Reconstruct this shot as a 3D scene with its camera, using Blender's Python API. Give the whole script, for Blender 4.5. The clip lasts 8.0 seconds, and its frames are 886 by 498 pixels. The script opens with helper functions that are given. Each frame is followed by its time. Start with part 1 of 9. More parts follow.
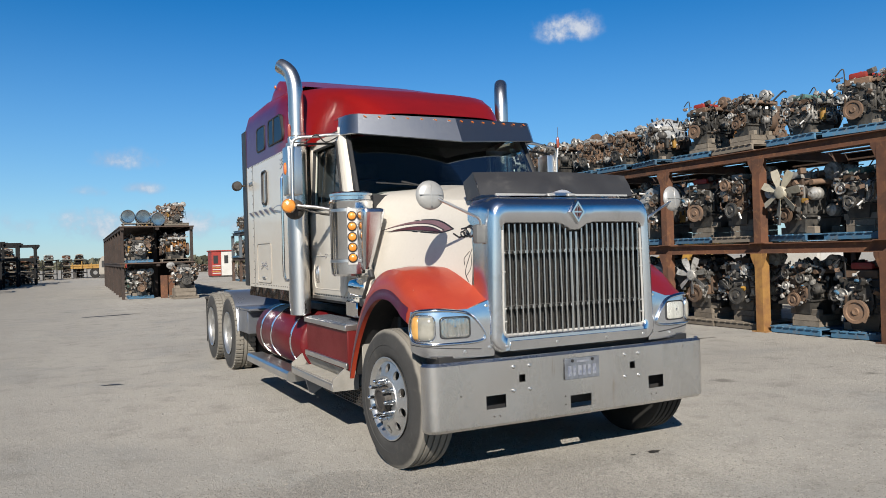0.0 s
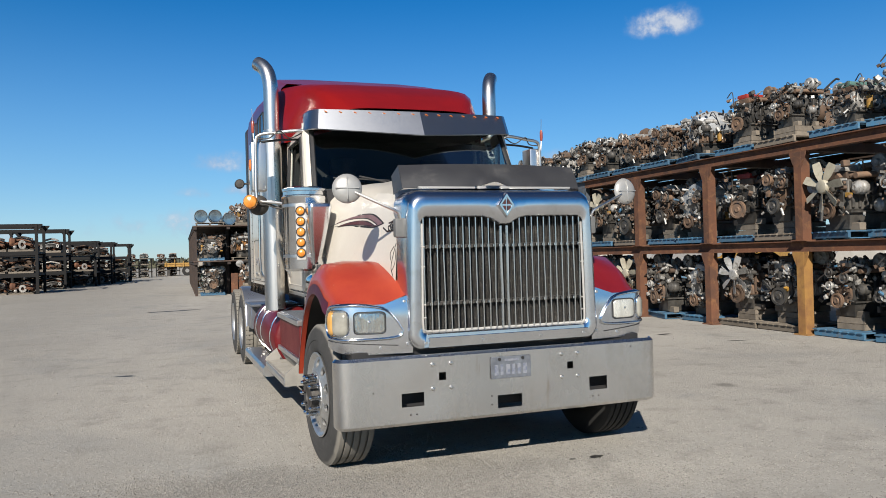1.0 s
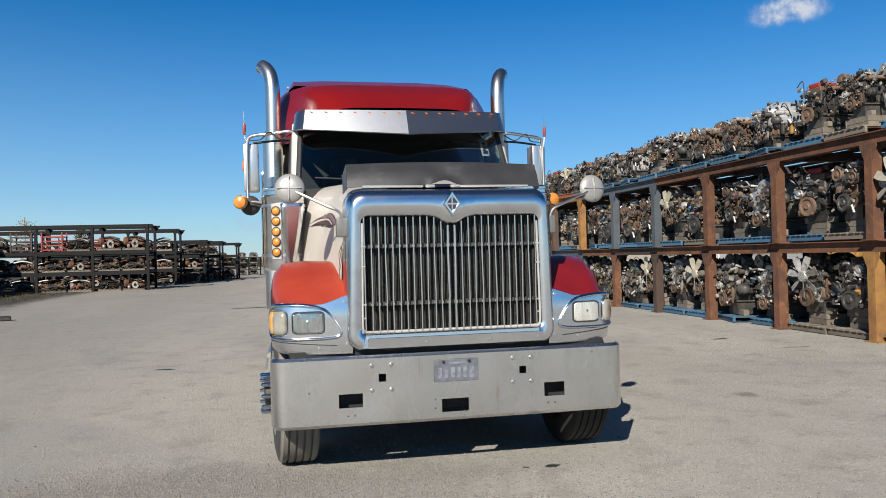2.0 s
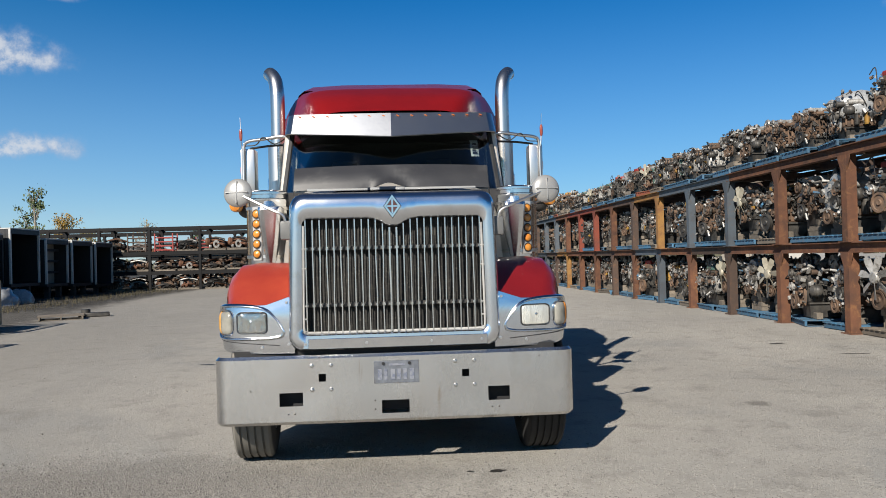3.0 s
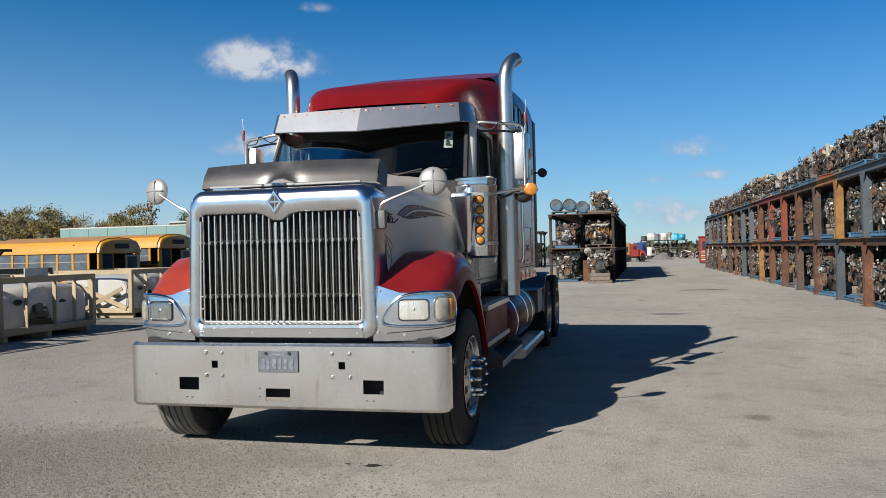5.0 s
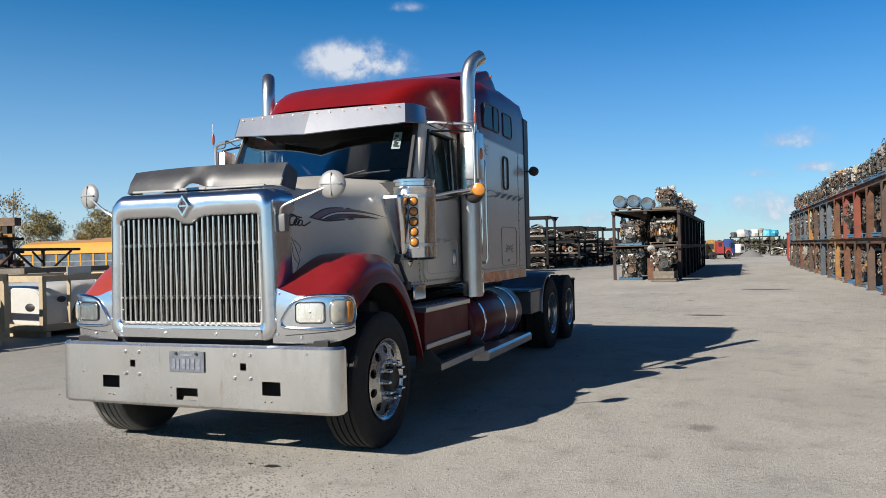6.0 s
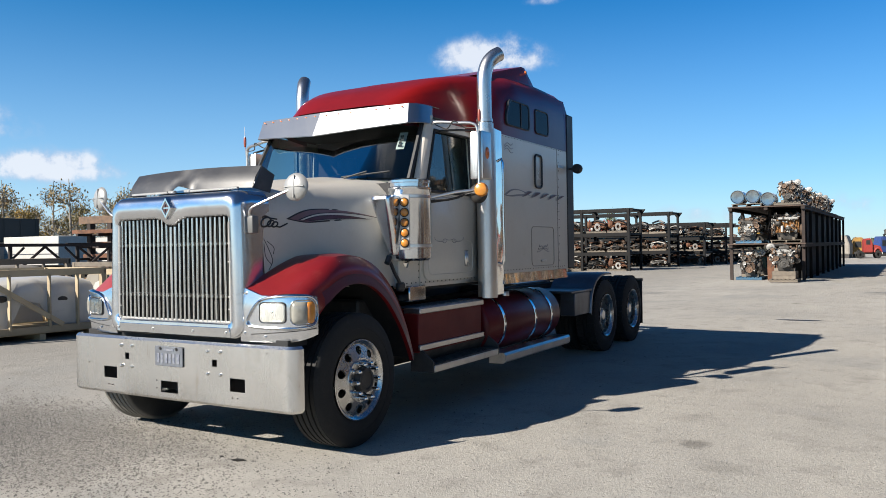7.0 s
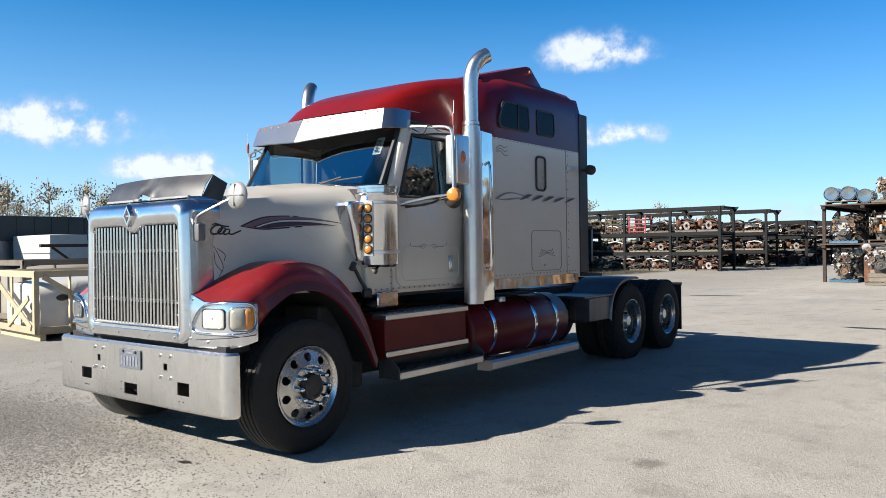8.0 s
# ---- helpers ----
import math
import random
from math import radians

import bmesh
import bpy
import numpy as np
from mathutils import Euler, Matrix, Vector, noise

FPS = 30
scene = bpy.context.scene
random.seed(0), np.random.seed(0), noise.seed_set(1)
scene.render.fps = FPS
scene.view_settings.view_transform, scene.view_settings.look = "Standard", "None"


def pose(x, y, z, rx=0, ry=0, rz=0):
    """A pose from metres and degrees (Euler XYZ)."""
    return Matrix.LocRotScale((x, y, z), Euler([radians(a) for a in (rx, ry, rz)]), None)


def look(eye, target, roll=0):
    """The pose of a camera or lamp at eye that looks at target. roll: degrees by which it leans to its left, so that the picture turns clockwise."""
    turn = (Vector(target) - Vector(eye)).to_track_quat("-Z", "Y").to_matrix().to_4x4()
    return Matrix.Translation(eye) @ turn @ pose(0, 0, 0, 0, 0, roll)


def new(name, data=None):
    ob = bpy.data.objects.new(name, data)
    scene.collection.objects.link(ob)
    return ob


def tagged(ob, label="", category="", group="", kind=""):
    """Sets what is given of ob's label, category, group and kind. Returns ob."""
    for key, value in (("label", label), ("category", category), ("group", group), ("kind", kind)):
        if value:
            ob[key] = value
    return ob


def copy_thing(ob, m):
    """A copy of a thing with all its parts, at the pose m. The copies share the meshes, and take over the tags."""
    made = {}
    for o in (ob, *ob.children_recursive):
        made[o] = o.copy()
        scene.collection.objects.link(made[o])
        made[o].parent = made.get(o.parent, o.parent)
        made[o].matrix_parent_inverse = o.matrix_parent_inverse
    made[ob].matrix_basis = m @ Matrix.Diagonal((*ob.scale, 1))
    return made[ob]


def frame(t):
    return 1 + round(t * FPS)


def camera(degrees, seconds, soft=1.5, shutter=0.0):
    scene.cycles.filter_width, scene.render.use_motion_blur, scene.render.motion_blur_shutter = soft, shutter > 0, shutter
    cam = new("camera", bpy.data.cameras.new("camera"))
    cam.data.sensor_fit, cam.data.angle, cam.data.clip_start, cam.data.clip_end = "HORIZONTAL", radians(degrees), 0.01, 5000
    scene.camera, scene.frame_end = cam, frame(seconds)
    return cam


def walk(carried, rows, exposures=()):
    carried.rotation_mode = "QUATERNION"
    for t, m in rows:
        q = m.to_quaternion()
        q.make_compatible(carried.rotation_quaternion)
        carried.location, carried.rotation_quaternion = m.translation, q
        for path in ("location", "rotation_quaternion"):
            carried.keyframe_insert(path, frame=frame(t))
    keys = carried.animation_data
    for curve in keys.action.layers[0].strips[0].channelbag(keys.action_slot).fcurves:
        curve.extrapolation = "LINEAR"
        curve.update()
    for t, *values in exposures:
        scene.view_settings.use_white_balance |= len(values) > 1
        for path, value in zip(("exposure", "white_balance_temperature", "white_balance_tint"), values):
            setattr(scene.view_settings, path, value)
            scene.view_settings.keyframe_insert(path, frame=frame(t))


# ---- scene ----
cam = camera(60.0, 8.0, 0.9)
PATH = [
    (0, (-3.295, -4.653, 1.607), (-2.43, -2.85, 1.613), -1.7),
    (0.5, (-2.726, -4.843, 1.565), (-1.954, -2.998, 1.575), -1.7),
    (1, (-2.154, -4.991, 1.536), (-1.506, -3.099, 1.548), -1.6),
    (1.5, (-1.585, -5.081, 1.544), (-1.062, -3.151, 1.558), -1.6),
    (1.7, (-1.359, -5.124, 1.521), (-0.898, -3.178, 1.536), -1.5),
    (3, (0.158, -5.322, 1.506), (0.241, -3.324, 1.527), -1.5),
    (3.5, (0.746, -5.348, 1.53), (0.658, -3.35, 1.543), -1.2),
    (4, (1.351, -5.213, 1.526), (1.093, -3.23, 1.531), -1.2),
    (4.5, (1.969, -5.144, 1.506), (1.567, -3.185, 1.51), -1.2),
    (5, (2.595, -5.008, 1.486), (2.084, -3.074, 1.492), -1.3),
    (5.2, (2.846, -4.921, 1.503), (2.307, -2.995, 1.507), -1.4),
    (6.3, (4.216, -4.391, 1.498), (3.389, -2.57, 1.501), -1.2),
    (6.5, (4.425, -4.279, 1.519), (3.537, -2.487, 1.521), -1.1),
    (7, (4.941, -3.942, 1.528), (3.896, -2.237, 1.525), -0.9),
    (7.5, (5.405, -3.586, 1.529), (4.225, -1.971, 1.528), -0.9),
    (8, (5.859, -3.182, 1.585), (4.597, -1.63, 1.58), -0.8),
]
EXPOSE = [(0, 0.65), (3.5, 0.57), (4.5, 0.51), (5.2, 0.59), (6.3, 0.84), (7, 0.99), (8, 1.20)]
walk(cam, [(t, look(eye, target, roll)) for t, eye, target, roll in PATH], EXPOSE)

# ---- world, sun, exposure ----
SUN = Vector((-0.75, -1.40, 1.0)).normalized()      # towards the sun
ELEV = math.asin(SUN.z)
world = bpy.data.worlds.new("sky")
scene.world = world
world.use_nodes = True


def link(tree, a, b):
    tree.links.new(a, b)


def math_node(tree, op, a, b=None, c=None, clamp=False):
    n = tree.nodes.new("ShaderNodeMath")
    n.operation, n.use_clamp = op, clamp
    for i, v in enumerate((a, b, c)):
        if v is None:
            continue
        if isinstance(v, (int, float)):
            n.inputs[i].default_value = v
        else:
            tree.links.new(v, n.inputs[i])
    return n.outputs[0]


def mix_colour(tree, fac, a, b, blend="MIX"):
    n = tree.nodes.new("ShaderNodeMix")
    n.data_type, n.blend_type = "RGBA", blend
    for i, v in ((0, fac), (6, a), (7, b)):
        if isinstance(v, (int, float)):
            n.inputs[i].default_value = v
        elif isinstance(v, (tuple, list)):
            n.inputs[i].default_value = (*v[:3], 1)
        else:
            tree.links.new(v, n.inputs[i])
    return n.outputs[2]


def noise_node(tree, vec, scale, detail=4.0, rough=0.55, dist=0.0):
    n = tree.nodes.new("ShaderNodeTexNoise")
    n.inputs["Scale"].default_value, n.inputs["Detail"].default_value = scale, detail
    n.inputs["Roughness"].default_value, n.inputs["Distortion"].default_value = rough, dist
    tree.links.new(vec, n.inputs["Vector"])
    return n.outputs["Fac"]


def ramp(tree, fac, lo, hi):
    n = tree.nodes.new("ShaderNodeMapRange")
    n.interpolation_type = "SMOOTHSTEP"
    n.inputs[1].default_value, n.inputs[2].default_value = lo, hi
    tree.links.new(fac, n.inputs[0])
    return n.outputs[0]


def build_sky():
    t = world.node_tree
    t.nodes.clear()
    sky = t.nodes.new("ShaderNodeTexSky")
    sky.sky_type, sky.sun_disc = "NISHITA", False
    sky.sun_elevation, sky.sun_rotation = ELEV, math.atan2(SUN.x, SUN.y)
    sky.air_density, sky.dust_density, sky.ozone_density = 1.0, 0.0, 4.0
    co = t.nodes.new("ShaderNodeTexCoord")
    d = co.outputs["Generated"]
    wob = noise_node(t, d, 14.0, 6.0, 0.62)
    fine = noise_node(t, d, 42.0, 5.0, 0.6)
    total = None
    # cumulus puffs: azimuth from north, elevation, half width, half height (degrees), density
    puffs = ((35.3, 15.6, 2.8, 1.5, 1.0), (3.4, 6.9, 3.6, 1.2, .68), (1.1, 4.7, 1.7, .7, .6), (4.7, 4.9, 2.0, .7, .62),
             (-27.4, 13.6, 4.3, 1.9, 1.1), (-26.6, 7.8, 4.6, 1.3, 1.1), (-.2, 16.2, 1.0, .6, .45),
             (-24.0, 17.6, 2.2, .7, .5), (-66.1, 8.3, 6.8, 2.2, 1.1), (-58.5, 5.7, 5.4, 1.5, 1.1),
             (-23.6, 3.6, 3.2, 1.0, .45), (3.6, 2.3, 12.0, 1.8, .76), (-15.0, 2.0, 10.0, 1.1, .62),
             (30.0, 6.5, 5.0, 1.1, .8), (43.0, 5.5, 4.0, 1.0, .6), (80.0, 9.0, 5.0, 1.6, 1.0), (125.0, 12.0, 5.0, 1.7, 1.0),
             (200.0, 57.0, 12.0, 4.5, 1.0), (165.0, 49.0, 9.0, 3.0, .8), (215.0, 8.0, 6.0, 1.6, 1.0), (255.0, 7.0, 6.0, 1.6, 1.0))
    sep = t.nodes.new("ShaderNodeSeparateXYZ")
    link(t, d, sep.inputs[0])
    az = math_node(t, "ARCTAN2", sep.outputs[0], sep.outputs[1])
    el = math_node(t, "ARCSINE", sep.outputs[2])
    for a, e, w, h, k in puffs:
        da = math_node(t, "SUBTRACT", az, radians(a if a < 180 else a - 360))
        u = math_node(t, "MULTIPLY", da, 1 / radians(w))
        v = math_node(t, "MULTIPLY", math_node(t, "SUBTRACT", el, radians(e)), 1 / radians(h))
        # flat base: the lower half falls off faster
        low = math_node(t, "MINIMUM", v, 0.0)
        v = math_node(t, "ADD", v, math_node(t, "MULTIPLY", low, 0.5))
        r = math_node(t, "ADD", math_node(t, "MULTIPLY", u, u), math_node(t, "MULTIPLY", v, v))
        g = math_node(t, "MULTIPLY", math_node(t, "EXPONENT", math_node(t, "MULTIPLY", r, -1.0)), k)
        total = g if total is None else math_node(t, "MAXIMUM", total, g)
    n = math_node(t, "ADD", math_node(t, "MULTIPLY", math_node(t, "SUBTRACT", wob, 0.5), 3.6), math_node(t, "ADD", math_node(t, "MULTIPLY", math_node(t, "SUBTRACT", fine, 0.5), 1.5), 1.12))
    dens = math_node(t, "MULTIPLY", total, n)
    mask = ramp(t, dens, 0.36, 1.15)
    shade = ramp(t, math_node(t, "MULTIPLY", dens, math_node(t, "ADD", fine, 0.4)), 0.45, 1.05)
    cloud = mix_colour(t, shade, (4.3, 5.1, 6.7), (7.0, 7.4, 8.1))
    hsv = t.nodes.new("ShaderNodeHueSaturation")
    hsv.inputs["Saturation"].default_value = 1.4
    hsv.inputs["Hue"].default_value = 0.503
    link(t, sky.outputs[0], hsv.inputs["Color"])
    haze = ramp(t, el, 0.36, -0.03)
    # sky overhead, out of view, dimmed to deepen the shade below
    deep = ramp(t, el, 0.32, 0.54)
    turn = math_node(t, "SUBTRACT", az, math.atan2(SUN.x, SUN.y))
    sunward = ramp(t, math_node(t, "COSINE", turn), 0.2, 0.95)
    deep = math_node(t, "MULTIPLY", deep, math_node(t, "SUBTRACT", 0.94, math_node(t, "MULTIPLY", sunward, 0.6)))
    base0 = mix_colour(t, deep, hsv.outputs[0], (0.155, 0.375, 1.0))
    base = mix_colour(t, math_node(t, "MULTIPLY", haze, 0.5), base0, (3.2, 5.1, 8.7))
    # brighter and paler a quarter turn from the sun than opposite to it
    glow = ramp(t, math_node(t, "COSINE", turn), -1.0, -0.25)
    base = mix_colour(t, 1.0, base, mix_colour(t, glow, (0.79, 0.97, 1.03), (1.15, 1.16, 1.10)), "MULTIPLY")
    col = mix_colour(t, math_node(t, "MULTIPLY", mask, 0.9), base, cloud)
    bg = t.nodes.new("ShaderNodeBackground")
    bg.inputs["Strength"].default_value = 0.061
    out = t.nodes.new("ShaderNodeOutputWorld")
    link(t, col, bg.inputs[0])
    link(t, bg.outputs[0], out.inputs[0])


build_sky()
sun = new("sun", bpy.data.lights.new("sun", "SUN"))
sun.data.energy, sun.data.angle, sun.data.color = 5.0, radians(0.53), (1.0, 0.93, 0.83)
sun.matrix_world = look(SUN * 60, (0, 0, 0))

# ---- materials ----
MATS = {}


def mat(name, c1, c2=None, rough=0.5, metal=0.0, scale=3.0, fine=60.0, bump=0.05, coat=0.0, lo=0.35, hi=0.7,
        dirt=None, dirt_amount=0.0, rvar=0.15, coords="Object", vary=0.0, stretch=(1, 1, 1),
        chips=None, chip_scale=22.0, chip_at=0.70, spec=None, streaks=None):
    """A worn surface: c1 blended to c2 by broad noise, grain in roughness and relief, dirt by a third noise."""
    if name in MATS:
        return MATS[name]
    if metal < 0.5:
        # colours as named, all scaled down evenly so that shade renders deeper
        c1, c2, dirt, chips, streaks = [c and tuple(x * 0.73 for x in c) for c in (c1, c2, dirt, chips, streaks)]
    m = bpy.data.materials.new(name)
    m.use_nodes = True
    t = m.node_tree
    b = t.nodes["Principled BSDF"]
    co = t.nodes.new("ShaderNodeTexCoord")
    info = t.nodes.new("ShaderNodeObjectInfo")
    add = t.nodes.new("ShaderNodeVectorMath")
    add.operation = "ADD"
    sc = t.nodes.new("ShaderNodeVectorMath")
    sc.operation = "SCALE"
    sc.inputs[0].default_value = (7.3, 3.1, 5.7)
    link(t, info.outputs["Random"], sc.inputs["Scale"])
    mp = t.nodes.new("ShaderNodeMapping")
    mp.inputs["Scale"].default_value = stretch
    link(t, co.outputs[coords], mp.inputs[0])
    link(t, mp.outputs[0], add.inputs[0])
    link(t, sc.outputs[0], add.inputs[1])
    v = add.outputs[0]
    big = noise_node(t, v, scale, 5.0, 0.6)
    small = noise_node(t, v, fine, 3.0, 0.6)
    col = mix_colour(t, ramp(t, big, lo, hi), c1, c2 or tuple(x * 0.8 for x in c1))
    col = mix_colour(t, math_node(t, "MULTIPLY", small, 0.35), col, tuple(x * 0.72 for x in c1))
    if dirt:
        d = ramp(t, noise_node(t, v, scale * 2.3, 6.0, 0.65, 0.6), 0.62 - 0.3 * dirt_amount, 0.8 - 0.2 * dirt_amount)
        col = mix_colour(t, math_node(t, "MULTIPLY", d, min(1.0, dirt_amount * 1.4)), col, dirt)
    if chips:
        sp = ramp(t, noise_node(t, co.outputs[coords], chip_scale, 3.0, 0.6), chip_at, chip_at + 0.035)
        wide = ramp(t, noise_node(t, co.outputs[coords], 1.7, 3.0, 0.6), 0.42, 0.66)
        col = mix_colour(t, math_node(t, "MULTIPLY", math_node(t, "MULTIPLY", sp, wide), 0.85), col, chips)
    if streaks:
        run = t.nodes.new("ShaderNodeMapping")
        run.inputs["Scale"].default_value = (11.0, 11.0, 1.1)
        link(t, co.outputs[coords], run.inputs[0])
        sp = ramp(t, noise_node(t, run.outputs[0], 1.0, 4.0, 0.65), 0.62, 0.74)
        wide = ramp(t, noise_node(t, co.outputs[coords], 2.3, 3.0, 0.6), 0.48, 0.62)
        col = mix_colour(t, math_node(t, "MULTIPLY", math_node(t, "MULTIPLY", sp, wide), 0.7), col, streaks)
    if vary:
        h = t.nodes.new("ShaderNodeHueSaturation")
        link(t, math_node(t, "ADD", math_node(t, "MULTIPLY", info.outputs["Random"], 2 * vary), 1 - vary), h.inputs["Value"])
        link(t, col, h.inputs["Color"])
        col = h.outputs[0]
    link(t, col, b.inputs["Base Color"])
    r = math_node(t, "ADD", math_node(t, "MULTIPLY", math_node(t, "SUBTRACT", big, 0.5), rvar * 2), rough, clamp=True)
    r = math_node(t, "ADD", r, math_node(t, "MULTIPLY", math_node(t, "SUBTRACT", small, 0.5), rvar), clamp=True)
    link(t, r, b.inputs["Roughness"])
    b.inputs["Metallic"].default_value = metal
    if spec is not None:
        b.inputs["Specular IOR Level"].default_value = spec
    if coat:
        b.inputs["Coat Weight"].default_value, b.inputs["Coat Roughness"].default_value = coat, 0.08
    if bump:
        bn = t.nodes.new("ShaderNodeBump")
        bn.inputs["Strength"].default_value, bn.inputs["Distance"].default_value = bump, 0.01
        link(t, math_node(t, "ADD", math_node(t, "MULTIPLY", small, 0.5), big), bn.inputs["Height"])
        link(t, bn.outputs[0], b.inputs["Normal"])
    MATS[name] = m
    return m


def glass(name, tint, gloss_rough=0.02, base=0.04, gloss=0.65):
    """A thin pane: see-through with its tint, mirror-like at a grazing angle."""
    m = bpy.data.materials.new(name)
    m.use_nodes = True
    t = m.node_tree
    t.nodes.clear()
    tr = t.nodes.new("ShaderNodeBsdfTransparent")
    tr.inputs[0].default_value = (*tint, 1)
    gl = t.nodes.new("ShaderNodeBsdfGlossy")
    gl.inputs["Roughness"].default_value = gloss_rough
    fr = t.nodes.new("ShaderNodeFresnel")
    fr.inputs[0].default_value = 1.5
    mx = t.nodes.new("ShaderNodeMixShader")
    link(t, math_node(t, "ADD", math_node(t, "MULTIPLY", fr.outputs[0], gloss), base - 0.04, clamp=True), mx.inputs[0])
    link(t, tr.outputs[0], mx.inputs[1])
    link(t, gl.outputs[0], mx.inputs[2])
    out = t.nodes.new("ShaderNodeOutputMaterial")
    link(t, mx.outputs[0], out.inputs[0])
    return m


CHROME = mat("polished_chrome", (0.76, 0.775, 0.79), (0.64, 0.655, 0.67), rough=0.13, metal=1.0, scale=2.2, fine=140, bump=0.008, rvar=0.08,
             dirt=(0.34, 0.32, 0.30), dirt_amount=0.25, chips=(0.25, 0.17, 0.11), chip_at=0.74)
WORN_CHROME = mat("worn_chrome", (0.80, 0.82, 0.85), (0.70, 0.72, 0.75), rough=0.20, metal=1.0, scale=2.6, fine=420, bump=0.002, rvar=0.08,
                  dirt=(0.40, 0.37, 0.33), dirt_amount=0.25, chips=(0.25, 0.15, 0.09), chip_at=0.73)
STACK = mat("stack_chrome", (0.74, 0.715, 0.68), (0.62, 0.60, 0.57), rough=0.30, metal=1.0, scale=3, fine=120, bump=0.04, rvar=0.12,
            dirt=(0.38, 0.33, 0.27), dirt_amount=0.3, stretch=(1, 1, 0.4))
STEEL = mat("brushed_stainless", (0.72, 0.70, 0.675), (0.60, 0.585, 0.56), rough=0.34, metal=1.0, scale=2.0, fine=90, bump=0.04, rvar=0.12,
            dirt=(0.30, 0.26, 0.21), dirt_amount=0.22, stretch=(1, 1, 0.35))
BUMPER = mat("bumper_steel", (0.80, 0.785, 0.76), (0.66, 0.645, 0.62), rough=0.27, metal=1.0, scale=1.6, fine=420, bump=0.002, rvar=0.06,
             dirt=(0.42, 0.36, 0.28), dirt_amount=0.24, stretch=(1, 1, 0.45), chips=(0.34, 0.20, 0.11), chip_scale=9, chip_at=0.68, streaks=(0.36, 0.24, 0.14))
VISOR = mat("visor_steel", (0.44, 0.455, 0.48), (0.38, 0.39, 0.41), rough=0.33, metal=1.0, scale=1.2, fine=60, bump=0.002, rvar=0.08,
            dirt=(0.50, 0.48, 0.46), dirt_amount=0.08)
ALU = mat("wheel_aluminium", (0.62, 0.62, 0.61), (0.45, 0.44, 0.42), rough=0.28, metal=1.0, scale=5, fine=80, bump=0.03,
          dirt=(0.25, 0.22, 0.18), dirt_amount=0.35)
WHITE = mat("cream_paint", (0.78, 0.73, 0.64), (0.74, 0.68, 0.59), rough=0.33, scale=1.6, fine=40, bump=0.015, coat=0.35, rvar=0.06,
            dirt=(0.40, 0.33, 0.24), dirt_amount=0.14, chips=(0.34, 0.24, 0.15), chip_scale=26, chip_at=0.745)
RED = mat("dark_red_paint", (0.25, 0.006, 0.004), (0.19, 0.005, 0.004), rough=0.36, scale=1.5, fine=50, bump=0.02, coat=0.3, rvar=0.06,
          dirt=(0.22, 0.05, 0.04), dirt_amount=0.15)
# front fenders: orange-red on the left, a deeper red on the right
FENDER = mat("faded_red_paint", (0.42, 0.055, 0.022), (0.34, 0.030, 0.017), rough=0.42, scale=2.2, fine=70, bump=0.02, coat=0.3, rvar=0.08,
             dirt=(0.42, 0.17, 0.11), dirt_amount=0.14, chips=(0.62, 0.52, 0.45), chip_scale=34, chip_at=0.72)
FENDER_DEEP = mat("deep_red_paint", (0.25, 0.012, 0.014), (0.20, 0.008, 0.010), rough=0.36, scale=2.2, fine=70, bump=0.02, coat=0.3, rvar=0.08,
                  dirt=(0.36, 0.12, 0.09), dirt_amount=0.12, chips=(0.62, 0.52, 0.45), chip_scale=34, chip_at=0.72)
PANEL_RED = mat("dusty_red_panel", (0.17, 0.011, 0.011), (0.13, 0.010, 0.010), rough=0.48, scale=2.5, fine=70, bump=0.02, coat=0.0, spec=0.3,
                dirt=(0.15, 0.05, 0.04), dirt_amount=0.22)
BLACK = mat("black_plastic", (0.022, 0.022, 0.024), (0.03, 0.03, 0.03), rough=0.5, scale=4, bump=0.05, dirt=(0.10, 0.09, 0.08), dirt_amount=0.3)
SHIELD = mat("grey_acrylic", (0.036, 0.036, 0.039), (0.05, 0.05, 0.052), spec=.6, rough=0.40, scale=2, bump=0.02, dirt=(0.12, 0.115, 0.11), dirt_amount=0.3)
RUBBER = mat("tyre_rubber", (0.012, 0.0118, 0.0115), (0.018, 0.0175, 0.0165), rough=0.82, scale=5, fine=90, bump=0.08,
             dirt=(0.036, 0.034, 0.031), dirt_amount=0.30)
DULL_ALU = mat("dull_wheel_aluminium", (0.60, 0.60, 0.59), (0.47, 0.465, 0.45), rough=0.40, metal=0.9, scale=5, fine=80, bump=0.02,
               dirt=(0.36, 0.33, 0.28), dirt_amount=0.3)


def dusty_rubber():
    """Black sidewalls, and a tread that is pale with dust."""
    m = mat("dusty_tyre_rubber", (0.060, 0.058, 0.055), (0.040, 0.039, 0.037), rough=0.85, scale=3, fine=90, bump=0.06, dirt=(0.115, 0.105, 0.09), dirt_amount=0.3)
    t = m.node_tree
    b = t.nodes["Principled BSDF"]
    old = b.inputs["Base Color"].links[0].from_socket
    co = t.nodes.new("ShaderNodeTexCoord")
    flat = t.nodes.new("ShaderNodeVectorMath")
    flat.operation = "MULTIPLY"
    flat.inputs[1].default_value = (0, 1, 1)
    link(t, co.outputs["Object"], flat.inputs[0])
    far = t.nodes.new("ShaderNodeVectorMath")
    far.operation = "LENGTH"
    link(t, flat.outputs[0], far.inputs[0])
    tread = ramp(t, math_node(t, "ADD", far.outputs["Value"], math_node(t, "MULTIPLY", noise_node(t, co.outputs["Object"], 9.0), 0.03)), 0.495, 0.522)
    link(t, mix_colour(t, math_node(t, "MULTIPLY", tread, 0.85), old, (0.20, 0.185, 0.158)), b.inputs["Base Color"])
    return m


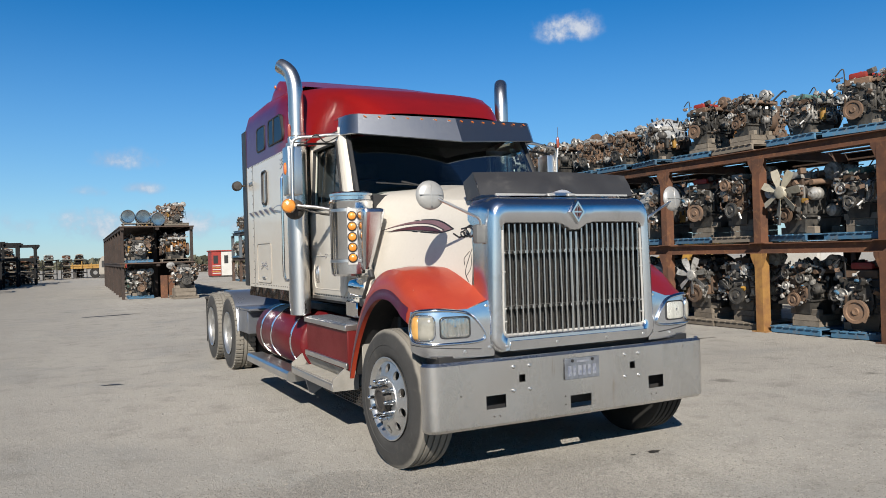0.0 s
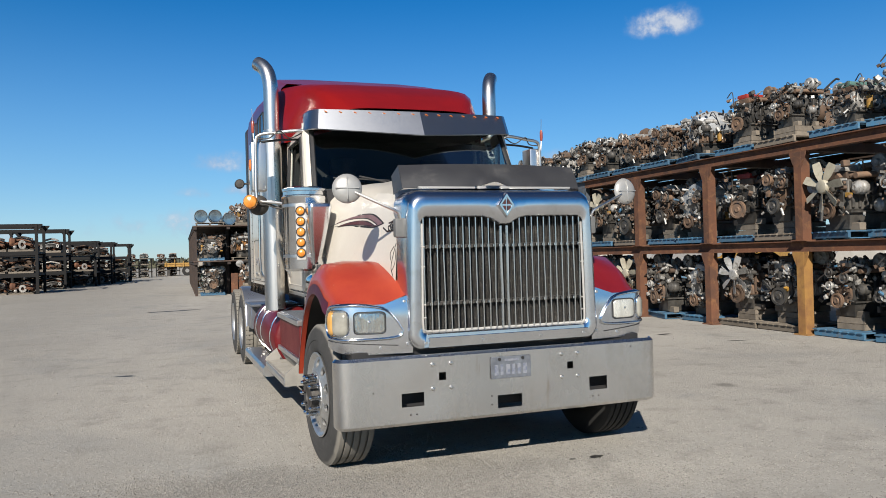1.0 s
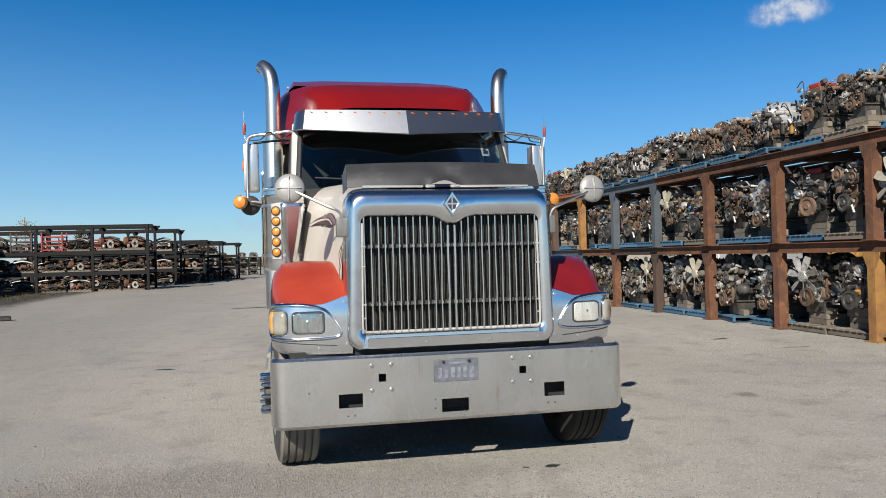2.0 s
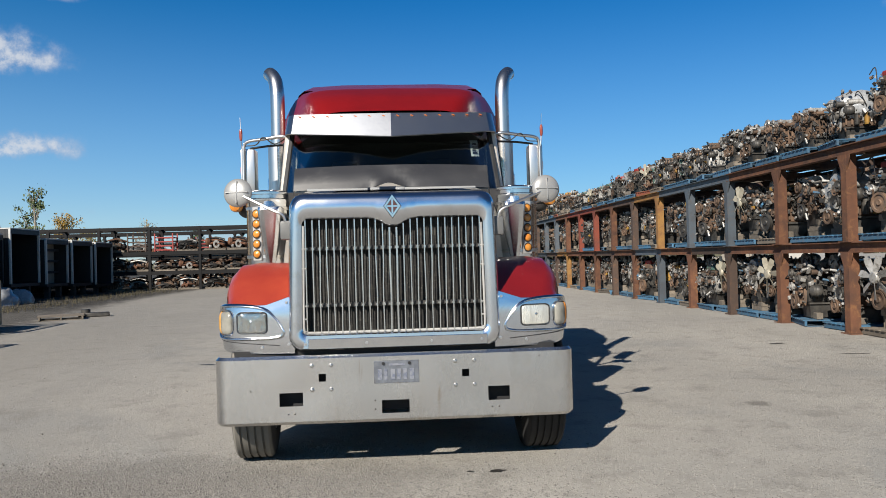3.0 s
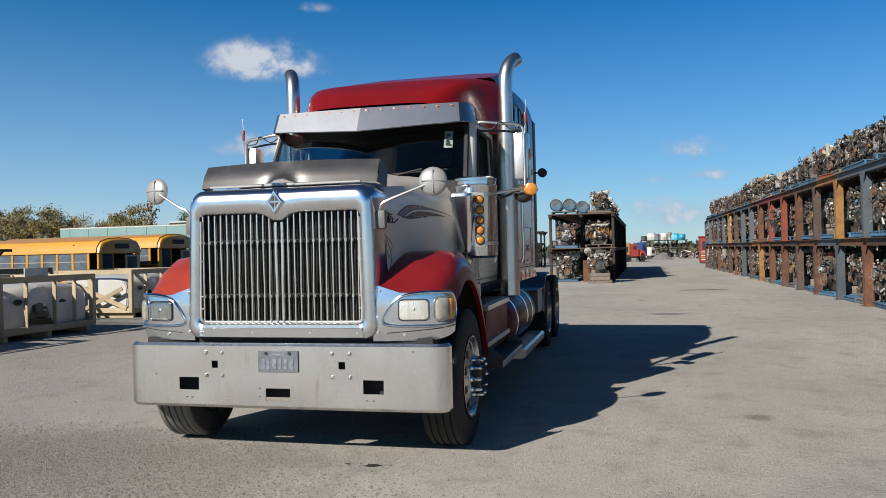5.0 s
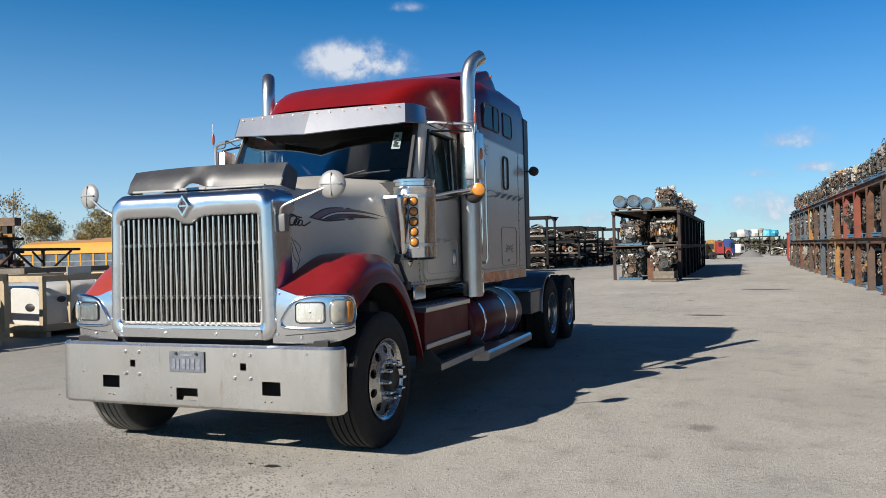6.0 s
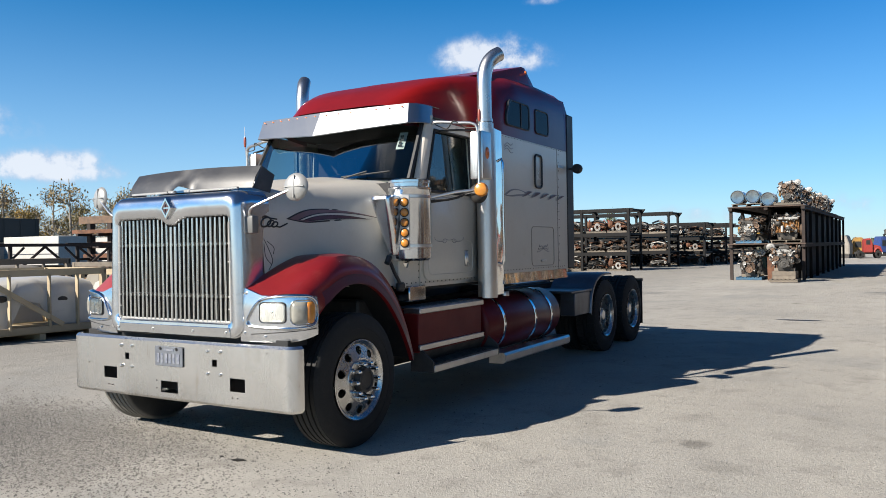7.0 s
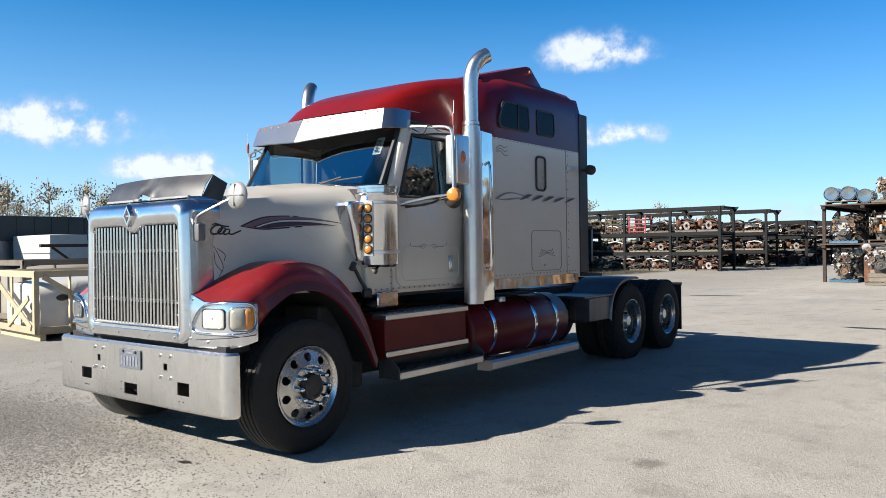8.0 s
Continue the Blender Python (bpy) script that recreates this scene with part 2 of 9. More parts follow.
DUSTY_RUBBER = dusty_rubber()
CHASSIS = mat("chassis_black", (0.03, 0.029, 0.028), (0.06, 0.052, 0.045), rough=0.62, scale=4, bump=0.1, dirt=(0.13, 0.11, 0.09), dirt_amount=0.4)
DARK = mat("dark_interior", (0.015, 0.015, 0.017), (0.025, 0.024, 0.024), rough=0.7, scale=4)
CORE = mat("radiator_core", (0.018, 0.017, 0.016), (0.045, 0.042, 0.037), rough=0.7, metal=0.2, scale=9, fine=200, bump=0.3, dirt=(0.19, 0.17, 0.14),
           dirt_amount=0.35, stretch=(1, 1, 2))
AMBER = mat("amber_lens", (0.80, 0.33, 0.05), (0.70, 0.22, 0.03), rough=0.22, scale=20, fine=160, bump=0.15, coat=0.5)
FADED_AMBER = mat("faded_amber_lens", (0.72, 0.42, 0.13), (0.66, 0.30, 0.06), rough=0.22, scale=9, fine=120, bump=0.12, coat=0.5)
ORANGE = mat("orange_marker", (0.80, 0.20, 0.03), (0.7, 0.15, 0.02), rough=0.3, scale=30, coat=0.4)
LENS = mat("lamp_reflector", (0.95, 0.95, 0.93), (0.72, 0.72, 0.71), rough=0.14, metal=1.0, scale=14, fine=40, bump=1.0, stretch=(3, 3, 0.4))
YELLOWED = mat("yellowed_lens", (0.40, 0.385, 0.33), (0.27, 0.26, 0.215), rough=0.2, scale=10, fine=60, bump=0.12, coat=0.6)
MIRRORBACK = mat("mirror_back", (0.46, 0.455, 0.44), (0.38, 0.375, 0.36), rough=0.4, metal=0.3, scale=6, dirt=(0.4, 0.38, 0.34), dirt_amount=0.2)
DECAL_DARK = mat("decal_maroon", (0.10, 0.022, 0.03), (0.07, 0.02, 0.03), rough=0.4, scale=6, coat=0.3)
LIP = mat("purple_lip_paint", (0.085, 0.010, 0.040), (0.06, 0.009, 0.03), rough=0.36, scale=4, coat=0.3)
DECAL_GREY = mat("decal_silver", (0.28, 0.27, 0.29), (0.22, 0.21, 0.23), rough=0.4, scale=6, coat=0.3)
DECAL_MAUVE = mat("decal_mauve", (0.24, 0.13, 0.14), (0.19, 0.10, 0.11), rough=0.4, scale=6, coat=0.3)
DECAL_BLACK = mat("decal_black", (0.02, 0.02, 0.022), rough=0.45, scale=6)
PLATE = mat("worn_plate", (0.22, 0.24, 0.27), (0.13, 0.14, 0.165), rough=0.5, metal=0.3, scale=16, bump=0.1, dirt=(0.2, 0.19, 0.18), dirt_amount=0.4)
PAPER = mat("sticker_paper", (0.7, 0.72, 0.7), (0.62, 0.66, 0.64), rough=0.6, scale=10)
SILVER = mat("galvanised_sheet", (0.34, 0.36, 0.40), (0.27, 0.29, 0.33), rough=0.34, metal=0.85, scale=3, fine=50, bump=0.05, dirt=(0.25, 0.23, 0.2), dirt_amount=0.3)
# the same sheet with the right side's shade put into its colour
SHADESHEET = mat("dull_galvanised_sheet", (0.17, 0.18, 0.20), (0.12, 0.125, 0.14), rough=0.42, metal=0.8, scale=3, fine=50, bump=0.05, dirt=(0.12, 0.11, 0.10), dirt_amount=0.3)
BARSTEEL = mat("grille_bar_steel", (0.84, 0.83, 0.80), (0.68, 0.665, 0.635), rough=0.22, metal=1.0, scale=4, fine=80, bump=0.03, rvar=0.10,
               dirt=(0.36, 0.31, 0.25), dirt_amount=0.25)
BRIGHT = mat("mirror_polished_sheet", (0.80, 0.79, 0.77), (0.70, 0.68, 0.65), rough=0.07, metal=1.0, scale=3, fine=16, bump=0.035, rvar=0.05,
             dirt=(0.40, 0.33, 0.26), dirt_amount=0.16)
MIRROR = mat("mirror_glass", (0.85, 0.86, 0.87), rough=0.03, metal=1.0, bump=0, rvar=0.01)
LAMPGLASS = glass("lamp_glass", (0.93, 0.93, 0.91))
HAZED = mat("hazed_reflector", (0.80, 0.80, 0.77), (0.58, 0.58, 0.55), rough=0.30, metal=0.55, scale=14, fine=40, bump=0.4, stretch=(3, 3, 0.4))
PANE = glass("cab_glass", (0.60, 0.70, 0.69), gloss=0.5)
PANE_DARK = glass("dark_glass", (0.60, 0.70, 0.70), gloss=0.16)


def sleeper_paint():
    """Dark red over the roof, fading to purple along the sides of the sleeper."""
    m = mat("red_to_purple_paint", (0.25, 0.006, 0.004), (0.19, 0.005, 0.004), rough=0.36, scale=1.5, fine=50, bump=0.02, coat=0.2, rvar=0.06, spec=0.35,
            dirt=(0.22, 0.06, 0.05), dirt_amount=0.12)
    t = m.node_tree
    b = t.nodes["Principled BSDF"]
    old = b.inputs["Base Color"].links[0].from_socket
    co = t.nodes.new("ShaderNodeTexCoord")
    sep = t.nodes.new("ShaderNodeSeparateXYZ")
    link(t, co.outputs["Object"], sep.inputs[0])
    w = noise_node(t, co.outputs["Object"], 2.0, 3.0)
    yy = math_node(t, "ADD", sep.outputs[1], math_node(t, "MULTIPLY", w, 0.5))
    back = ramp(t, yy, 3.25, 4.3)
    low = ramp(t, math_node(t, "ADD", sep.outputs[2], math_node(t, "MULTIPLY", w, 0.12)), 3.47, 3.30)
    link(t, mix_colour(t, math_node(t, "MULTIPLY", back, low), old, (0.060, 0.010, 0.048)), b.inputs["Base Color"])
    return m


ROOF = sleeper_paint()


def ground_material():
    """Dusty, hard-packed grey yard: pale dust, darker worn tracks, oil stains, fine stones."""
    m = bpy.data.materials.new("dusty_yard")
    m.use_nodes = True
    t = m.node_tree
    b = t.nodes["Principled BSDF"]
    co = t.nodes.new("ShaderNodeTexCoord")
    v = co.outputs["Object"]
    mp = t.nodes.new("ShaderNodeMapping")
    mp.inputs["Scale"].default_value = (0.35, 0.12, 1)
    mp.inputs["Rotation"].default_value = (0, 0, 0.25)
    link(t, v, mp.inputs[0])
    broad = noise_node(t, v, 0.2, 6.0, 0.62, 0.5)
    tracks = noise_node(t, mp.outputs[0], 1.3, 5.0, 0.6, 0.8)
    mid = noise_node(t, v, 2.2, 6.0, 0.68)
    grit = noise_node(t, v, 38.0, 4.0, 0.72)
    speck = noise_node(t, v, 130.0, 2.0, 0.6)
    def flakes(scale, share, lo, hi):
        """Single flecks: one voronoi cell in so many."""
        vo = t.nodes.new("ShaderNodeTexVoronoi")
        vo.inputs["Scale"].default_value = scale
        link(t, v, vo.inputs["Vector"])
        sp = t.nodes.new("ShaderNodeSeparateColor")
        link(t, vo.outputs["Color"], sp.inputs[0])
        pick = math_node(t, "LESS_THAN", sp.outputs[0], share)
        d = math_node(t, "ADD", vo.outputs["Distance"], math_node(t, "MULTIPLY", speck, 0.12))
        return math_node(t, "MULTIPLY", pick, ramp(t, d, hi, lo))
    col = mix_colour(t, ramp(t, broad, 0.3, 0.7), (0.468, 0.442, 0.396), (0.370, 0.352, 0.320))
    col = mix_colour(t, math_node(t, "MULTIPLY", ramp(t, tracks, 0.45, 0.75), 0.6), col, (0.51, 0.482, 0.434))
    cool = ramp(t, noise_node(t, v, 0.42, 5.0, 0.6, 0.7), 0.52, 0.68)
    col = mix_colour(t, math_node(t, "MULTIPLY", cool, 0.6), col, (0.325, 0.325, 0.31))
    sx = t.nodes.new("ShaderNodeSeparateXYZ")
    link(t, v, sx.inputs[0])
    side = ramp(t, math_node(t, "ADD", sx.outputs[0], math_node(t, "MULTIPLY", broad, 7.0)), 2.0, -3.5)
    col = mix_colour(t, math_node(t, "MULTIPLY", side, 0.5), col, (0.245, 0.232, 0.208))
    soil = ramp(t, math_node(t, "ADD", math_node(t, "MULTIPLY", sx.outputs[1], 0.16), math_node(t, "ADD", sx.outputs[0], math_node(t, "MULTIPLY", mid, 3.0))), -5.2, -6.9)
    soil = math_node(t, "MULTIPLY", soil, ramp(t, sx.outputs[1], 8.0, 13.0))
    col = mix_colour(t, math_node(t, "MULTIPLY", soil, 0.9), col, (0.055, 0.05, 0.043))
    # black soil, with the shade before the van bodies painted into it
    mud = math_node(t, "MULTIPLY", ramp(t, math_node(t, "ADD", sx.outputs[0], math_node(t, "MULTIPLY", mid, 2.0)), -10.4, -11.8), ramp(t, sx.outputs[1], 20.0, 24.0))
    col = mix_colour(t, math_node(t, "MULTIPLY", mud, 0.9), col, (0.018, 0.017, 0.015))
    patchy = noise_node(t, mp.outputs[0], 7.0, 8.0, 0.7, 0.25)
    col = mix_colour(t, math_node(t, "MULTIPLY", ramp(t, patchy, 0.50, 0.70), 0.28), col, (0.27, 0.255, 0.228))
    col = mix_colour(t, math_node(t, "MULTIPLY", ramp(t, mid, 0.50, 0.68), 0.5), col, (0.25, 0.235, 0.21))
    # coarse dark grit where the dust has been swept off
    near = t.nodes.new("ShaderNodeVectorMath")
    near.operation = "SUBTRACT"
    near.inputs[1].default_value = (-1.9, -0.35, 0.0)
    link(t, v, near.inputs[0])
    flat = t.nodes.new("ShaderNodeVectorMath")
    flat.operation = "MULTIPLY"
    flat.inputs[1].default_value = (0.36, 0.8, 0.0)
    link(t, near.outputs[0], flat.inputs[0])
    away = t.nodes.new("ShaderNodeVectorMath")
    away.operation = "LENGTH"
    link(t, flat.outputs[0], away.inputs[0])
    swept = ramp(t, math_node(t, "ADD", away.outputs["Value"], math_node(t, "MULTIPLY", noise_node(t, v, 1.6, 6.0, 0.65, 0.3), 1.5)), 1.75, 1.35)
    worn = math_node(t, "MAXIMUM", swept, math_node(t, "MULTIPLY", ramp(t, noise_node(t, v, 0.55, 7.0, 0.7, 0.4), 0.58, 0.72), 0.6))
    col = mix_colour(t, math_node(t, "MULTIPLY", worn, 0.45), col, (0.21, 0.198, 0.178))
    col = mix_colour(t, math_node(t, "MULTIPLY", ramp(t, grit, 0.52, 0.64), math_node(t, "ADD", math_node(t, "MULTIPLY", worn, 0.5), 0.30)), col, (0.15, 0.138, 0.122))
    col = mix_colour(t, math_node(t, "MULTIPLY", ramp(t, speck, 0.58, 0.66), 0.5), col, (0.58, 0.54, 0.48))
    col = mix_colour(t, math_node(t, "MULTIPLY", flakes(16.0, 0.16, 0.12, 0.24), 0.85), col, (0.12, 0.11, 0.098))
    col = mix_colour(t, math_node(t, "MULTIPLY", flakes(42.0, 0.2, 0.18, 0.34), 0.8), col, (0.13, 0.12, 0.105))
    col = mix_colour(t, math_node(t, "MULTIPLY", flakes(31.0, 0.10, 0.16, 0.30), 0.8), col, (0.66, 0.62, 0.56))
    vor = t.nodes.new("ShaderNodeTexVoronoi")
    vor.inputs["Scale"].default_value = 0.55
    link(t, v, vor.inputs["Vector"])
    oil = math_node(t, "MULTIPLY", ramp(t, math_node(t, "ADD", vor.outputs["Distance"], math_node(t, "MULTIPLY", mid, 0.4)), 0.30, 0.20), 0.55)
    col = mix_colour(t, oil, col, (0.09, 0.08, 0.07))
    col = mix_colour(t, 1.0, col, (0.775, 0.775, 0.77), "MULTIPLY")
    link(t, col, b.inputs["Base Color"])
    b.inputs["Roughness"].default_value = 0.9
    b.inputs["Specular IOR Level"].default_value = 0.25
    bn = t.nodes.new("ShaderNodeBump")
    bn.inputs["Strength"].default_value, bn.inputs["Distance"].default_value = 0.8, 0.022
    h = math_node(t, "ADD", math_node(t, "MULTIPLY", grit, 0.6), math_node(t, "ADD", math_node(t, "MULTIPLY", speck, 0.3), mid))
    link(t, h, bn.inputs["Height"])
    link(t, bn.outputs[0], b.inputs["Normal"])
    return m


# ---- mesh helpers ----
def finish(name, bm, material, smooth=38):
    me = bpy.data.meshes.new(name)
    if smooth:
        for f in bm.faces:
            f.smooth = True
    bmesh.ops.recalc_face_normals(bm, faces=bm.faces)
    bm.to_mesh(me)
    bm.free()
    me.materials.append(material)
    if smooth:
        me.set_sharp_from_angle(angle=radians(smooth))
    return me


def part(name, bm, material, parent=None, label="", smooth=38):
    """Links a bmesh as one mesh object, under a thing or a part."""
    me = bm if isinstance(bm, bpy.types.Mesh) else finish(name, bm, material, smooth)
    ob = new(name, me)
    ob.parent = parent
    return tagged(ob, label)


def shared(name, me, parent, m=None):
    ob = new(name, me)
    ob.parent = parent
    if m is not None:
        ob.matrix_basis = m
    return ob


def thing(name, label, category, at=None, group="", kind=""):
    ob = new(name)
    ob.empty_display_size = 0.2
    if at is not None:
        ob.matrix_basis = at
    return tagged(ob, label, category, group, kind)


def box(bm, x0, x1, y0, y1, z0, z1, bevel=0.0, m=None, seg=1):
    vs = [bm.verts.new((x, y, z)) for x in (x0, x1) for y in (y0, y1) for z in (z0, z1)]
    q = ((0, 1, 3, 2), (4, 6, 7, 5), (0, 4, 5, 1), (2, 3, 7, 6), (0, 2, 6, 4), (1, 5, 7, 3))
    fs = [bm.faces.new([vs[i] for i in f]) for f in q]
    if m is not None:
        bmesh.ops.transform(bm, matrix=m, verts=vs)
    if bevel:
        es = list({e for f in fs for e in f.edges})
        bmesh.ops.bevel(bm, geom=es, offset=bevel, segments=seg, affect="EDGES", profile=0.6)
    return bm


def loft(bm, rings, closed=True, caps=True):
    """Skins rings of equally many points."""
    vs = [[bm.verts.new(p) for p in r] for r in rings]
    n = len(vs[0])
    for a, b in zip(vs, vs[1:]):
        for i in range(n if closed else n - 1):
            j = (i + 1) % n
            try:
                bm.faces.new((a[i], a[j], b[j], b[i]))
            except ValueError:
                pass
    if caps and closed:
        for r in (vs[0], vs[-1]):
            try:
                bm.faces.new(r)
            except ValueError:
                pass
    return vs


def frame_of(d):
    d = Vector(d).normalized()
    u = d.cross(Vector((0, 0, 1)) if abs(d.z) < 0.9 else Vector((1, 0, 0))).normalized()
    return u, d.cross(u)


def cyl(bm, p, q, r, r2=None, n=12, caps=True):
    p, q = Vector(p), Vector(q)
    u, v = frame_of(q - p)
    r2 = r if r2 is None else r2
    ring = lambda c, k: [c + u * (k * math.cos(2 * math.pi * i / n)) + v * (k * math.sin(2 * math.pi * i / n)) for i in range(n)]
    loft(bm, [ring(p, r), ring(q, r2)], caps=caps)
    return bm


def smooth_path(pts, steps=6):
    """A Catmull-Rom line through the points."""
    p = [Vector(a) for a in pts]
    p = [p[0] * 2 - p[1]] + p + [p[-1] * 2 - p[-2]]
    out = []
    for i in range(1, len(p) - 2):
        a, b, c, d = p[i - 1:i + 3]
        for k in range(steps):
            t = k / steps
            out.append(0.5 * (2 * b + (c - a) * t + (2 * a - 5 * b + 4 * c - d) * t * t + (3 * b - a - 3 * c + d) * t ** 3))
    return out + [p[-2]]


def tube(bm, pts, r, n=8, steps=5, caps=True):
    line = smooth_path(pts, steps) if steps else [Vector(a) for a in pts]
    rs = r if callable(r) else (lambda s: r)
    u = None
    rings = []
    for i, c in enumerate(line):
        d = (line[min(i + 1, len(line) - 1)] - line[max(i - 1, 0)]).normalized()
        if u is None:
            u = frame_of(d)[0]
        u = (u - d * u.dot(d)).normalized()
        v = d.cross(u)
        k = rs(i / (len(line) - 1))
        rings.append([c + u * (k * math.cos(2 * math.pi * j / n)) + v * (k * math.sin(2 * math.pi * j / n)) for j in range(n)])
    loft(bm, rings, caps=caps)
    return bm


def lathe(bm, profile, n=24, m=None, close=False):
    """Turns a profile of (radius, along) round the x axis; m places it."""
    rings = [[Vector((a, r * math.cos(2 * math.pi * i / n), r * math.sin(2 * math.pi * i / n))) for i in range(n)] for r, a in profile]
    if m is not None:
        rings = [[m @ p for p in r] for r in rings]
    loft(bm, rings, caps=not close)
    return bm


def resample(pts, n):
    line = smooth_path(pts, 8)
    ls = [0]
    for a, b in zip(line, line[1:]):
        ls.append(ls[-1] + (b - a).length)
    out = []
    for i in range(n):
        s, k = ls[-1] * i / (n - 1), 0
        while k < len(ls) - 2 and ls[k + 1] < s:
            k += 1
        out.append(line[k].lerp(line[k + 1], (s - ls[k]) / max(1e-9, ls[k + 1] - ls[k])))
    return out


def lerp_rows(rows, y):
    """Linear blend of rows (y, values...) at y."""
    if y <= rows[0][0]:
        return rows[0][1:]
    for a, b in zip(rows, rows[1:]):
        if y <= b[0]:
            f = (y - a[0]) / (b[0] - a[0])
            return tuple(p + (q - p) * f for p, q in zip(a[1:], b[1:]))
    return rows[-1][1:]


def thicken(b, t):
    b.normal_update()
    bmesh.ops.solidify(b, geom=b.faces[:], thickness=t)


# ---- ground ----
def build_ground():
    bm = bmesh.new()
    cuts = [-1500, -400, -120, -60, -30, -15, -8, -4, 0, 4, 8, 15, 30, 60, 120, 400, 1500]
    vs = {(i, j): bm.verts.new((x, y, 0)) for i, x in enumerate(cuts) for j, y in enumerate(cuts)}
    for i in range(len(cuts) - 1):
        for j in range(len(cuts) - 1):
            bm.faces.new((vs[i, j], vs[i + 1, j], vs[i + 1, j + 1], vs[i, j + 1]))
    ob = part("ground", bm, ground_material(), smooth=0)
    tagged(ob, "dusty grey hard-packed gravel yard with oil stains", "ground", kind="structure")


build_ground()

# ---- the truck ----
TX = 0.035
truck = thing("truck", "cream and red semi tractor with chrome grille and sleeper cab", "truck", pose(TX, 0, 0, 0, 0, 1.1))
HOOD = [  # y, then centre z, and (x, z) of the ridge, shoulder, flank, waist and hem
    (0.26, 1.985, .42, 1.985, .64, 1.965, .715, 1.88, .735, 1.60, .76, 1.22),
    (0.60, 2.06, .42, 2.055, .65, 2.02, .74, 1.91, .785, 1.60, .82, 1.22),
    (1.00, 2.125, .42, 2.115, .66, 2.07, .78, 1.94, .85, 1.60, .90, 1.22),
    (1.45, 2.17, .46, 2.165, .74, 2.115, .88, 1.97, .95, 1.60, .985, 1.20),
    (1.93, 2.185, .50, 2.18, .82, 2.15, .97, 2.02, 1.03, 1.60, 1.05, 1.20),
]


def hood_x(y, z):
    """The hood's half width at that place."""
    v = lerp_rows(HOOD, y)
    pts = [(v[2 * i + 1], v[2 * i + 2]) for i in range(5)]
    for a, b in zip(pts, pts[1:]):
        if b[1] <= z <= a[1]:
            f = (z - b[1]) / (a[1] - b[1])
            return b[0] + (a[0] - b[0]) * f
    return pts[-1][0]


def build_hood():
    bm = bmesh.new()
    rings = []
    for k in range(23):
        y = 0.26 + (1.93 - 0.26) * k / 22
        v = lerp_rows(HOOD, y)
        half = [(0, v[0])] + [(v[2 * i + 1], v[2 * i + 2]) for i in range(5)]
        pts = resample([(x, y, z) for x, z in half], 16)
        # a raised panel along the middle
        pts = [p + Vector((0, 0, 0.022 if abs(p.x) < 0.43 else 0)) for p in pts]
        left = [Vector((-p.x, p.y, p.z)) for p in pts[:0:-1]]
        rings.append(left + pts)
    loft(bm, rings, closed=False)
    hood = part("hood", bm, WHITE, truck, "cream painted long hood", smooth=30)
    for s in (-1, 1):
        # cowl between hood and door, with its hem
        bm = bmesh.new()
        box(bm, s * 0.98, s * 1.06, 1.62, 1.96, 1.17, 1.60, 0.015)
        part("cowl", bm, WHITE, truck)
    for s in (-1, 1):
        decals(s, hood)


def leaf_strip(bm, s, y0, y1, zc, w, bend=0.0, surf=None, lift=0.006, n=14, peak=0.3, slope=0.02):
    """A pointed stroke on the flank: from y0 to y1 along height zc."""
    top, bot = [], []
    for i in range(n + 1):
        f = i / n
        y = y0 + (y1 - y0) * f
        h = w * (math.sin(math.pi * min(1, f / (2 * peak))) if f < peak else math.cos(math.pi / 2 * (f - peak) / (1 - peak)))
        z = zc + bend * (4 * f * (1 - f)) + slope * f
        for row, zz in ((top, z + h / 2), (bot, z - h / 2)):
            x = surf(y, zz) + lift
            row.append(bm.verts.new((s * x, y, zz)))
    for i in range(n):
        try:
            bm.faces.new((bot[i], bot[i + 1], top[i + 1], top[i]))
        except ValueError:
            pass


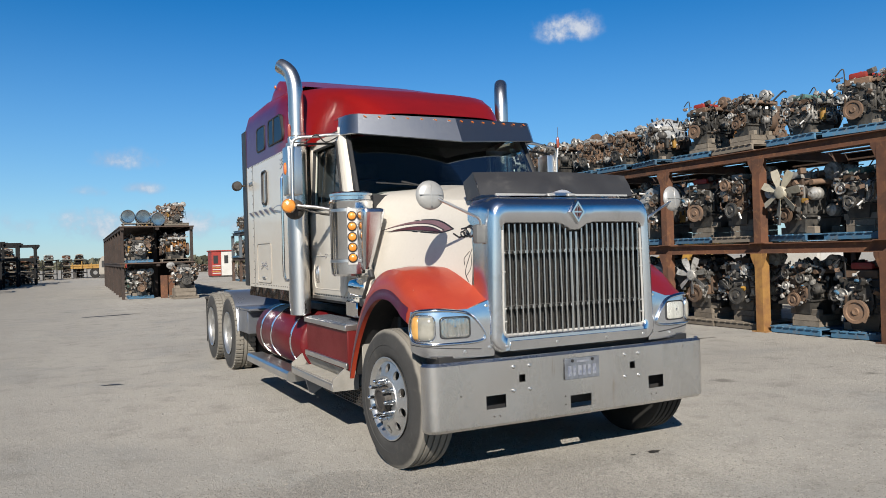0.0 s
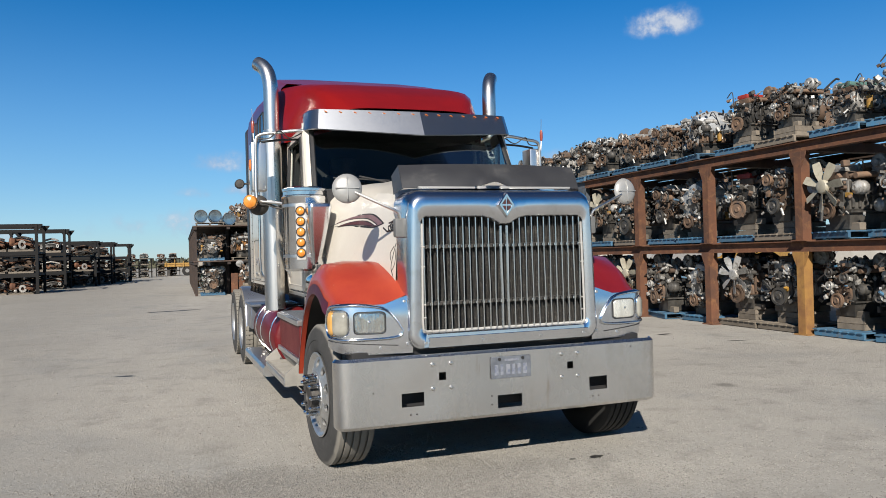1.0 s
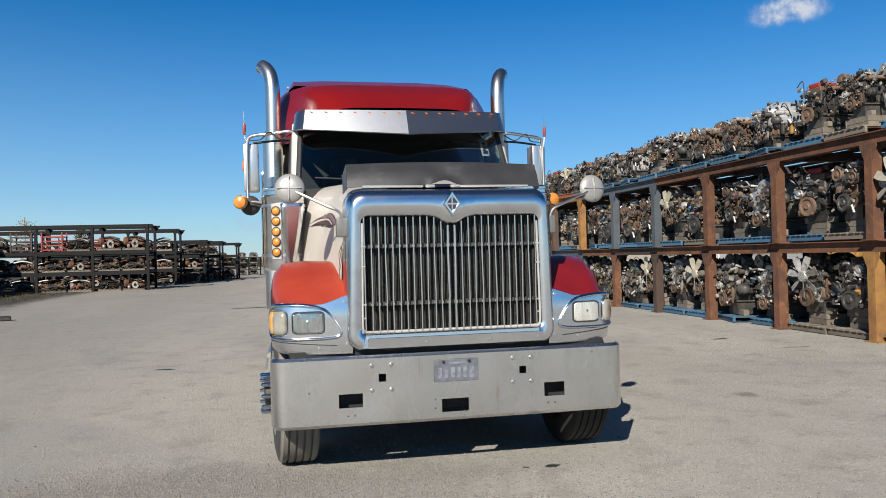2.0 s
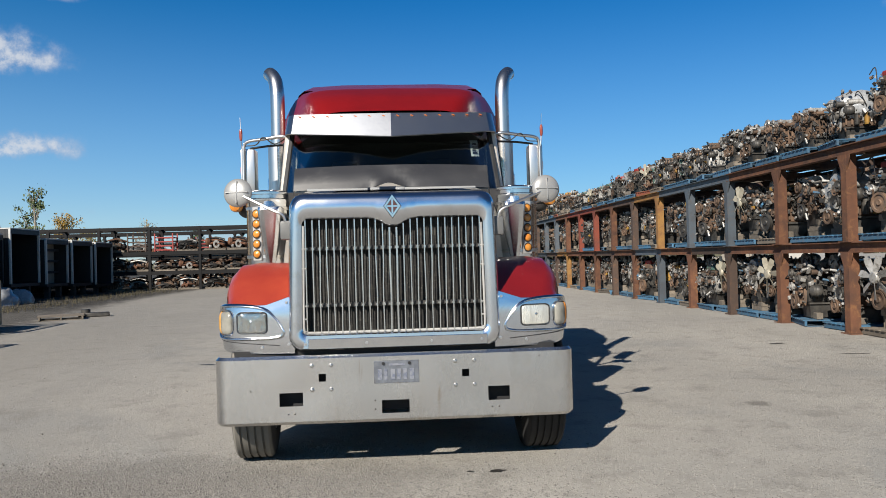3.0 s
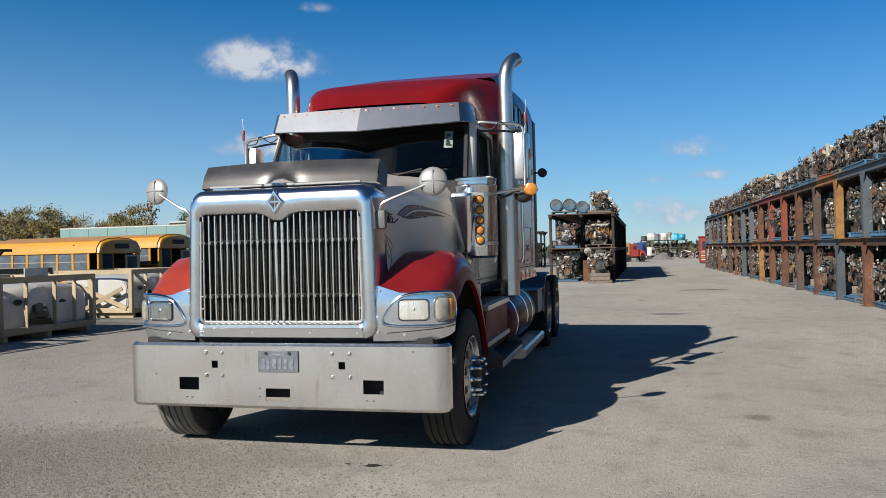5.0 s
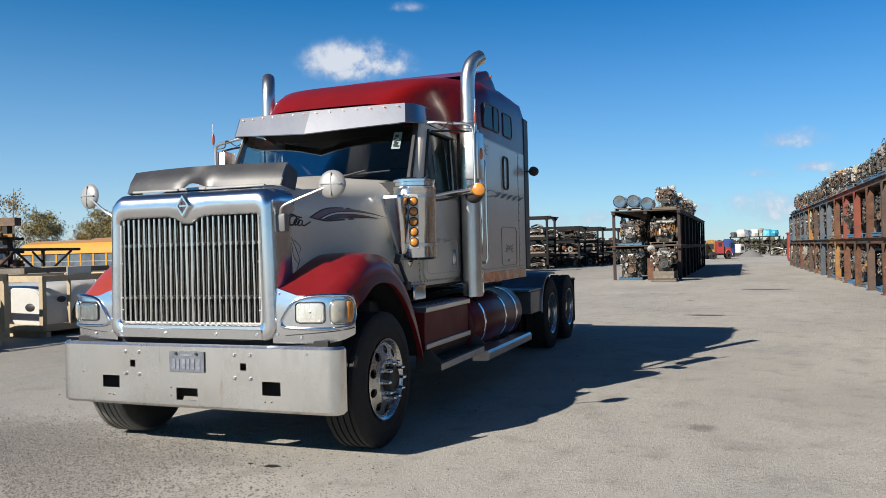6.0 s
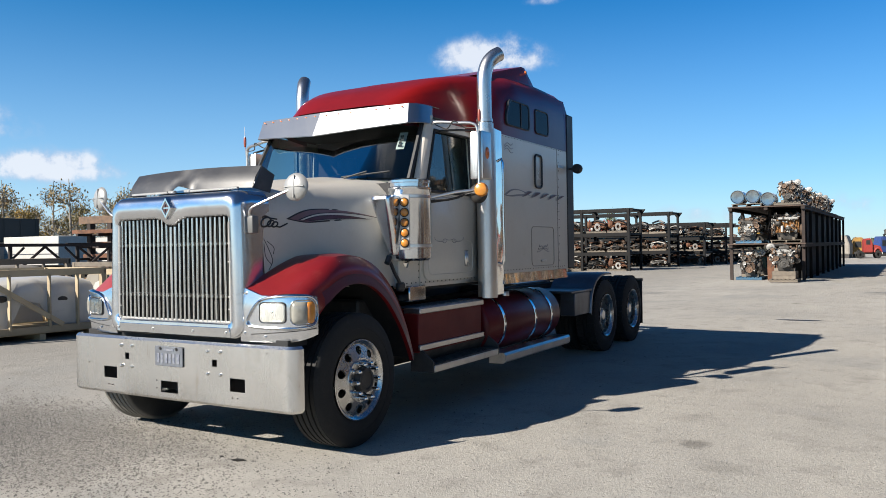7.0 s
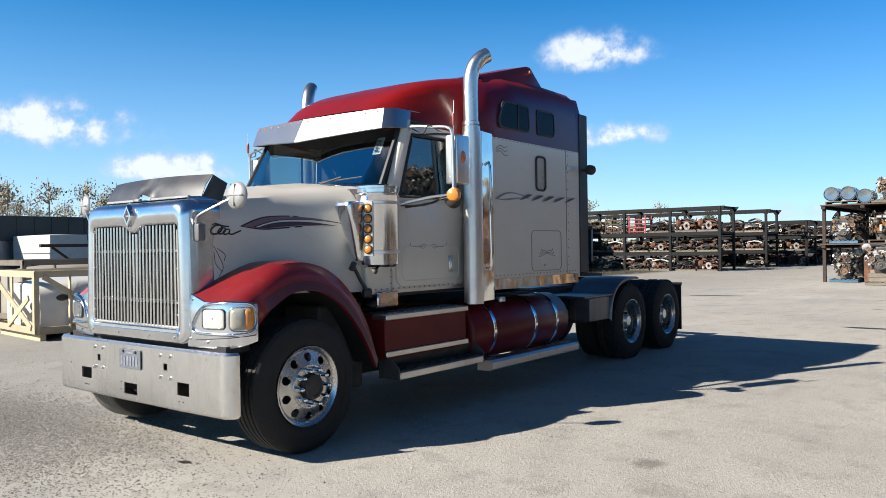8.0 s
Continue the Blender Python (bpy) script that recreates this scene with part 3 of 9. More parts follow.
def decals(s, hood):
    for y0, y1, z, w, bend, lift, mt, tone in ((.50, 1.58, 1.772, .112, .034, .003, DECAL_BLACK, "dark outline"), (.53, 1.53, 1.773, .094, .034, .005, DECAL_MAUVE, "mauve"),
                                               (.62, 1.56, 1.768, .066, .030, .007, DECAL_BLACK, "dark outline"), (.64, 1.54, 1.767, .056, .030, .009, WHITE, "cream"),
                                               (.66, 1.40, 1.763, .040, .026, .011, DECAL_BLACK, "dark outline"), (.68, 1.36, 1.763, .030, .026, .013, DECAL_DARK, "maroon")):
        bm = bmesh.new()
        leaf_strip(bm, s, y0, y1, z, w, bend, hood_x, lift + .004, 24, 0.26)
        part("stripe", bm, mt, hood, tone + " stripe decal", smooth=0)
    # the script badge: plain looped strokes
    oval = lambda cy, cz, a, c, lean: [(cy + a * math.cos(q) + lean * math.sin(q), cz + c * math.sin(q)) for q in [2 * math.pi * k / 12 for k in range(13)]]
    strokes = (oval(.30, 1.745, .045, .036, .02), oval(.345, 1.735, .030, .024, .014), oval(.385, 1.728, .026, .020, .012),
               [(.40, 1.715), (.43, 1.708), (.47, 1.722), (.51, 1.738)], [(.26, 1.778), (.30, 1.79), (.35, 1.775), (.41, 1.768)])
    badge = None
    for k, pts in enumerate(strokes):
        bm = bmesh.new()
        tube(bm, [(s * (hood_x(y, z) + 0.004), y, z) for y, z in pts], 0.0062 if k else 0.0075, 6, 4)
        if badge is None:
            badge = part("badge", bm, DECAL_BLACK, hood, "black script badge in plain loops")
        else:
            part("stroke", bm, DECAL_BLACK, badge)
    bm = bmesh.new()
    for pts in (((0.27, 1.62), (0.31, 1.54), (0.34, 1.45), (0.30, 1.38)), ((0.30, 1.60), (0.36, 1.55), (0.35, 1.50)), ((0.27, 1.58), (0.28, 1.48), (0.33, 1.42))):
        tube(bm, [(s * (hood_x(y, z) + 0.001), y, z) for y, z in pts], 0.0028, 5, 5)
    part("pinstripe", bm, DECAL_BLACK, hood)


def round_rect(hw0, hw1, z0, z1, r, n=64, notch=0.0, notch_w=0.13):
    """A loop of n points: half widths at the bottom and top, heights, corner radius; a dip in the middle of the top."""
    pts = []
    per = n // 4
    zc = (z0 + z1) / 2
    cor = [(hw1 - r, z1 - r, 0), (-hw1 + r, z1 - r, 90), (-hw0 + r, z0 + r, 180), (hw0 - r, z0 + r, 270)]
    k = per // 2
    for ci in range(4):
        cx, cz, a0 = cor[ci]
        nx, nz, _ = cor[(ci + 1) % 4]
        for i in range(k):
            a = radians(a0 + 90 * i / (k - 1))
            pts.append([cx + r * math.cos(a), cz + r * math.sin(a)])
        a = radians(a0 + 90)
        p0 = (cx + r * math.cos(a), cz + r * math.sin(a))
        p1 = (nx + r * math.cos(a), nz + r * math.sin(a))
        for i in range(1, per - k + 1):
            f = i / (per - k + 1)
            pts.append([p0[0] + (p1[0] - p0[0]) * f, p0[1] + (p1[1] - p0[1]) * f])
    if notch:
        for p in pts:
            if p[1] > zc and abs(p[0]) < notch_w:
                p[1] -= notch * (1 - abs(p[0]) / notch_w)
    return pts


def build_front():
    # chrome crown round the grille
    bm = bmesh.new()
    N = 128
    loops = [(round_rect(.755, .728, .868, 1.985, .11, N), 0.34), (round_rect(.752, .726, .868, 1.985, .11, N), 0.16),
             (round_rect(.745, .718, .872, 1.972, .11, N), 0.075), (round_rect(.728, .700, .884, 1.945, .10, N), 0.03),
             (round_rect(.702, .672, .90, 1.92, .09, N), 0.012),
             (round_rect(.655, .645, .985, 1.805, .05, N, .075), 0.018), (round_rect(.640, .630, .993, 1.793, .045, N, .075), 0.03),
             (round_rect(.632, .622, 1.0, 1.785, .04, N, .075), 0.11)]
    rings = [[Vector((x, y, z)) for x, z in lp] for lp, y in loops]
    loft(bm, rings, caps=False)
    crown = part("grille_surround", bm, WORN_CHROME, truck, "chrome grille surround with rounded corners", smooth=45)
    bm = bmesh.new()
    box(bm, -.60, .64, 0.006, 0.02, .895, .965, 0.003)
    part("lower_strip", bm, CHROME, crown)
    for x in (-.62, -.2, .25, .60):
        bm = bmesh.new()
        cyl(bm, (x, 0.012, .93), (x, 0.001, .93), .009, n=8)
        part("rivet", bm, STEEL, crown)
    # radiator
    bm = bmesh.new()
    box(bm, -.66, .66, .13, .20, .96, 1.83, 0)
    core = part("radiator", bm, CORE, truck, "dusty dark radiator core behind the bars", smooth=0)
    bm = bmesh.new()
    for i in range(60):
        x = -.62 + 1.24 * i / 59
        box(bm, x - .003, x + .003, .118, .131, .98, 1.80)
    tagged(part("fin_core", bm, CORE, core, smooth=0), kind="stuff")
    # grille bars
    grille = part("grille", _rod_frame(), mat("pale_rod", (.52, .51, .48), (.38, .365, .34), rough=.38, scale=7, fine=80, bump=.05, dirt=(.30, .26, .21), dirt_amount=.3), truck, "grille of upright chrome bars")
    nb = 25
    pitch = 1.215 / nb
    for i in range(nb + 1):
        x = -.6075 + pitch * i
        top = 1.785 - (0.075 * max(0, 1 - abs(x) / 0.13))
        b = bmesh.new()
        wide = 0.0072 if i not in (nb // 2, nb // 2 + 1) else 0.0105
        wob = 0.0035 * math.sin(i * 2.7)
        ring = lambda z, dx: [Vector((x + dx - wide, 0.050, z)), Vector((x + dx - wide * .55, 0.043, z)), Vector((x + dx + wide * .55, 0.043, z)),
                              Vector((x + dx + wide, 0.050, z)), Vector((x + dx, 0.054, z))]
        loft(b, [ring(1.0, 0), ring(1.25, wob), ring(1.5, -wob * .5), ring(top, 0)])
        bar = part("grille_bar", b, BARSTEEL, grille, smooth=50)
        for z in (1.19, 1.585):
            b = bmesh.new()
            box(b, x - wide - .003, x + wide + .003, .048, .092, z - .011, z + .011, .003)
            part("clip", b, BARSTEEL, bar, smooth=0)
    for z in (1.19, 1.585):
        b = bmesh.new()
        box(b, -.62, .62, .090, .104, z - .015, z + .015, .004)
        part("cross_strap", b, mat("strap_grey", (.075, .072, .068), (.05, .048, .045), rough=.6, metal=.4, scale=8), grille)
    # emblem: a plain lozenge
    b = bmesh.new()
    h = 0.088
    ring = lambda k, y: [Vector((0.0 + k * .72 * a, y, 1.868 + k * c)) for a, c in ((0, 1), (1, 0), (0, -1), (-1, 0))]
    loft(b, [ring(h, .02), ring(h, -.012), ring(h * .9, -.02), ring(h * .66, -.02), ring(h * .62, -.012)], caps=True)
    em = part("emblem", b, CHROME, truck, "chrome lozenge emblem", smooth=20)
    b = bmesh.new()
    for sx, sz in ((1, 1), (-1, 1), (-1, -1), (1, -1)):
        t = [Vector((0.006 * sx, -.0185, 1.868 + sz * .006)), Vector((sx * .034, -.0185, 1.868 + sz * .006)), Vector((sx * .006, -.0185, 1.868 + sz * .046))]
        b.faces.new([b.verts.new(p) for p in t])
    part("inlay", b, mat("emblem_inlay", (0.09, 0.035, 0.035), rough=.4, scale=20), em, "dull red inlay", smooth=0)
    # insect shield, bent in the middle
    b = bmesh.new()
    nseg = 48
    rings = []
    for i in range(nseg + 1):
        x = -.70 + 1.40 * i / nseg
        dent = math.exp(-((x + .02) / .075) ** 2)
        side = math.exp(-((abs(x + .02) - .13) / .05) ** 2)
        crown = 1 - (x / .70) ** 2
        y0 = .20 - .045 * crown
        base = Vector((x, y0 - .03 * dent + .012 * side, 2.0 + .014 * crown + .030 * dent))
        mid = Vector((x, y0 + .035 + .014 * dent - .006 * side, 2.085 + .01 * crown))
        top = Vector((x, y0 + .10, 2.172 + .012 * crown))
        rings.append([base, base.lerp(mid, .5) + Vector((0, .018 * dent, 0)), mid, mid.lerp(top, .5) + Vector((0, .004 * dent, 0)), top])
    loft(b, rings, closed=False)
    # turned-back ends
    for s in (-1, 1):
        t = [Vector((s * .70, .20, 2.0)), Vector((s * .70, .30, 2.172)), Vector((s * .715, .42, 2.11)), Vector((s * .72, .36, 1.97))]
        b.faces.new([b.verts.new(p) for p in t])
    thicken(b, 0.005)
    shield = part("insect_shield", b, SHIELD, truck, "dark grey acrylic insect shield, creased in the middle")
    for x0, x1 in ((-.60, -.17), (.09, .60)):
        b = bmesh.new()
        box(b, x0, x1, .140, .165, 1.995, 2.012, .004)
        part("clear_strip", b, MIRRORBACK, shield, "pale strip")
    for x in (-.12, .06):
        b = bmesh.new()
        box(b, x - .035, x + .035, .135, .17, 1.995, 2.016, .006, pose(0, 0, 0))
        part("bracket", b, MIRRORBACK, shield)
    # hood mirrors
    for s in (-1, 1):
        b = bmesh.new()
        box(b, s * .70, s * .79, .10, .17, 1.655, 1.79, .02, seg=2)
        mr = part("hood_mirror", b, mat("mirror_foot", (.17, .17, .165), rough=.45, scale=10), truck, "round mirror on a thin arm")
        b = bmesh.new()
        tube(b, [(s * .75, .11, 1.78), (s * .77, .10, 1.83), (s * .85, .11, 1.87), (s * (1.11 if s > 0 else 1.085), .19, 1.975 if s > 0 else 1.99)], .0095, 8, 4)
        part("arm", b, STEEL, mr)
        b = bmesh.new()
        m = Matrix.Translation((s * (1.12 if s > 0 else 1.095), .20, 1.985 if s > 0 else 2.0)) @ Euler((0, radians(4), radians(90 + s * 8))).to_matrix().to_4x4()
        lathe(b, [(.0, -.026), (.05, -.024), (.085, -.014), (.099, 0), (.103, .008), (.099, .014)], 32, m)
        bowl = part("bowl", b, MIRRORBACK, mr, "pale round mirror shell")
        b = bmesh.new()
        for a in (0, 90):
            mm = m @ Matrix.Rotation(radians(a), 4, "X")
            box(b, -.030, -.016, -.082, .082, -.004, .004, .002, mm)
        part("rib", b, MIRRORBACK, bowl)
        b = bmesh.new()
        lathe(b, [(.0, .0155), (.097, .0145)], 32, m)
        part("mirror_glass", b, MIRROR, bowl)


def _rod_frame():
    b = bmesh.new()
    tube(b, [(-.618, .035, 1.745), (-.624, .035, 1.4), (-.629, .035, 1.06), (-.617, .037, 1.015), (-.57, .050, 1.004), (0, .060, 1.003),
             (.57, .050, 1.004), (.617, .037, 1.015), (.629, .035, 1.06), (.624, .035, 1.4), (.618, .035, 1.745)], .008, 8, 3)
    for s in (-1, 1):
        for z in (1.10, 1.19, 1.45, 1.585):
            cyl(b, (s * .634, .034, z), (s * .606, .034, z), .006, n=6)
    return b


# bumper: a face of cells with its openings, wrapped at the ends
def build_bumper():
    b = bmesh.new()
    holes = ((-.805, -.645, .508, .60), (-.105, .085, .44, .53), (.635, .785, .503, .60), (-.535, -.485, .671, .724), (.455, .505, .673, .725))
    xs = sorted({-1.15, 1.15} | {v for h in holes for v in h[:2]} | {i * .1 for i in range(-11, 12)})
    zs = sorted({.38, .402, .832, .853} | {v for h in holes for v in h[2:]} | {.56, .64, .78})
    flat, r = 1.15, .10

    def place(s, z):
        lip = .02 * (1 if z in (.38, .853) else 0)
        if abs(s) <= flat:
            dent = .005 * noise.noise(Vector((s * 2.6, z * 3.1, 4.2))) + .006 * math.exp(-((s + .62) / .10) ** 2 - ((z - .62) / .16) ** 2)
            return Vector((s, .012 * (s / flat) ** 2 + lip + dent * (1 - (s / flat) ** 4), z))
        f, sg = abs(s) - flat, (1 if s > 0 else -1)
        a = min(f / r, math.pi / 2)
        return Vector((sg * (flat + (r - lip) * math.sin(a)), .012 + r - (r - lip) * math.cos(a), z))
    ends = [flat + r * math.pi / 2 * i / 7 for i in range(1, 8)]
    ss = [-e for e in reversed(ends)] + xs + ends
    grid = {(i, j): b.verts.new(place(s, z)) for i, s in enumerate(ss) for j, z in enumerate(zs)}
    for i in range(len(ss) - 1):
        for j in range(len(zs) - 1):
            cx, cz = (ss[i] + ss[i + 1]) / 2, (zs[j] + zs[j + 1]) / 2
            if any(h[0] < cx < h[1] and h[2] < cz < h[3] for h in holes):
                continue
            b.faces.new((grid[i, j], grid[i + 1, j], grid[i + 1, j + 1], grid[i, j + 1]))
    thicken(b, 0.008)
    bumper = part("bumper", b, BUMPER, truck, "wide brushed steel bumper with rectangular openings", smooth=35)
    # dark sheet added behind the openings, for the shade inside them
    b = bmesh.new()
    box(b, -1.05, 1.05, .14, .18, .44, .84)
    part("backing", b, DARK, bumper, smooth=0)
    me = None
    for cx, cz in ((-.515, .699), (.475, .70)):
        for dx in (-.066, .066):
            for dz in (-.083, .083):
                if me is None:
                    bb = bmesh.new()
                    lathe(bb, [(.0, -.011), (.008, -.010), (.0135, -.004), (.014, .004)], 10, Matrix.Rotation(radians(90), 4, "Z"))
                    me = finish("bolt", bb, STEEL)
                shared("bolt", me, bumper, Matrix.Translation((cx + dx, -.002 + .012 * (cx / 1.06) ** 2, cz + dz)))
    small = None
    for x, z in ((-.745, .455), (-.70, .455), (.66, .458), (.71, .458), (-.15, .53), (-.15, .47), (-1.0, .62), (1.0, .80)):
        if small is None:
            bb = bmesh.new()
            lathe(bb, [(.0, -.004), (.006, -.003), (.0065, .004)], 8, Matrix.Rotation(radians(90), 4, "Z"))
            small = finish("rivet", bb, mat("dark_rivet", (.12, .11, .1), rough=.5, metal=.6))
        shared("rivet", small, bumper, Matrix.Translation((x, .012 * (x / 1.06) ** 2 - .0015, z)))
    b = bmesh.new()
    box(b, -.155, .155, -.012, -.006, .648, .80, .002)
    plate = part("number_plate", b, PLATE, bumper, "worn bluish metal plate, unreadable")
    b = bmesh.new()
    ink = mat("plate_ink", (0.16, 0.18, 0.24), (.3, .31, .34), rough=.5, scale=30, lo=.4, hi=.6)
    for i, w in enumerate((.028, .022, .03, .026, .024, .03)):
        b = bmesh.new()
        box(b, -.128 + i * .044, -.128 + i * .044 + w, -.0155, -.0115, .672, .745)
        part("bar", b, ink, plate, smooth=0)
    b = bmesh.new()
    box(b, -.05, .06, -.0155, -.0115, .768, .782)
    part("bar", b, ink, plate, smooth=0)
    for x in (-.09, .09):
        b = bmesh.new()
        cyl(b, (x, -.01, .784), (x, -.02, .784), .011, n=8)
        part("plate_bolt", b, DARK, plate)
    # dark strip in the gap above the bumper, standing in for its shade
    b = bmesh.new()
    box(b, -1.12, 1.12, .09, .30, .835, .885)
    part("sill", b, DARK, truck, smooth=0)
    # tow brackets and front axle beam under the nose
    b = bmesh.new()
    for s in (-1, 1):
        box(b, s * .36, s * .46, .10, .9, .62, .90, .01)
    tube(b, [(-.95, .75, .52), (-.7, .75, .50), (-.45, .75, .40), (.45, .75, .40), (.7, .75, .50), (.95, .75, .52)], .06, 8, 3)
    part("front_axle", b, CHASSIS, truck)


CORNER = [(.70, .05), (.82, .057), (.93, .068), (1.03, .085), (1.12, .112), (1.185, .156), (1.222, .215), (1.240, .285)]


def corner_top(u):
    return 1.268 - .058 * min(1, u / .30) - .02 * u


def corner_point(s, u, z, lift=0.0):
    """The chrome corner: u runs 0 to 1 from grille to wheel, z is the height."""
    p = CORNER_LINE[min(int(u * 60), 59)].lerp(CORNER_LINE[min(int(u * 60) + 1, 60)], u * 60 - min(int(u * 60), 59))
    q0, q1 = CORNER_LINE[max(int(u * 60) - 1, 0)], CORNER_LINE[min(int(u * 60) + 1, 60)]
    d = (q1 - q0).normalized()
    nrm = Vector((d.y, -d.x, 0))
    bulge = -.014 * max(0, (z - 1.14)) / .1 - .010 * max(0, (.95 - z)) / .08
    p = p + nrm * (lift + bulge)
    return Vector((s * p.x, p.y, z))


CORNER_LINE = resample([(x, y, 0) for x, y in CORNER], 61)


def patch(b, s, u0, u1, z0, z1, lift, depth, r=.25, n=40, dome=0.0):
    """A rounded lamp-shaped pad on the corner."""
    lp = round_rect(1, 1, -1, 1, r, n)
    cu, cz, hu, hz = (u0 + u1) / 2, (z0 + z1) / 2, (u1 - u0) / 2, (z1 - z0) / 2
    f = lambda k, l: [corner_point(s, cu + hu * k * a, cz + hz * k * c, l) for a, c in lp]
    loft(b, [f(1, lift - depth), f(1, lift), f(.94, lift + .004 + dome * .3), f(.6, lift + .004 + dome), f(.25, lift + .005 + dome)])


def rim(b, s, u0, u1, z0, z1, r, w, lift, n=48):
    """A raised bead round a lamp opening."""
    lp = round_rect(1, 1, -1, 1, r, n)
    cu, cz, hu, hz = (u0 + u1) / 2, (z0 + z1) / 2, (u1 - u0) / 2, (z1 - z0) / 2
    f = lambda d, l: [corner_point(s, min(.999, cu + (hu + d / .66) * a), cz + (hz + d) * c, l) for a, c in lp]
    loft(b, [f(w, -.004), f(w * .8, lift * .7), f(w * .45, lift), f(w * .12, lift * .8), f(0, -.012)], caps=False)


def build_corners():
    for s in (-1, 1):
        b = bmesh.new()
        rings = []
        for i in range(31):
            u = i / 30
            zb = .866 + (.05 * max(0, (u - .6) / .4) ** 1.5)
            zt = corner_top(u)
            zs = [zb + (zt - zb) * k / 9 for k in range(10)]
            pts = [corner_point(s, u, z) for z in zs]
            tuck = Vector((0, .05, -.0)) + Vector((-s * .04 * u, 0, 0))
            rings.append([pts[0] + tuck * .8] + pts + [pts[-1] + tuck * .9 + Vector((0, 0, .012))])
        loft(b, rings, closed=False)
        c = part("headlight_housing", b, WORN_CHROME, truck, "chrome headlight housing", smooth=50)
        # raised almond bead round both lamps, pointed towards the grille
        b = bmesh.new()
        almond = resample([(.12, 1.030, 0), (.20, 1.105, 0), (.31, 1.165, 0), (.50, 1.188, 0), (.74, 1.192, 0), (.92, 1.176, 0), (.975, 1.090, 0), (.93, 1.002, 0),
                           (.74, .982, 0), (.48, .982, 0), (.26, .985, 0), (.14, .998, 0), (.12, 1.030, 0)], 61)[:-1]
        ring = lambda k, lift: [corner_point(s, min(.999, .56 + (p.x - .56) * (1 + k / .42)), 1.086 + (p.y - 1.086) * (1 + k / .105), lift) for p in almond]
        loft(b, [ring(.024, -.004), ring(.021, .010), ring(.014, .019), ring(.007, .020), ring(.001, .012), ring(0, -.012)], caps=False)
        part("bezel", b, CHROME, c, "raised almond-shaped chrome bezel", smooth=70)
        # headlight: seal, reflector bowl, lens
        b = bmesh.new()
        rim(b, s, .295, .615, 1.012, 1.152, .34, .008, .012)
        part("lamp_seal", b, BLACK, c, smooth=70)
        b = bmesh.new()
        patch(b, s, .295, .615, 1.012, 1.152, .010, .02, .34, dome=.012)
        lamp = part("headlight", b, LAMPGLASS, c, "clear headlight lens" if s < 0 else "slightly hazed headlight lens", smooth=60)
        lamp.visible_shadow = False
        b = bmesh.new()
        patch(b, s, .298, .612, 1.014, 1.150, .007, .012, .34, dome=.002)
        part("reflector", b, LENS if s < 0 else HAZED, lamp, "ribbed silver reflector", smooth=20)
        b = bmesh.new()
        q = corner_point(s, .455, 1.088, .010)
        lathe(b, [(.0, .006), (.010, .004), (.016, .0), (.016, -.004)], 16, Matrix.Translation(q) @ Matrix.Rotation(radians(-90), 4, "Z"))
        part("bulb_cap", b, CHROME, lamp)
        # turn signal in its own pocket
        b = bmesh.new()
        rim(b, s, .680, .945, 1.000, 1.164, .55, .010, .013)
        part("pocket_rim", b, CHROME, c, smooth=70)
        b = bmesh.new()
        patch(b, s, .685, .875, 1.004, 1.160, .009, .02, .5, dome=.010)
        part("side_lamp", b, YELLOWED, c, "smoky clear side lamp", smooth=60)
        b = bmesh.new()
        patch(b, s, .838, .942, 1.006, 1.158, .011, .02, .62, dome=.010)
        part("turn_signal", b, FADED_AMBER if s < 0 else AMBER, c, "amber turn signal lens", smooth=60)
        for u, z in ((.06, .93), (.08, 1.22), (.35, .91)):
            b = bmesh.new()
            q = corner_point(s, u, z, .002)
            cyl(b, q + Vector((0, .01, 0)), q + Vector((0, -.008, 0)), .009, n=8)
            part("screw", b, STEEL, c)
        # split between the housing and its lower lip
        b = bmesh.new()
        tube(b, [corner_point(s, u, .915 + .05 * u, .001) for u in (.16, .3, .45, .6, .75, .9, .98)], .0035, 5, 2)
        part("seam", b, DARK, c)
        # inner liner, so nothing shows through
        b = bmesh.new()
        box(b, s * .70, s * 1.08, .17, .30, .90, 1.20)
        part("liner", b, BLACK, c, smooth=0)


TOPARC = [(.26, 1.33), (.42, 1.43), (.63, 1.478), (.88, 1.465), (1.12, 1.37), (1.34, 1.17), (1.50, .92), (1.60, .66)]
OPENARC = [(.375, 1.00), (.42, 1.10), (.51, 1.20), (.68, 1.258), (.92, 1.24), (1.14, 1.12), (1.33, .92), (1.46, .72), (1.54, .56)]


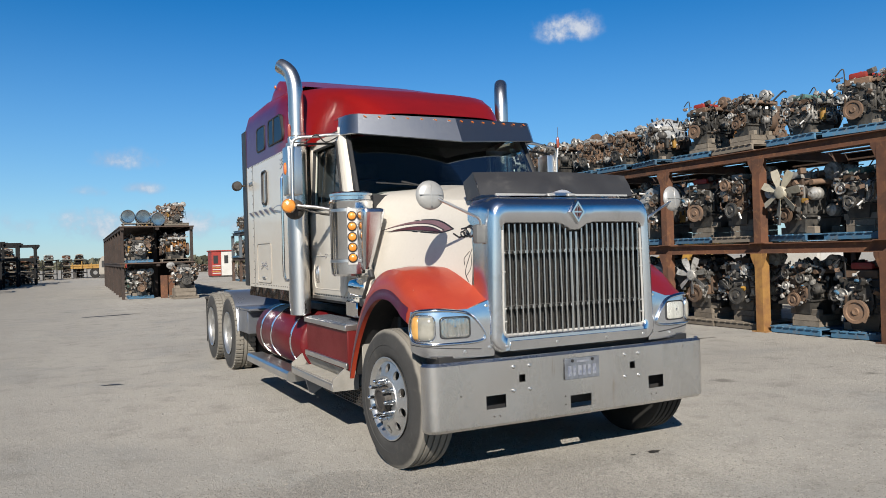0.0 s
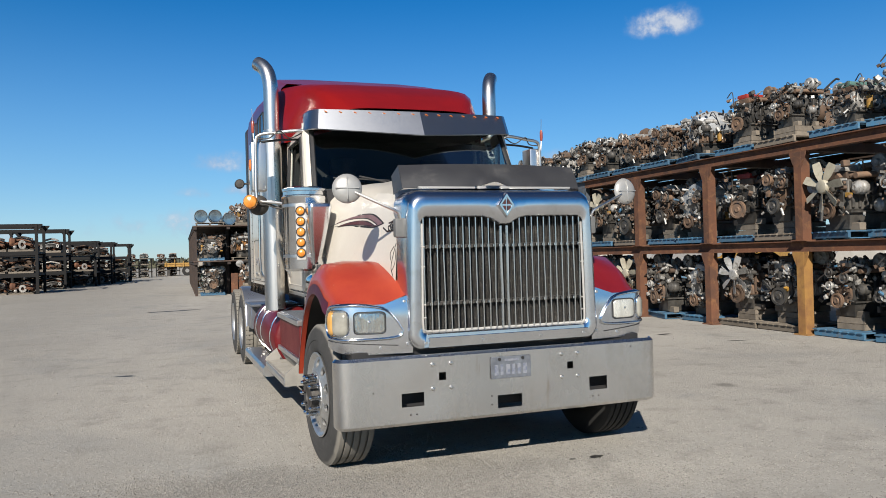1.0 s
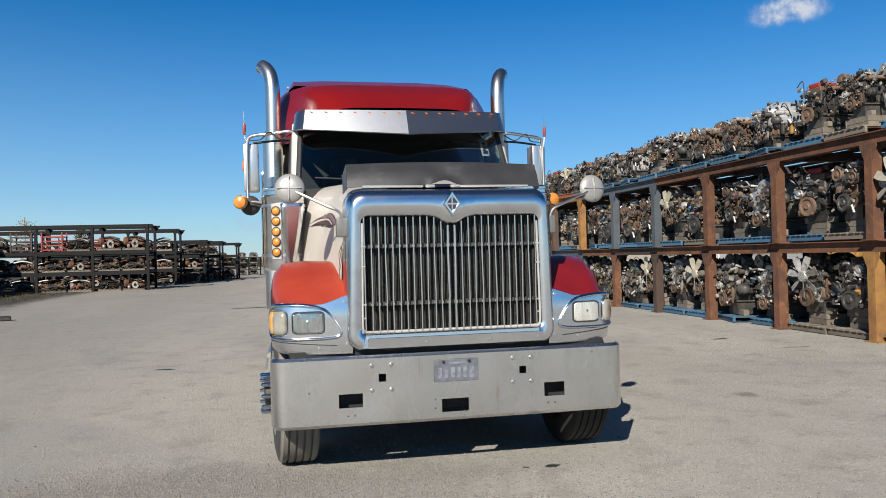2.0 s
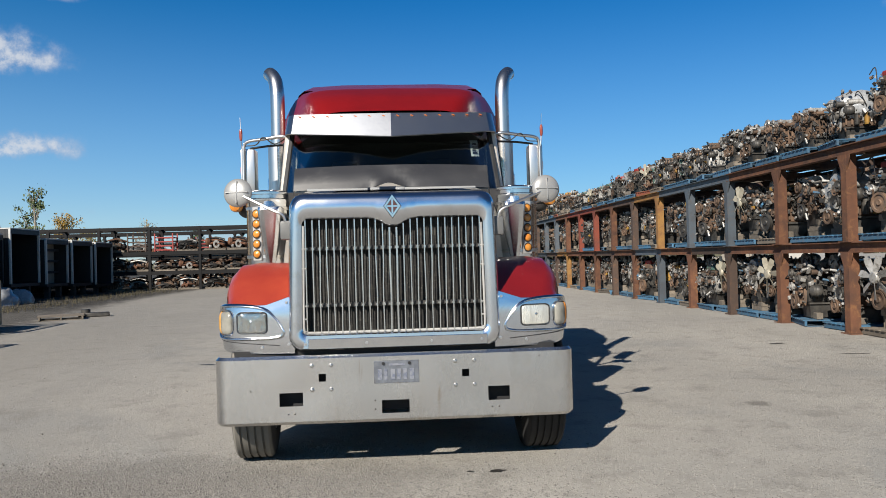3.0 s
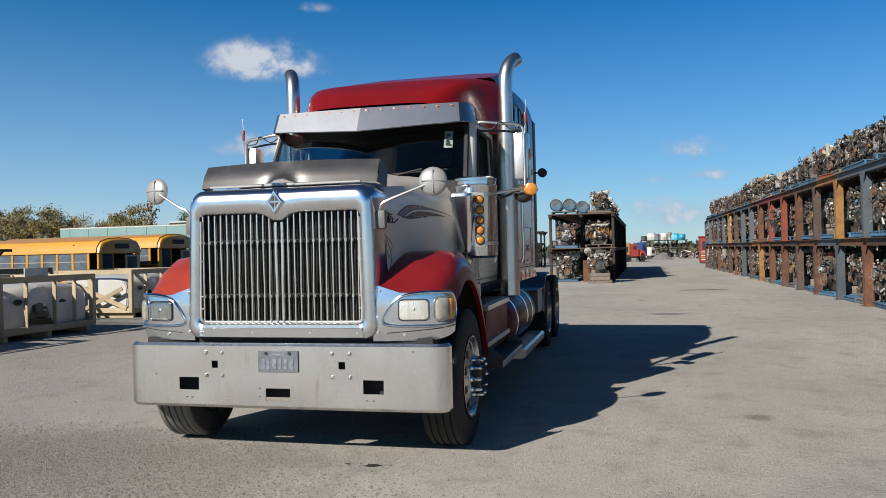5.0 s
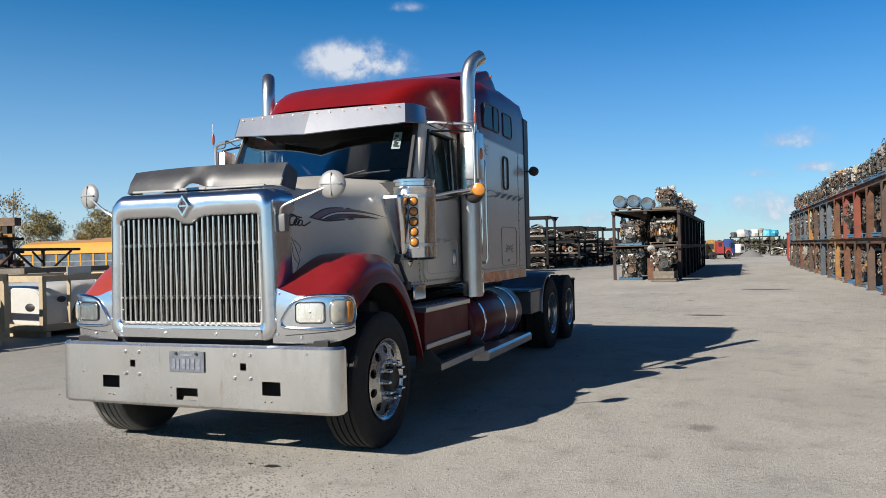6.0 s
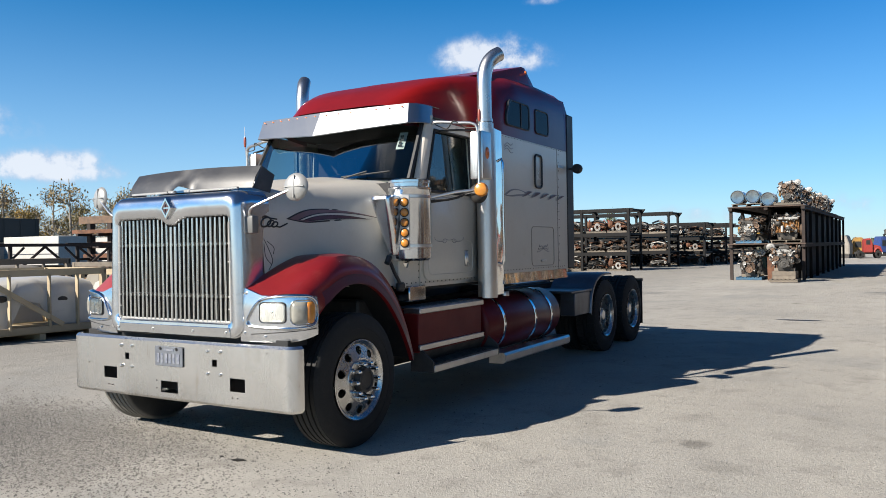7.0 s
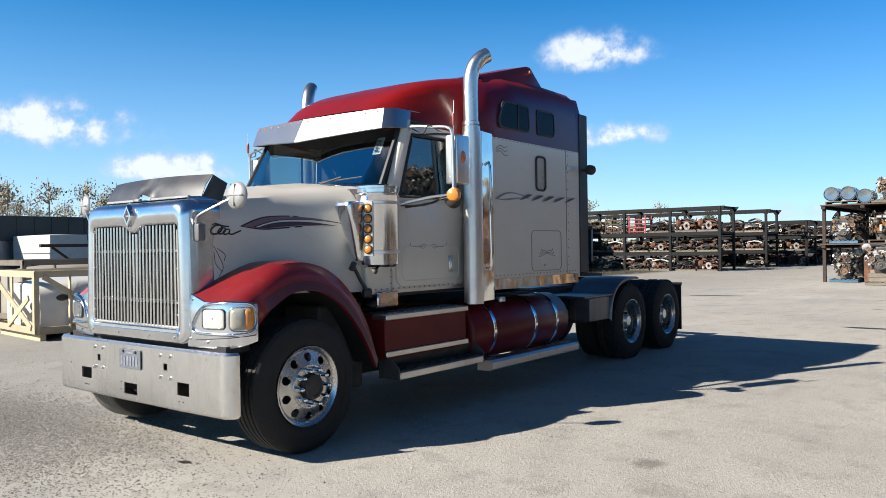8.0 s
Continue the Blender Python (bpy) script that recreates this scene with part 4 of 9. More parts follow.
def build_fenders():
    tops = resample([(0, y, z) for y, z in TOPARC], 33)
    opens = resample([(0, y, z) for y, z in OPENARC], 33)
    for s in (-1, 1):
        b = bmesh.new()
        rings, liner = [], []
        for i, (p, q) in enumerate(zip(tops, opens)):
            f = i / 32
            x_in = hood_x(min(p.y, 1.9), max(1.23, min(1.9, p.z))) - .02
            fl = 1.0 - .10 * max(0, (.12 - f) / .12)
            out = 1.235 * fl
            mid = (x_in + out) / 2
            d = (q - p)
            up = Vector((0, 0, .015 * math.sin(math.pi * f)))
            pts = [Vector((x_in, p.y, p.z)) + up, Vector((mid, p.y, p.z)) + up * 1.6, Vector((mid * .35 + out * .65, p.y, p.z)) + d * .05 + up,
                   Vector((out - .055, p.y, p.z)) + d * .14, Vector((out - .018, p.y, p.z)) + d * .30, Vector((out - .003, p.y, p.z)) + d * .55,
                   Vector((out, p.y, p.z)) + d * .80, Vector((out + .006, p.y, p.z)) + d * .90, Vector((out + .006, p.y, p.z)) + d * 1.0,
                   Vector((out - .03, p.y, p.z)) + d * 1.0]
            if i < 6:
                k = (1 - i / 6) ** 1.4
                edge = [corner_point(1, u, corner_top(u) - .004, -.004) for u in (.02, .28, .54, .72, .85, .93, .97, 1.0)]
                edge += [corner_point(1, 1.0, z, -.004) for z in (1.08, 1.0)]
                pts = [v.lerp(e, k) for v, e in zip(pts, edge)]
            rings.append([Vector((s * v.x, v.y, v.z)) for v in pts])
            liner.append([Vector((s * x, q.y + (p.y - q.y) * .25, q.z + (p.z - q.z) * .25)) for x in (1.19, .95, .62)])
        loft(b, rings, closed=False)
        fen = part("fender", b, FENDER if s < 0 else FENDER_DEEP, truck, "orange-red front fender over the wheel" if s < 0 else "dark red front fender over the wheel", smooth=40)
        b = bmesh.new()
        loft(b, [[r[5].lerp(r[6], .4) + Vector((s * .003, 0, 0)), r[6] + Vector((s * .003, 0, 0)), r[7] + Vector((s * .003, 0, 0)), r[8] + Vector((s * .003, 0, 0))] for r in rings[3:]], closed=False)
        part("lip_stripe", b, LIP, fen, "dark purple lip stripe")
        b = bmesh.new()
        loft(b, liner, closed=False)
        part("fender_liner", b, BLACK, fen)


def wheel_bm(kind):
    """Tyre, rim and hub of a wheel whose outer face looks along +x; centre at the origin."""
    R, W = .518, .28
    tyre = bmesh.new()
    r_in = .302 if kind == "steer" else .292
    prof = [(r_in, -W / 2 + .015), (.318, -W / 2 - .002), (.36, -W / 2 - .014), (.42, -W / 2 - .012), (.47, -W / 2 - .002), (.50, -W / 2 + .006), (R - .004, -W / 2 + .022)]
    a = -W / 2 + .022
    grooves = 4
    step = (W - .044) / (grooves * 2 + 1)
    for k in range(grooves * 2 + 1):
        rr = R if k % 2 == 0 else R - .014
        lo, hi = a + step * k * 1.0, a + step * (k + 1)
        if k % 2:
            lo, hi = lo + step * .22, hi - step * .22
        else:
            lo, hi = lo - (step * .2 if k else 0), hi + (step * .2 if k < grooves * 2 else 0)
        prof += [(rr, lo), (rr, hi)]
    prof += [(R - .004, W / 2 - .022), (.50, W / 2 - .006), (.47, W / 2 + .002), (.42, W / 2 + .012), (.40, W / 2 + .0135), (.398, W / 2 + .010), (.36, W / 2 + .014), (.318, W / 2 + .002), (r_in, W / 2 - .015)]
    lathe(tyre, prof, 64, close=True)
    lugs = bmesh.new()
    if kind == "drive":
        # cross lugs
        for i in range(48):
            for sgn in (-1, 1):
                m = Matrix.Rotation(2 * math.pi * (i + (.5 if sgn > 0 else 0)) / 48, 4, "X")
                box(lugs, sgn * .035, sgn * .135, -.021, .021, R - .01, R + .007, 0, m)
    rim = bmesh.new()
    f = W / 2
    if kind == "steer":
        prof = [(.30, -f), (.29, -f + .01), (.26, -.02), (.262, f - .07), (.285, f - .012), (.304, f + .004), (.306, f + .012), (.298, f + .014), (.282, f + .004), (.27, f - .012)]
        disc0, disc1 = (.27, f - .012), (.168, f + .022)
    else:
        prof = [(.30, -f), (.29, -f + .01), (.262, -.06), (.258, f - .03), (.285, f - .012), (.304, f + .004), (.306, f + .012), (.298, f + .014), (.282, f + .004), (.262, f - .03), (.256, -.02)]
        disc0, disc1 = (.256, -.02), (.168, -.035)
    lathe(rim, prof, 48, close=True)
    # the disc with ten hand holes
    nh = 10
    for k in range(nh):
        a0 = 2 * math.pi * (k + .5) / nh
        half = math.pi / nh
        r0, r1 = disc1[0], disc0[0]
        rc, rh = r0 + (r1 - r0) * .55, .033
        at = lambda r: disc1[1] + (disc0[1] - disc1[1]) * (r - r0) / (r1 - r0)
        outer = []
        for i in range(24):
            th = 2 * math.pi * i / 24
            c, sn = math.cos(th), math.sin(th)
            k2 = 1 / max(abs(c), abs(sn))
            rr = (r0 + r1) / 2 + (r1 - r0) / 2 * c * k2
            aa = a0 + half * sn * k2
            outer.append(Vector((at(rr), rr * math.cos(aa), rr * math.sin(aa))))
        hole, deep = [], []
        for i in range(24):
            th = 2 * math.pi * i / 24
            er, et = math.cos(th) * rh, math.sin(th) * rh
            rr = rc + er
            aa = a0 + et / rc
            hole.append(Vector((at(rr), rr * math.cos(aa), rr * math.sin(aa))))
            deep.append(Vector((at(rr) - .02, rr * math.cos(aa), rr * math.sin(aa))))
        loft(rim, [outer, hole, deep], caps=False)
    bmesh.ops.remove_doubles(rim, verts=rim.verts, dist=.0008)
    x0 = disc1[1]
    lathe(rim, [(.168, x0), (.165, x0 + .006), (.105, x0 + .006), (.10, x0 - .01)], 40, close=True)
    hub = bmesh.new()
    if kind == "steer":
        lathe(hub, [(.10, x0 - .01), (.10, x0 + .035), (.092, x0 + .055), (.07, x0 + .06), (.066, x0 + .05), (.0, x0 + .048)], 24)
    else:
        lathe(hub, [(.10, x0 - .01), (.10, x0 + .06), (.085, x0 + .11), (.07, x0 + .13), (.066, x0 + .135), (.0, x0 + .135)], 24)
    if kind == "steer":
        bmesh.ops.scale(rim, vec=(1, 1.02, 1.02), verts=rim.verts)
    nut = bmesh.new()
    cyl(nut, (0, 0, 0), (.018, 0, 0), .024, .022, 10)
    cyl(nut, (.018, 0, 0), (.070, 0, 0), .0175, .0165, 10)
    cyl(nut, (.070, 0, 0), (.084, 0, 0), .0165, .008, 10)
    drum = bmesh.new()
    lathe(drum, [(.0, -.02), (.21, -.02), (.215, -.04), (.215, -.20), (.0, -.20)], 24)
    return tyre, rim, hub, nut, drum, lugs, x0


def build_wheels():
    for kind, spots in (("steer", ((.75, 1.108),)), ("drive", ((6.76, 1.085), (8.05, 1.085)))):
        tyre, rim, hub, nut, drum, lugs, x0 = wheel_bm(kind)
        me = dict(tyre=finish("tyre", tyre, RUBBER), rim=finish("rim", rim, ALU), hub=finish("hub", hub, STEEL if kind == "drive" else CHASSIS),
                  nut=finish("lug_nut", nut, CHROME), drum=finish("brake_drum", drum, CHASSIS),
                  lugs=finish("tread", lugs, RUBBER, 0))
        dusty = me["tyre"].copy()
        dusty.materials[0] = DUSTY_RUBBER
        dull = me["rim"].copy()
        dull.materials[0] = DULL_ALU
        lugs_dusty = me["lugs"].copy()
        lugs_dusty.materials[0] = DUSTY_RUBBER
        for y, xc in spots:
            for s in (-1, 1):
                w = new("wheel")
                w.parent = truck
                w.matrix_basis = pose(s * xc + (.022 if kind == "steer" and s < 0 else 0), y, .518, 0, 0, 0 if s > 0 else 184 if kind == "steer" else 180)
                tagged(w, "steer wheel with aluminium rim" if kind == "steer" else "drive wheel with deep aluminium rim and twin tyres")
                shared("tyre", me["tyre"] if s > 0 else dusty, w)
                shared("rim", me["rim"] if s > 0 else dull, w)
                shared("hub", me["hub"], w)
                shared("brake_drum", me["drum"], w)
                for k in range(10):
                    a = 2 * math.pi * k / 10
                    shared("lug_nut", me["nut"], w, Matrix.Translation((x0 + .004, .137 * math.cos(a), .137 * math.sin(a))))
                if kind == "drive":
                    tagged(shared("tread", me["lugs"] if s > 0 else lugs_dusty, w), kind="stuff")
                    shared("inner_tyre", me["tyre"], w, Matrix.Translation((-.335, 0, 0)))


SLEEPER_Y = (3.36, 5.20)


def outline_body(b, x, y0, y1, z0, z1, holes=(), thick=.04, s=1, tilt=0.0):
    """A flat side panel with openings that go through it. holes: y0, y1, z0, z1."""
    ys = sorted({y0, y1} | {v for h in holes for v in h[:2]})
    zs = sorted({z0, z1} | {v for h in holes for v in h[2:]})
    g = {(i, j): b.verts.new((s * (x - tilt * (z - z0)), y, z)) for i, y in enumerate(ys) for j, z in enumerate(zs)}
    for i in range(len(ys) - 1):
        for j in range(len(zs) - 1):
            cy, cz = (ys[i] + ys[i + 1]) / 2, (zs[j] + zs[j + 1]) / 2
            if not any(h[0] < cy < h[1] and h[2] < cz < h[3] for h in holes):
                b.faces.new((g[i, j], g[i + 1, j], g[i + 1, j + 1], g[i, j + 1]))
    thicken(b, thick if s > 0 else -thick)


def frame_loop(y0, y1, z0, z1, r, x, n=40):
    lp = round_rect((y1 - y0) / 2, (y1 - y0) / 2, z0, z1, r, n)
    return [Vector((x, (y0 + y1) / 2 + a, c)) for a, c in lp]


def build_cab():
    cab = new("cab")
    cab.parent = truck
    tagged(cab, "cream cab with dark windows")
    win = (2.08, 2.95, 2.06, 2.63)
    for s in (-1, 1):
        # door and cab side
        b = bmesh.new()
        outline_body(b, 1.07, 1.95, 3.10, 1.17, 2.02, (), .04, s)
        part("cab_side", b, WHITE, cab)
        b = bmesh.new()
        outer = [(1.985, 2.02), (3.08, 2.02), (3.08, 2.76), (2.275, 2.76)]
        inner = [(2.065, 2.065), (2.97, 2.065), (2.97, 2.66), (2.285, 2.66)]
        lean = lambda z: 1.073 - .05 * (z - 2.02)
        loft(b, [[Vector((s * (lean(z) + d), y, z)) for y, z in lp] for lp, d in ((inner, -.03), (outer, -.03), (outer, 0), (inner, 0), (inner, -.03))], caps=False)
        part("door_frame", b, WHITE, cab)
        b = bmesh.new()
        rings = [frame_loop(1.99, 3.04, 1.225, 2.015, .10, s * 1.07), frame_loop(1.99, 3.04, 1.225, 2.015, .10, s * 1.088),
                 frame_loop(2.0, 3.03, 1.235, 2.005, .095, s * 1.092)]
        loft(b, rings)
        door = part("door", b, WHITE, cab, "cream door with pinstripe flourish")
        b = bmesh.new()
        ys = frame_loop(2.06, 2.93, 1.275, 1.60, .07, s * 1.093, 40)
        tube(b, ys + [ys[0]], .004, 6, 0)
        part("bead", b, WHITE, door)
        b = bmesh.new()
        box(b, s * 1.085, s * 1.112, 2.76, 2.835, 1.34, 1.50, .012)
        box(b, s * 1.10, s * 1.125, 2.775, 2.82, 1.37, 1.47, .008)
        part("door_handle", b, STEEL, door, "chrome paddle handle")
        b = bmesh.new()
        for dirn in (-1, 1):
            c0 = 2.46
            pts = [(c0 + dirn * .02, 1.60), (c0 + dirn * .09, 1.615), (c0 + dirn * .13, 1.59), (c0 + dirn * .09, 1.575), (c0 + dirn * .06, 1.60), (c0 + dirn * .16, 1.59),
                   (c0 + dirn * .26, 1.60), (c0 + dirn * .28, 1.63)]
            tube(b, [(s * 1.092, y, z) for y, z in pts], .0035, 5, 4)
        part("pinstripe", b, DECAL_GREY, door)
        # window: dark gasket, pane
        b = bmesh.new()
        y0, y1, z0, z1 = win
        o = inner
        tilt = lambda z, k: s * (1.073 + k - .05 * (z - 2.02))
        pts = [Vector((tilt(z, .004), y, z)) for y, z in o]
        tube(b, pts + [pts[0]], .017, 6, 0)
        part("window_gasket", b, BLACK, cab)
        b = bmesh.new()
        b.faces.new([b.verts.new((tilt(z, -.02), y, z)) for y, z in inner])
        p = part("side_window", b, PANE_DARK, cab, "dark door window", smooth=0)
        p.visible_shadow = False
        # windscreen pillar
        b = bmesh.new()
        loft(b, [[Vector((s * x, y, z)) for x, y in ((1.015, 1.90), (1.058, 1.93), (1.073, 2.00), (1.01, 1.99))] for z in (2.02,)] +
             [[Vector((s * x, y, 2.80)) for x, y in ((.975, 2.225), (1.01, 2.235), (1.035, 2.28), (.97, 2.28))]])
        part("pillar", b, WHITE, cab)
        # rear corner of the cab
        b = bmesh.new()
        box(b, s * .60, s * 1.05, 3.05, 3.12, 1.17, 2.80, .01)
        part("rear_wall", b, WHITE, cab)
        b = bmesh.new()
        box(b, s * .88, s * 1.10, 1.72, 2.0, 1.05, 1.19, .01)
        part("hinge_plate", b, BRIGHT, cab)
        b = bmesh.new()
        box(b, s * 1.066, s * 1.076, 2.02, 3.05, 1.172, 1.20)
        part("sill_trim", b, STEEL, cab)
        b = bmesh.new()
        for k in range(19):
            y = 1.66 + .075 * k
            xx = 1.06 if y < 1.95 else 1.07
            cyl(b, (s * (xx - .002), y, 1.213), (s * (xx + .005), y, 1.213), .0065, n=6)
        for k in range(6):
            cyl(b, (s * 1.058, 1.935, 1.26 + .06 * k), (s * 1.065, 1.935, 1.26 + .06 * k), .0065, n=6)
        tagged(part("riveting", b, DARK, cab), kind="stuff")
    # windscreen in two panes that meet in the middle
    for s in (-1, 1):
        b = bmesh.new()
        grid = []
        for i in range(9):
            f = i / 8
            x = s * 1.0 * f
            y0, y1 = 1.70 + .17 * f ** 2.2, 2.04 + .19 * f ** 2.2
            grid.append([Vector((x * (1 - .05 * k), y0 + (y1 - y0) * k, 2.13 + (2.80 - 2.13) * k)) for k in (0, .5, 1)])
        loft(b, grid, closed=False)
        p = part("windscreen", b, PANE, cab, "dark tinted windscreen pane", smooth=60)
        p.visible_shadow = False
    b = bmesh.new()
    tube(b, [(-.99, 1.895, 2.125), (-.5, 1.735, 2.125), (0, 1.685, 2.125), (.5, 1.735, 2.125), (.99, 1.895, 2.125)], .022, 6, 4)
    for s in (-1, 1):
        tube(b, [(s * 1.0, 1.878, 2.13), (s * .955, 2.238, 2.80)], .026, 6, 1)
    part("screen_gasket", b, BLACK, cab)
    # wipers
    for s in (-1, 1):
        b = bmesh.new()
        tube(b, [(s * .25, 1.68, 2.14), (s * .4, 1.72, 2.2), (s * .62, 1.76, 2.25)], .008, 6, 2)
        tube(b, [(s * .35, 1.725, 2.21), (s * .85, 1.80, 2.24)], .007, 6, 1)
        part("wiper", b, BLACK, cab)
    st = part("sticker", _quad(((.765, 2.03, 2.47), (.845, 2.05, 2.47), (.838, 2.145, 2.64), (.76, 2.125, 2.64))), PAPER, cab, "pale sticker behind the screen", smooth=0)
    b = bmesh.new()
    for i, (u, w) in enumerate(((.2, .5), (.38, .35), (.55, .55), (.75, .4))):
        z = 2.47 + .17 * u
        y = 2.028 + .095 * u
        box(b, .782, .782 + .1 * w * .9, y - .004, y, z - .01, z + .012)
    part("bars", b, DECAL_BLACK, st, smooth=0)
    # cab shell: roof, firewall, floor
    b = bmesh.new()
    box(b, -.95, .95, 2.32, 3.1, 2.76, 2.82, .01)
    box(b, -1.0, 1.0, 1.66, 1.74, 1.2, 2.12)
    box(b, -1.03, 1.03, 1.7, 5.1, 1.14, 1.19)
    box(b, -1.0, 1.0, 3.02, 3.045, 1.2, 2.76)
    for s in (-1, 1):
        box(b, s * 1.0, s * 1.02, 1.95, 3.04, 1.2, 2.04)
    part("cab_shell", b, DARK, cab, smooth=0)
    # inside: dash, wheel, seats
    b = bmesh.new()
    loft(b, [[Vector((x, 1.76, 1.5)), Vector((x, 1.80, 2.08)), Vector((x, 2.0, 2.10)), Vector((x, 2.22, 1.98)), Vector((x, 2.2, 1.5))] for x in (-.98, .98)])
    part("dashboard", b, DARK, cab)
    b = bmesh.new()
    m = Matrix.Translation((.48, 2.33, 2.03)) @ Euler((radians(-35), 0, 0)).to_matrix().to_4x4()
    ringp = [m @ Vector((.22 * math.cos(a * math.pi / 12), 0, .22 * math.sin(a * math.pi / 12))) for a in range(25)]
    tube(b, ringp, .016, 8, 0)
    for a in (0, 120, 240):
        cyl(b, m @ Vector((0, .03, 0)), m @ Vector((.21 * math.cos(radians(a + 30)), 0, .21 * math.sin(radians(a + 30)))), .012, n=6)
    part("steering_wheel", b, BLACK, cab)
    for s in (-1, 1):
        b = bmesh.new()
        box(b, s * .25, s * .75, 2.50, 3.0, 1.55, 1.72, .05, seg=2)
        box(b, s * .27, s * .73, 2.88, 3.02, 1.70, 2.38, .06, seg=2)
        box(b, s * .36, s * .64, 2.90, 2.99, 2.38, 2.56, .04, seg=2)
        part("seat", b, mat("seat_cloth", (.05, .048, .05), (.035, .034, .036), rough=.9, scale=12), cab, "dark cloth seat")
    # sun visor of bent steel, with marker lamps
    b = bmesh.new()
    rings = []
    for x, wrap in ((-1.045, .30), (-1.03, .14), (-1.0, .055), (-.95, .015), (-.5, 0), (0, 0), (.5, 0), (.95, .015), (1.0, .055), (1.03, .14), (1.045, .30)):
        ax = min(1, abs(x))
        rings.append([Vector((x * .955, 2.20 + .10 * ax + wrap * .55, 2.885 + .012 * ax)), Vector((x * .965, 1.86 + .17 * ax + wrap * .95, 2.868 + .028 * ax)),
                      Vector((x * .99, 1.735 + .235 * ax + wrap, 2.632 + .075 * ax + .06 * wrap)), Vector((x * .985, 1.75 + .235 * ax + wrap, 2.625 + .075 * ax + .06 * wrap))])
    # folded along the middle
    loft(b, rings[:6], closed=False)
    loft(b, rings[5:], closed=False)
    thicken(b, .004)
    visor = part("sun_visor", b, VISOR, truck, "brushed steel drop visor with amber markers", smooth=28)
    me = None
    for i in range(14):
        x = -.86 + 1.72 * i / 13
        if me is None:
            bb = bmesh.new()
            lathe(bb, [(.0, .005), (.007, .004), (.009, .001), (.009, -.006)], 10, Matrix.Diagonal((1, 2.0, .55, 1)))
            me = finish("marker_lamp", bb, ORANGE)
        yb = abs(x / .96)
        shared("marker_lamp", me, visor, Matrix.Translation((x, 1.841 + .177 * yb, 2.840 + .030 * yb)) @ Euler((radians(-25), 0, radians(-90))).to_matrix().to_4x4())
    bb = bmesh.new()
    loft(bb, [[Vector((x * .94, 1.79 + .23 * abs(x), 2.66 + .07 * abs(x))), Vector((x * .94, 2.19 + .11 * abs(x), 2.84 + .01 * abs(x)))] for x in (-1, 0, 1)], closed=False)
    part("visor_lining", bb, BLACK, visor, "black underside", smooth=0)
    return cab


def _quad(pts):
    b = bmesh.new()
    b.faces.new([b.verts.new(p) for p in pts])
    return b


ROOFROWS = [  # y, then z of the crown and (x, z) of four points down to the eaves
    (2.14, 2.945, .52, 2.935, .66, 2.88, .72, 2.80, .74, 2.72),
    (2.45, 3.16, .68, 3.14, .80, 3.01, .85, 2.84, .87, 2.72),
    (2.75, 3.295, .78, 3.268, .905, 3.09, .96, 2.89, .975, 2.72),
    (3.00, 3.360, .83, 3.330, .98, 3.15, 1.055, 2.92, 1.07, 2.72),
    (3.16, 3.394, .86, 3.364, 1.03, 3.20, 1.125, 2.96, 1.14, 2.73),
    (3.36, 3.42, .90, 3.39, 1.10, 3.25, 1.205, 3.0, 1.215, 2.735),
    (3.80, 3.475, .97, 3.445, 1.155, 3.34, 1.222, 3.10, 1.225, 2.735),
    (4.60, 3.50, 1.01, 3.47, 1.165, 3.39, 1.222, 3.18, 1.226, 2.735),
    (5.20, 3.49, 1.01, 3.46, 1.165, 3.39, 1.222, 3.20, 1.226, 2.735),
]


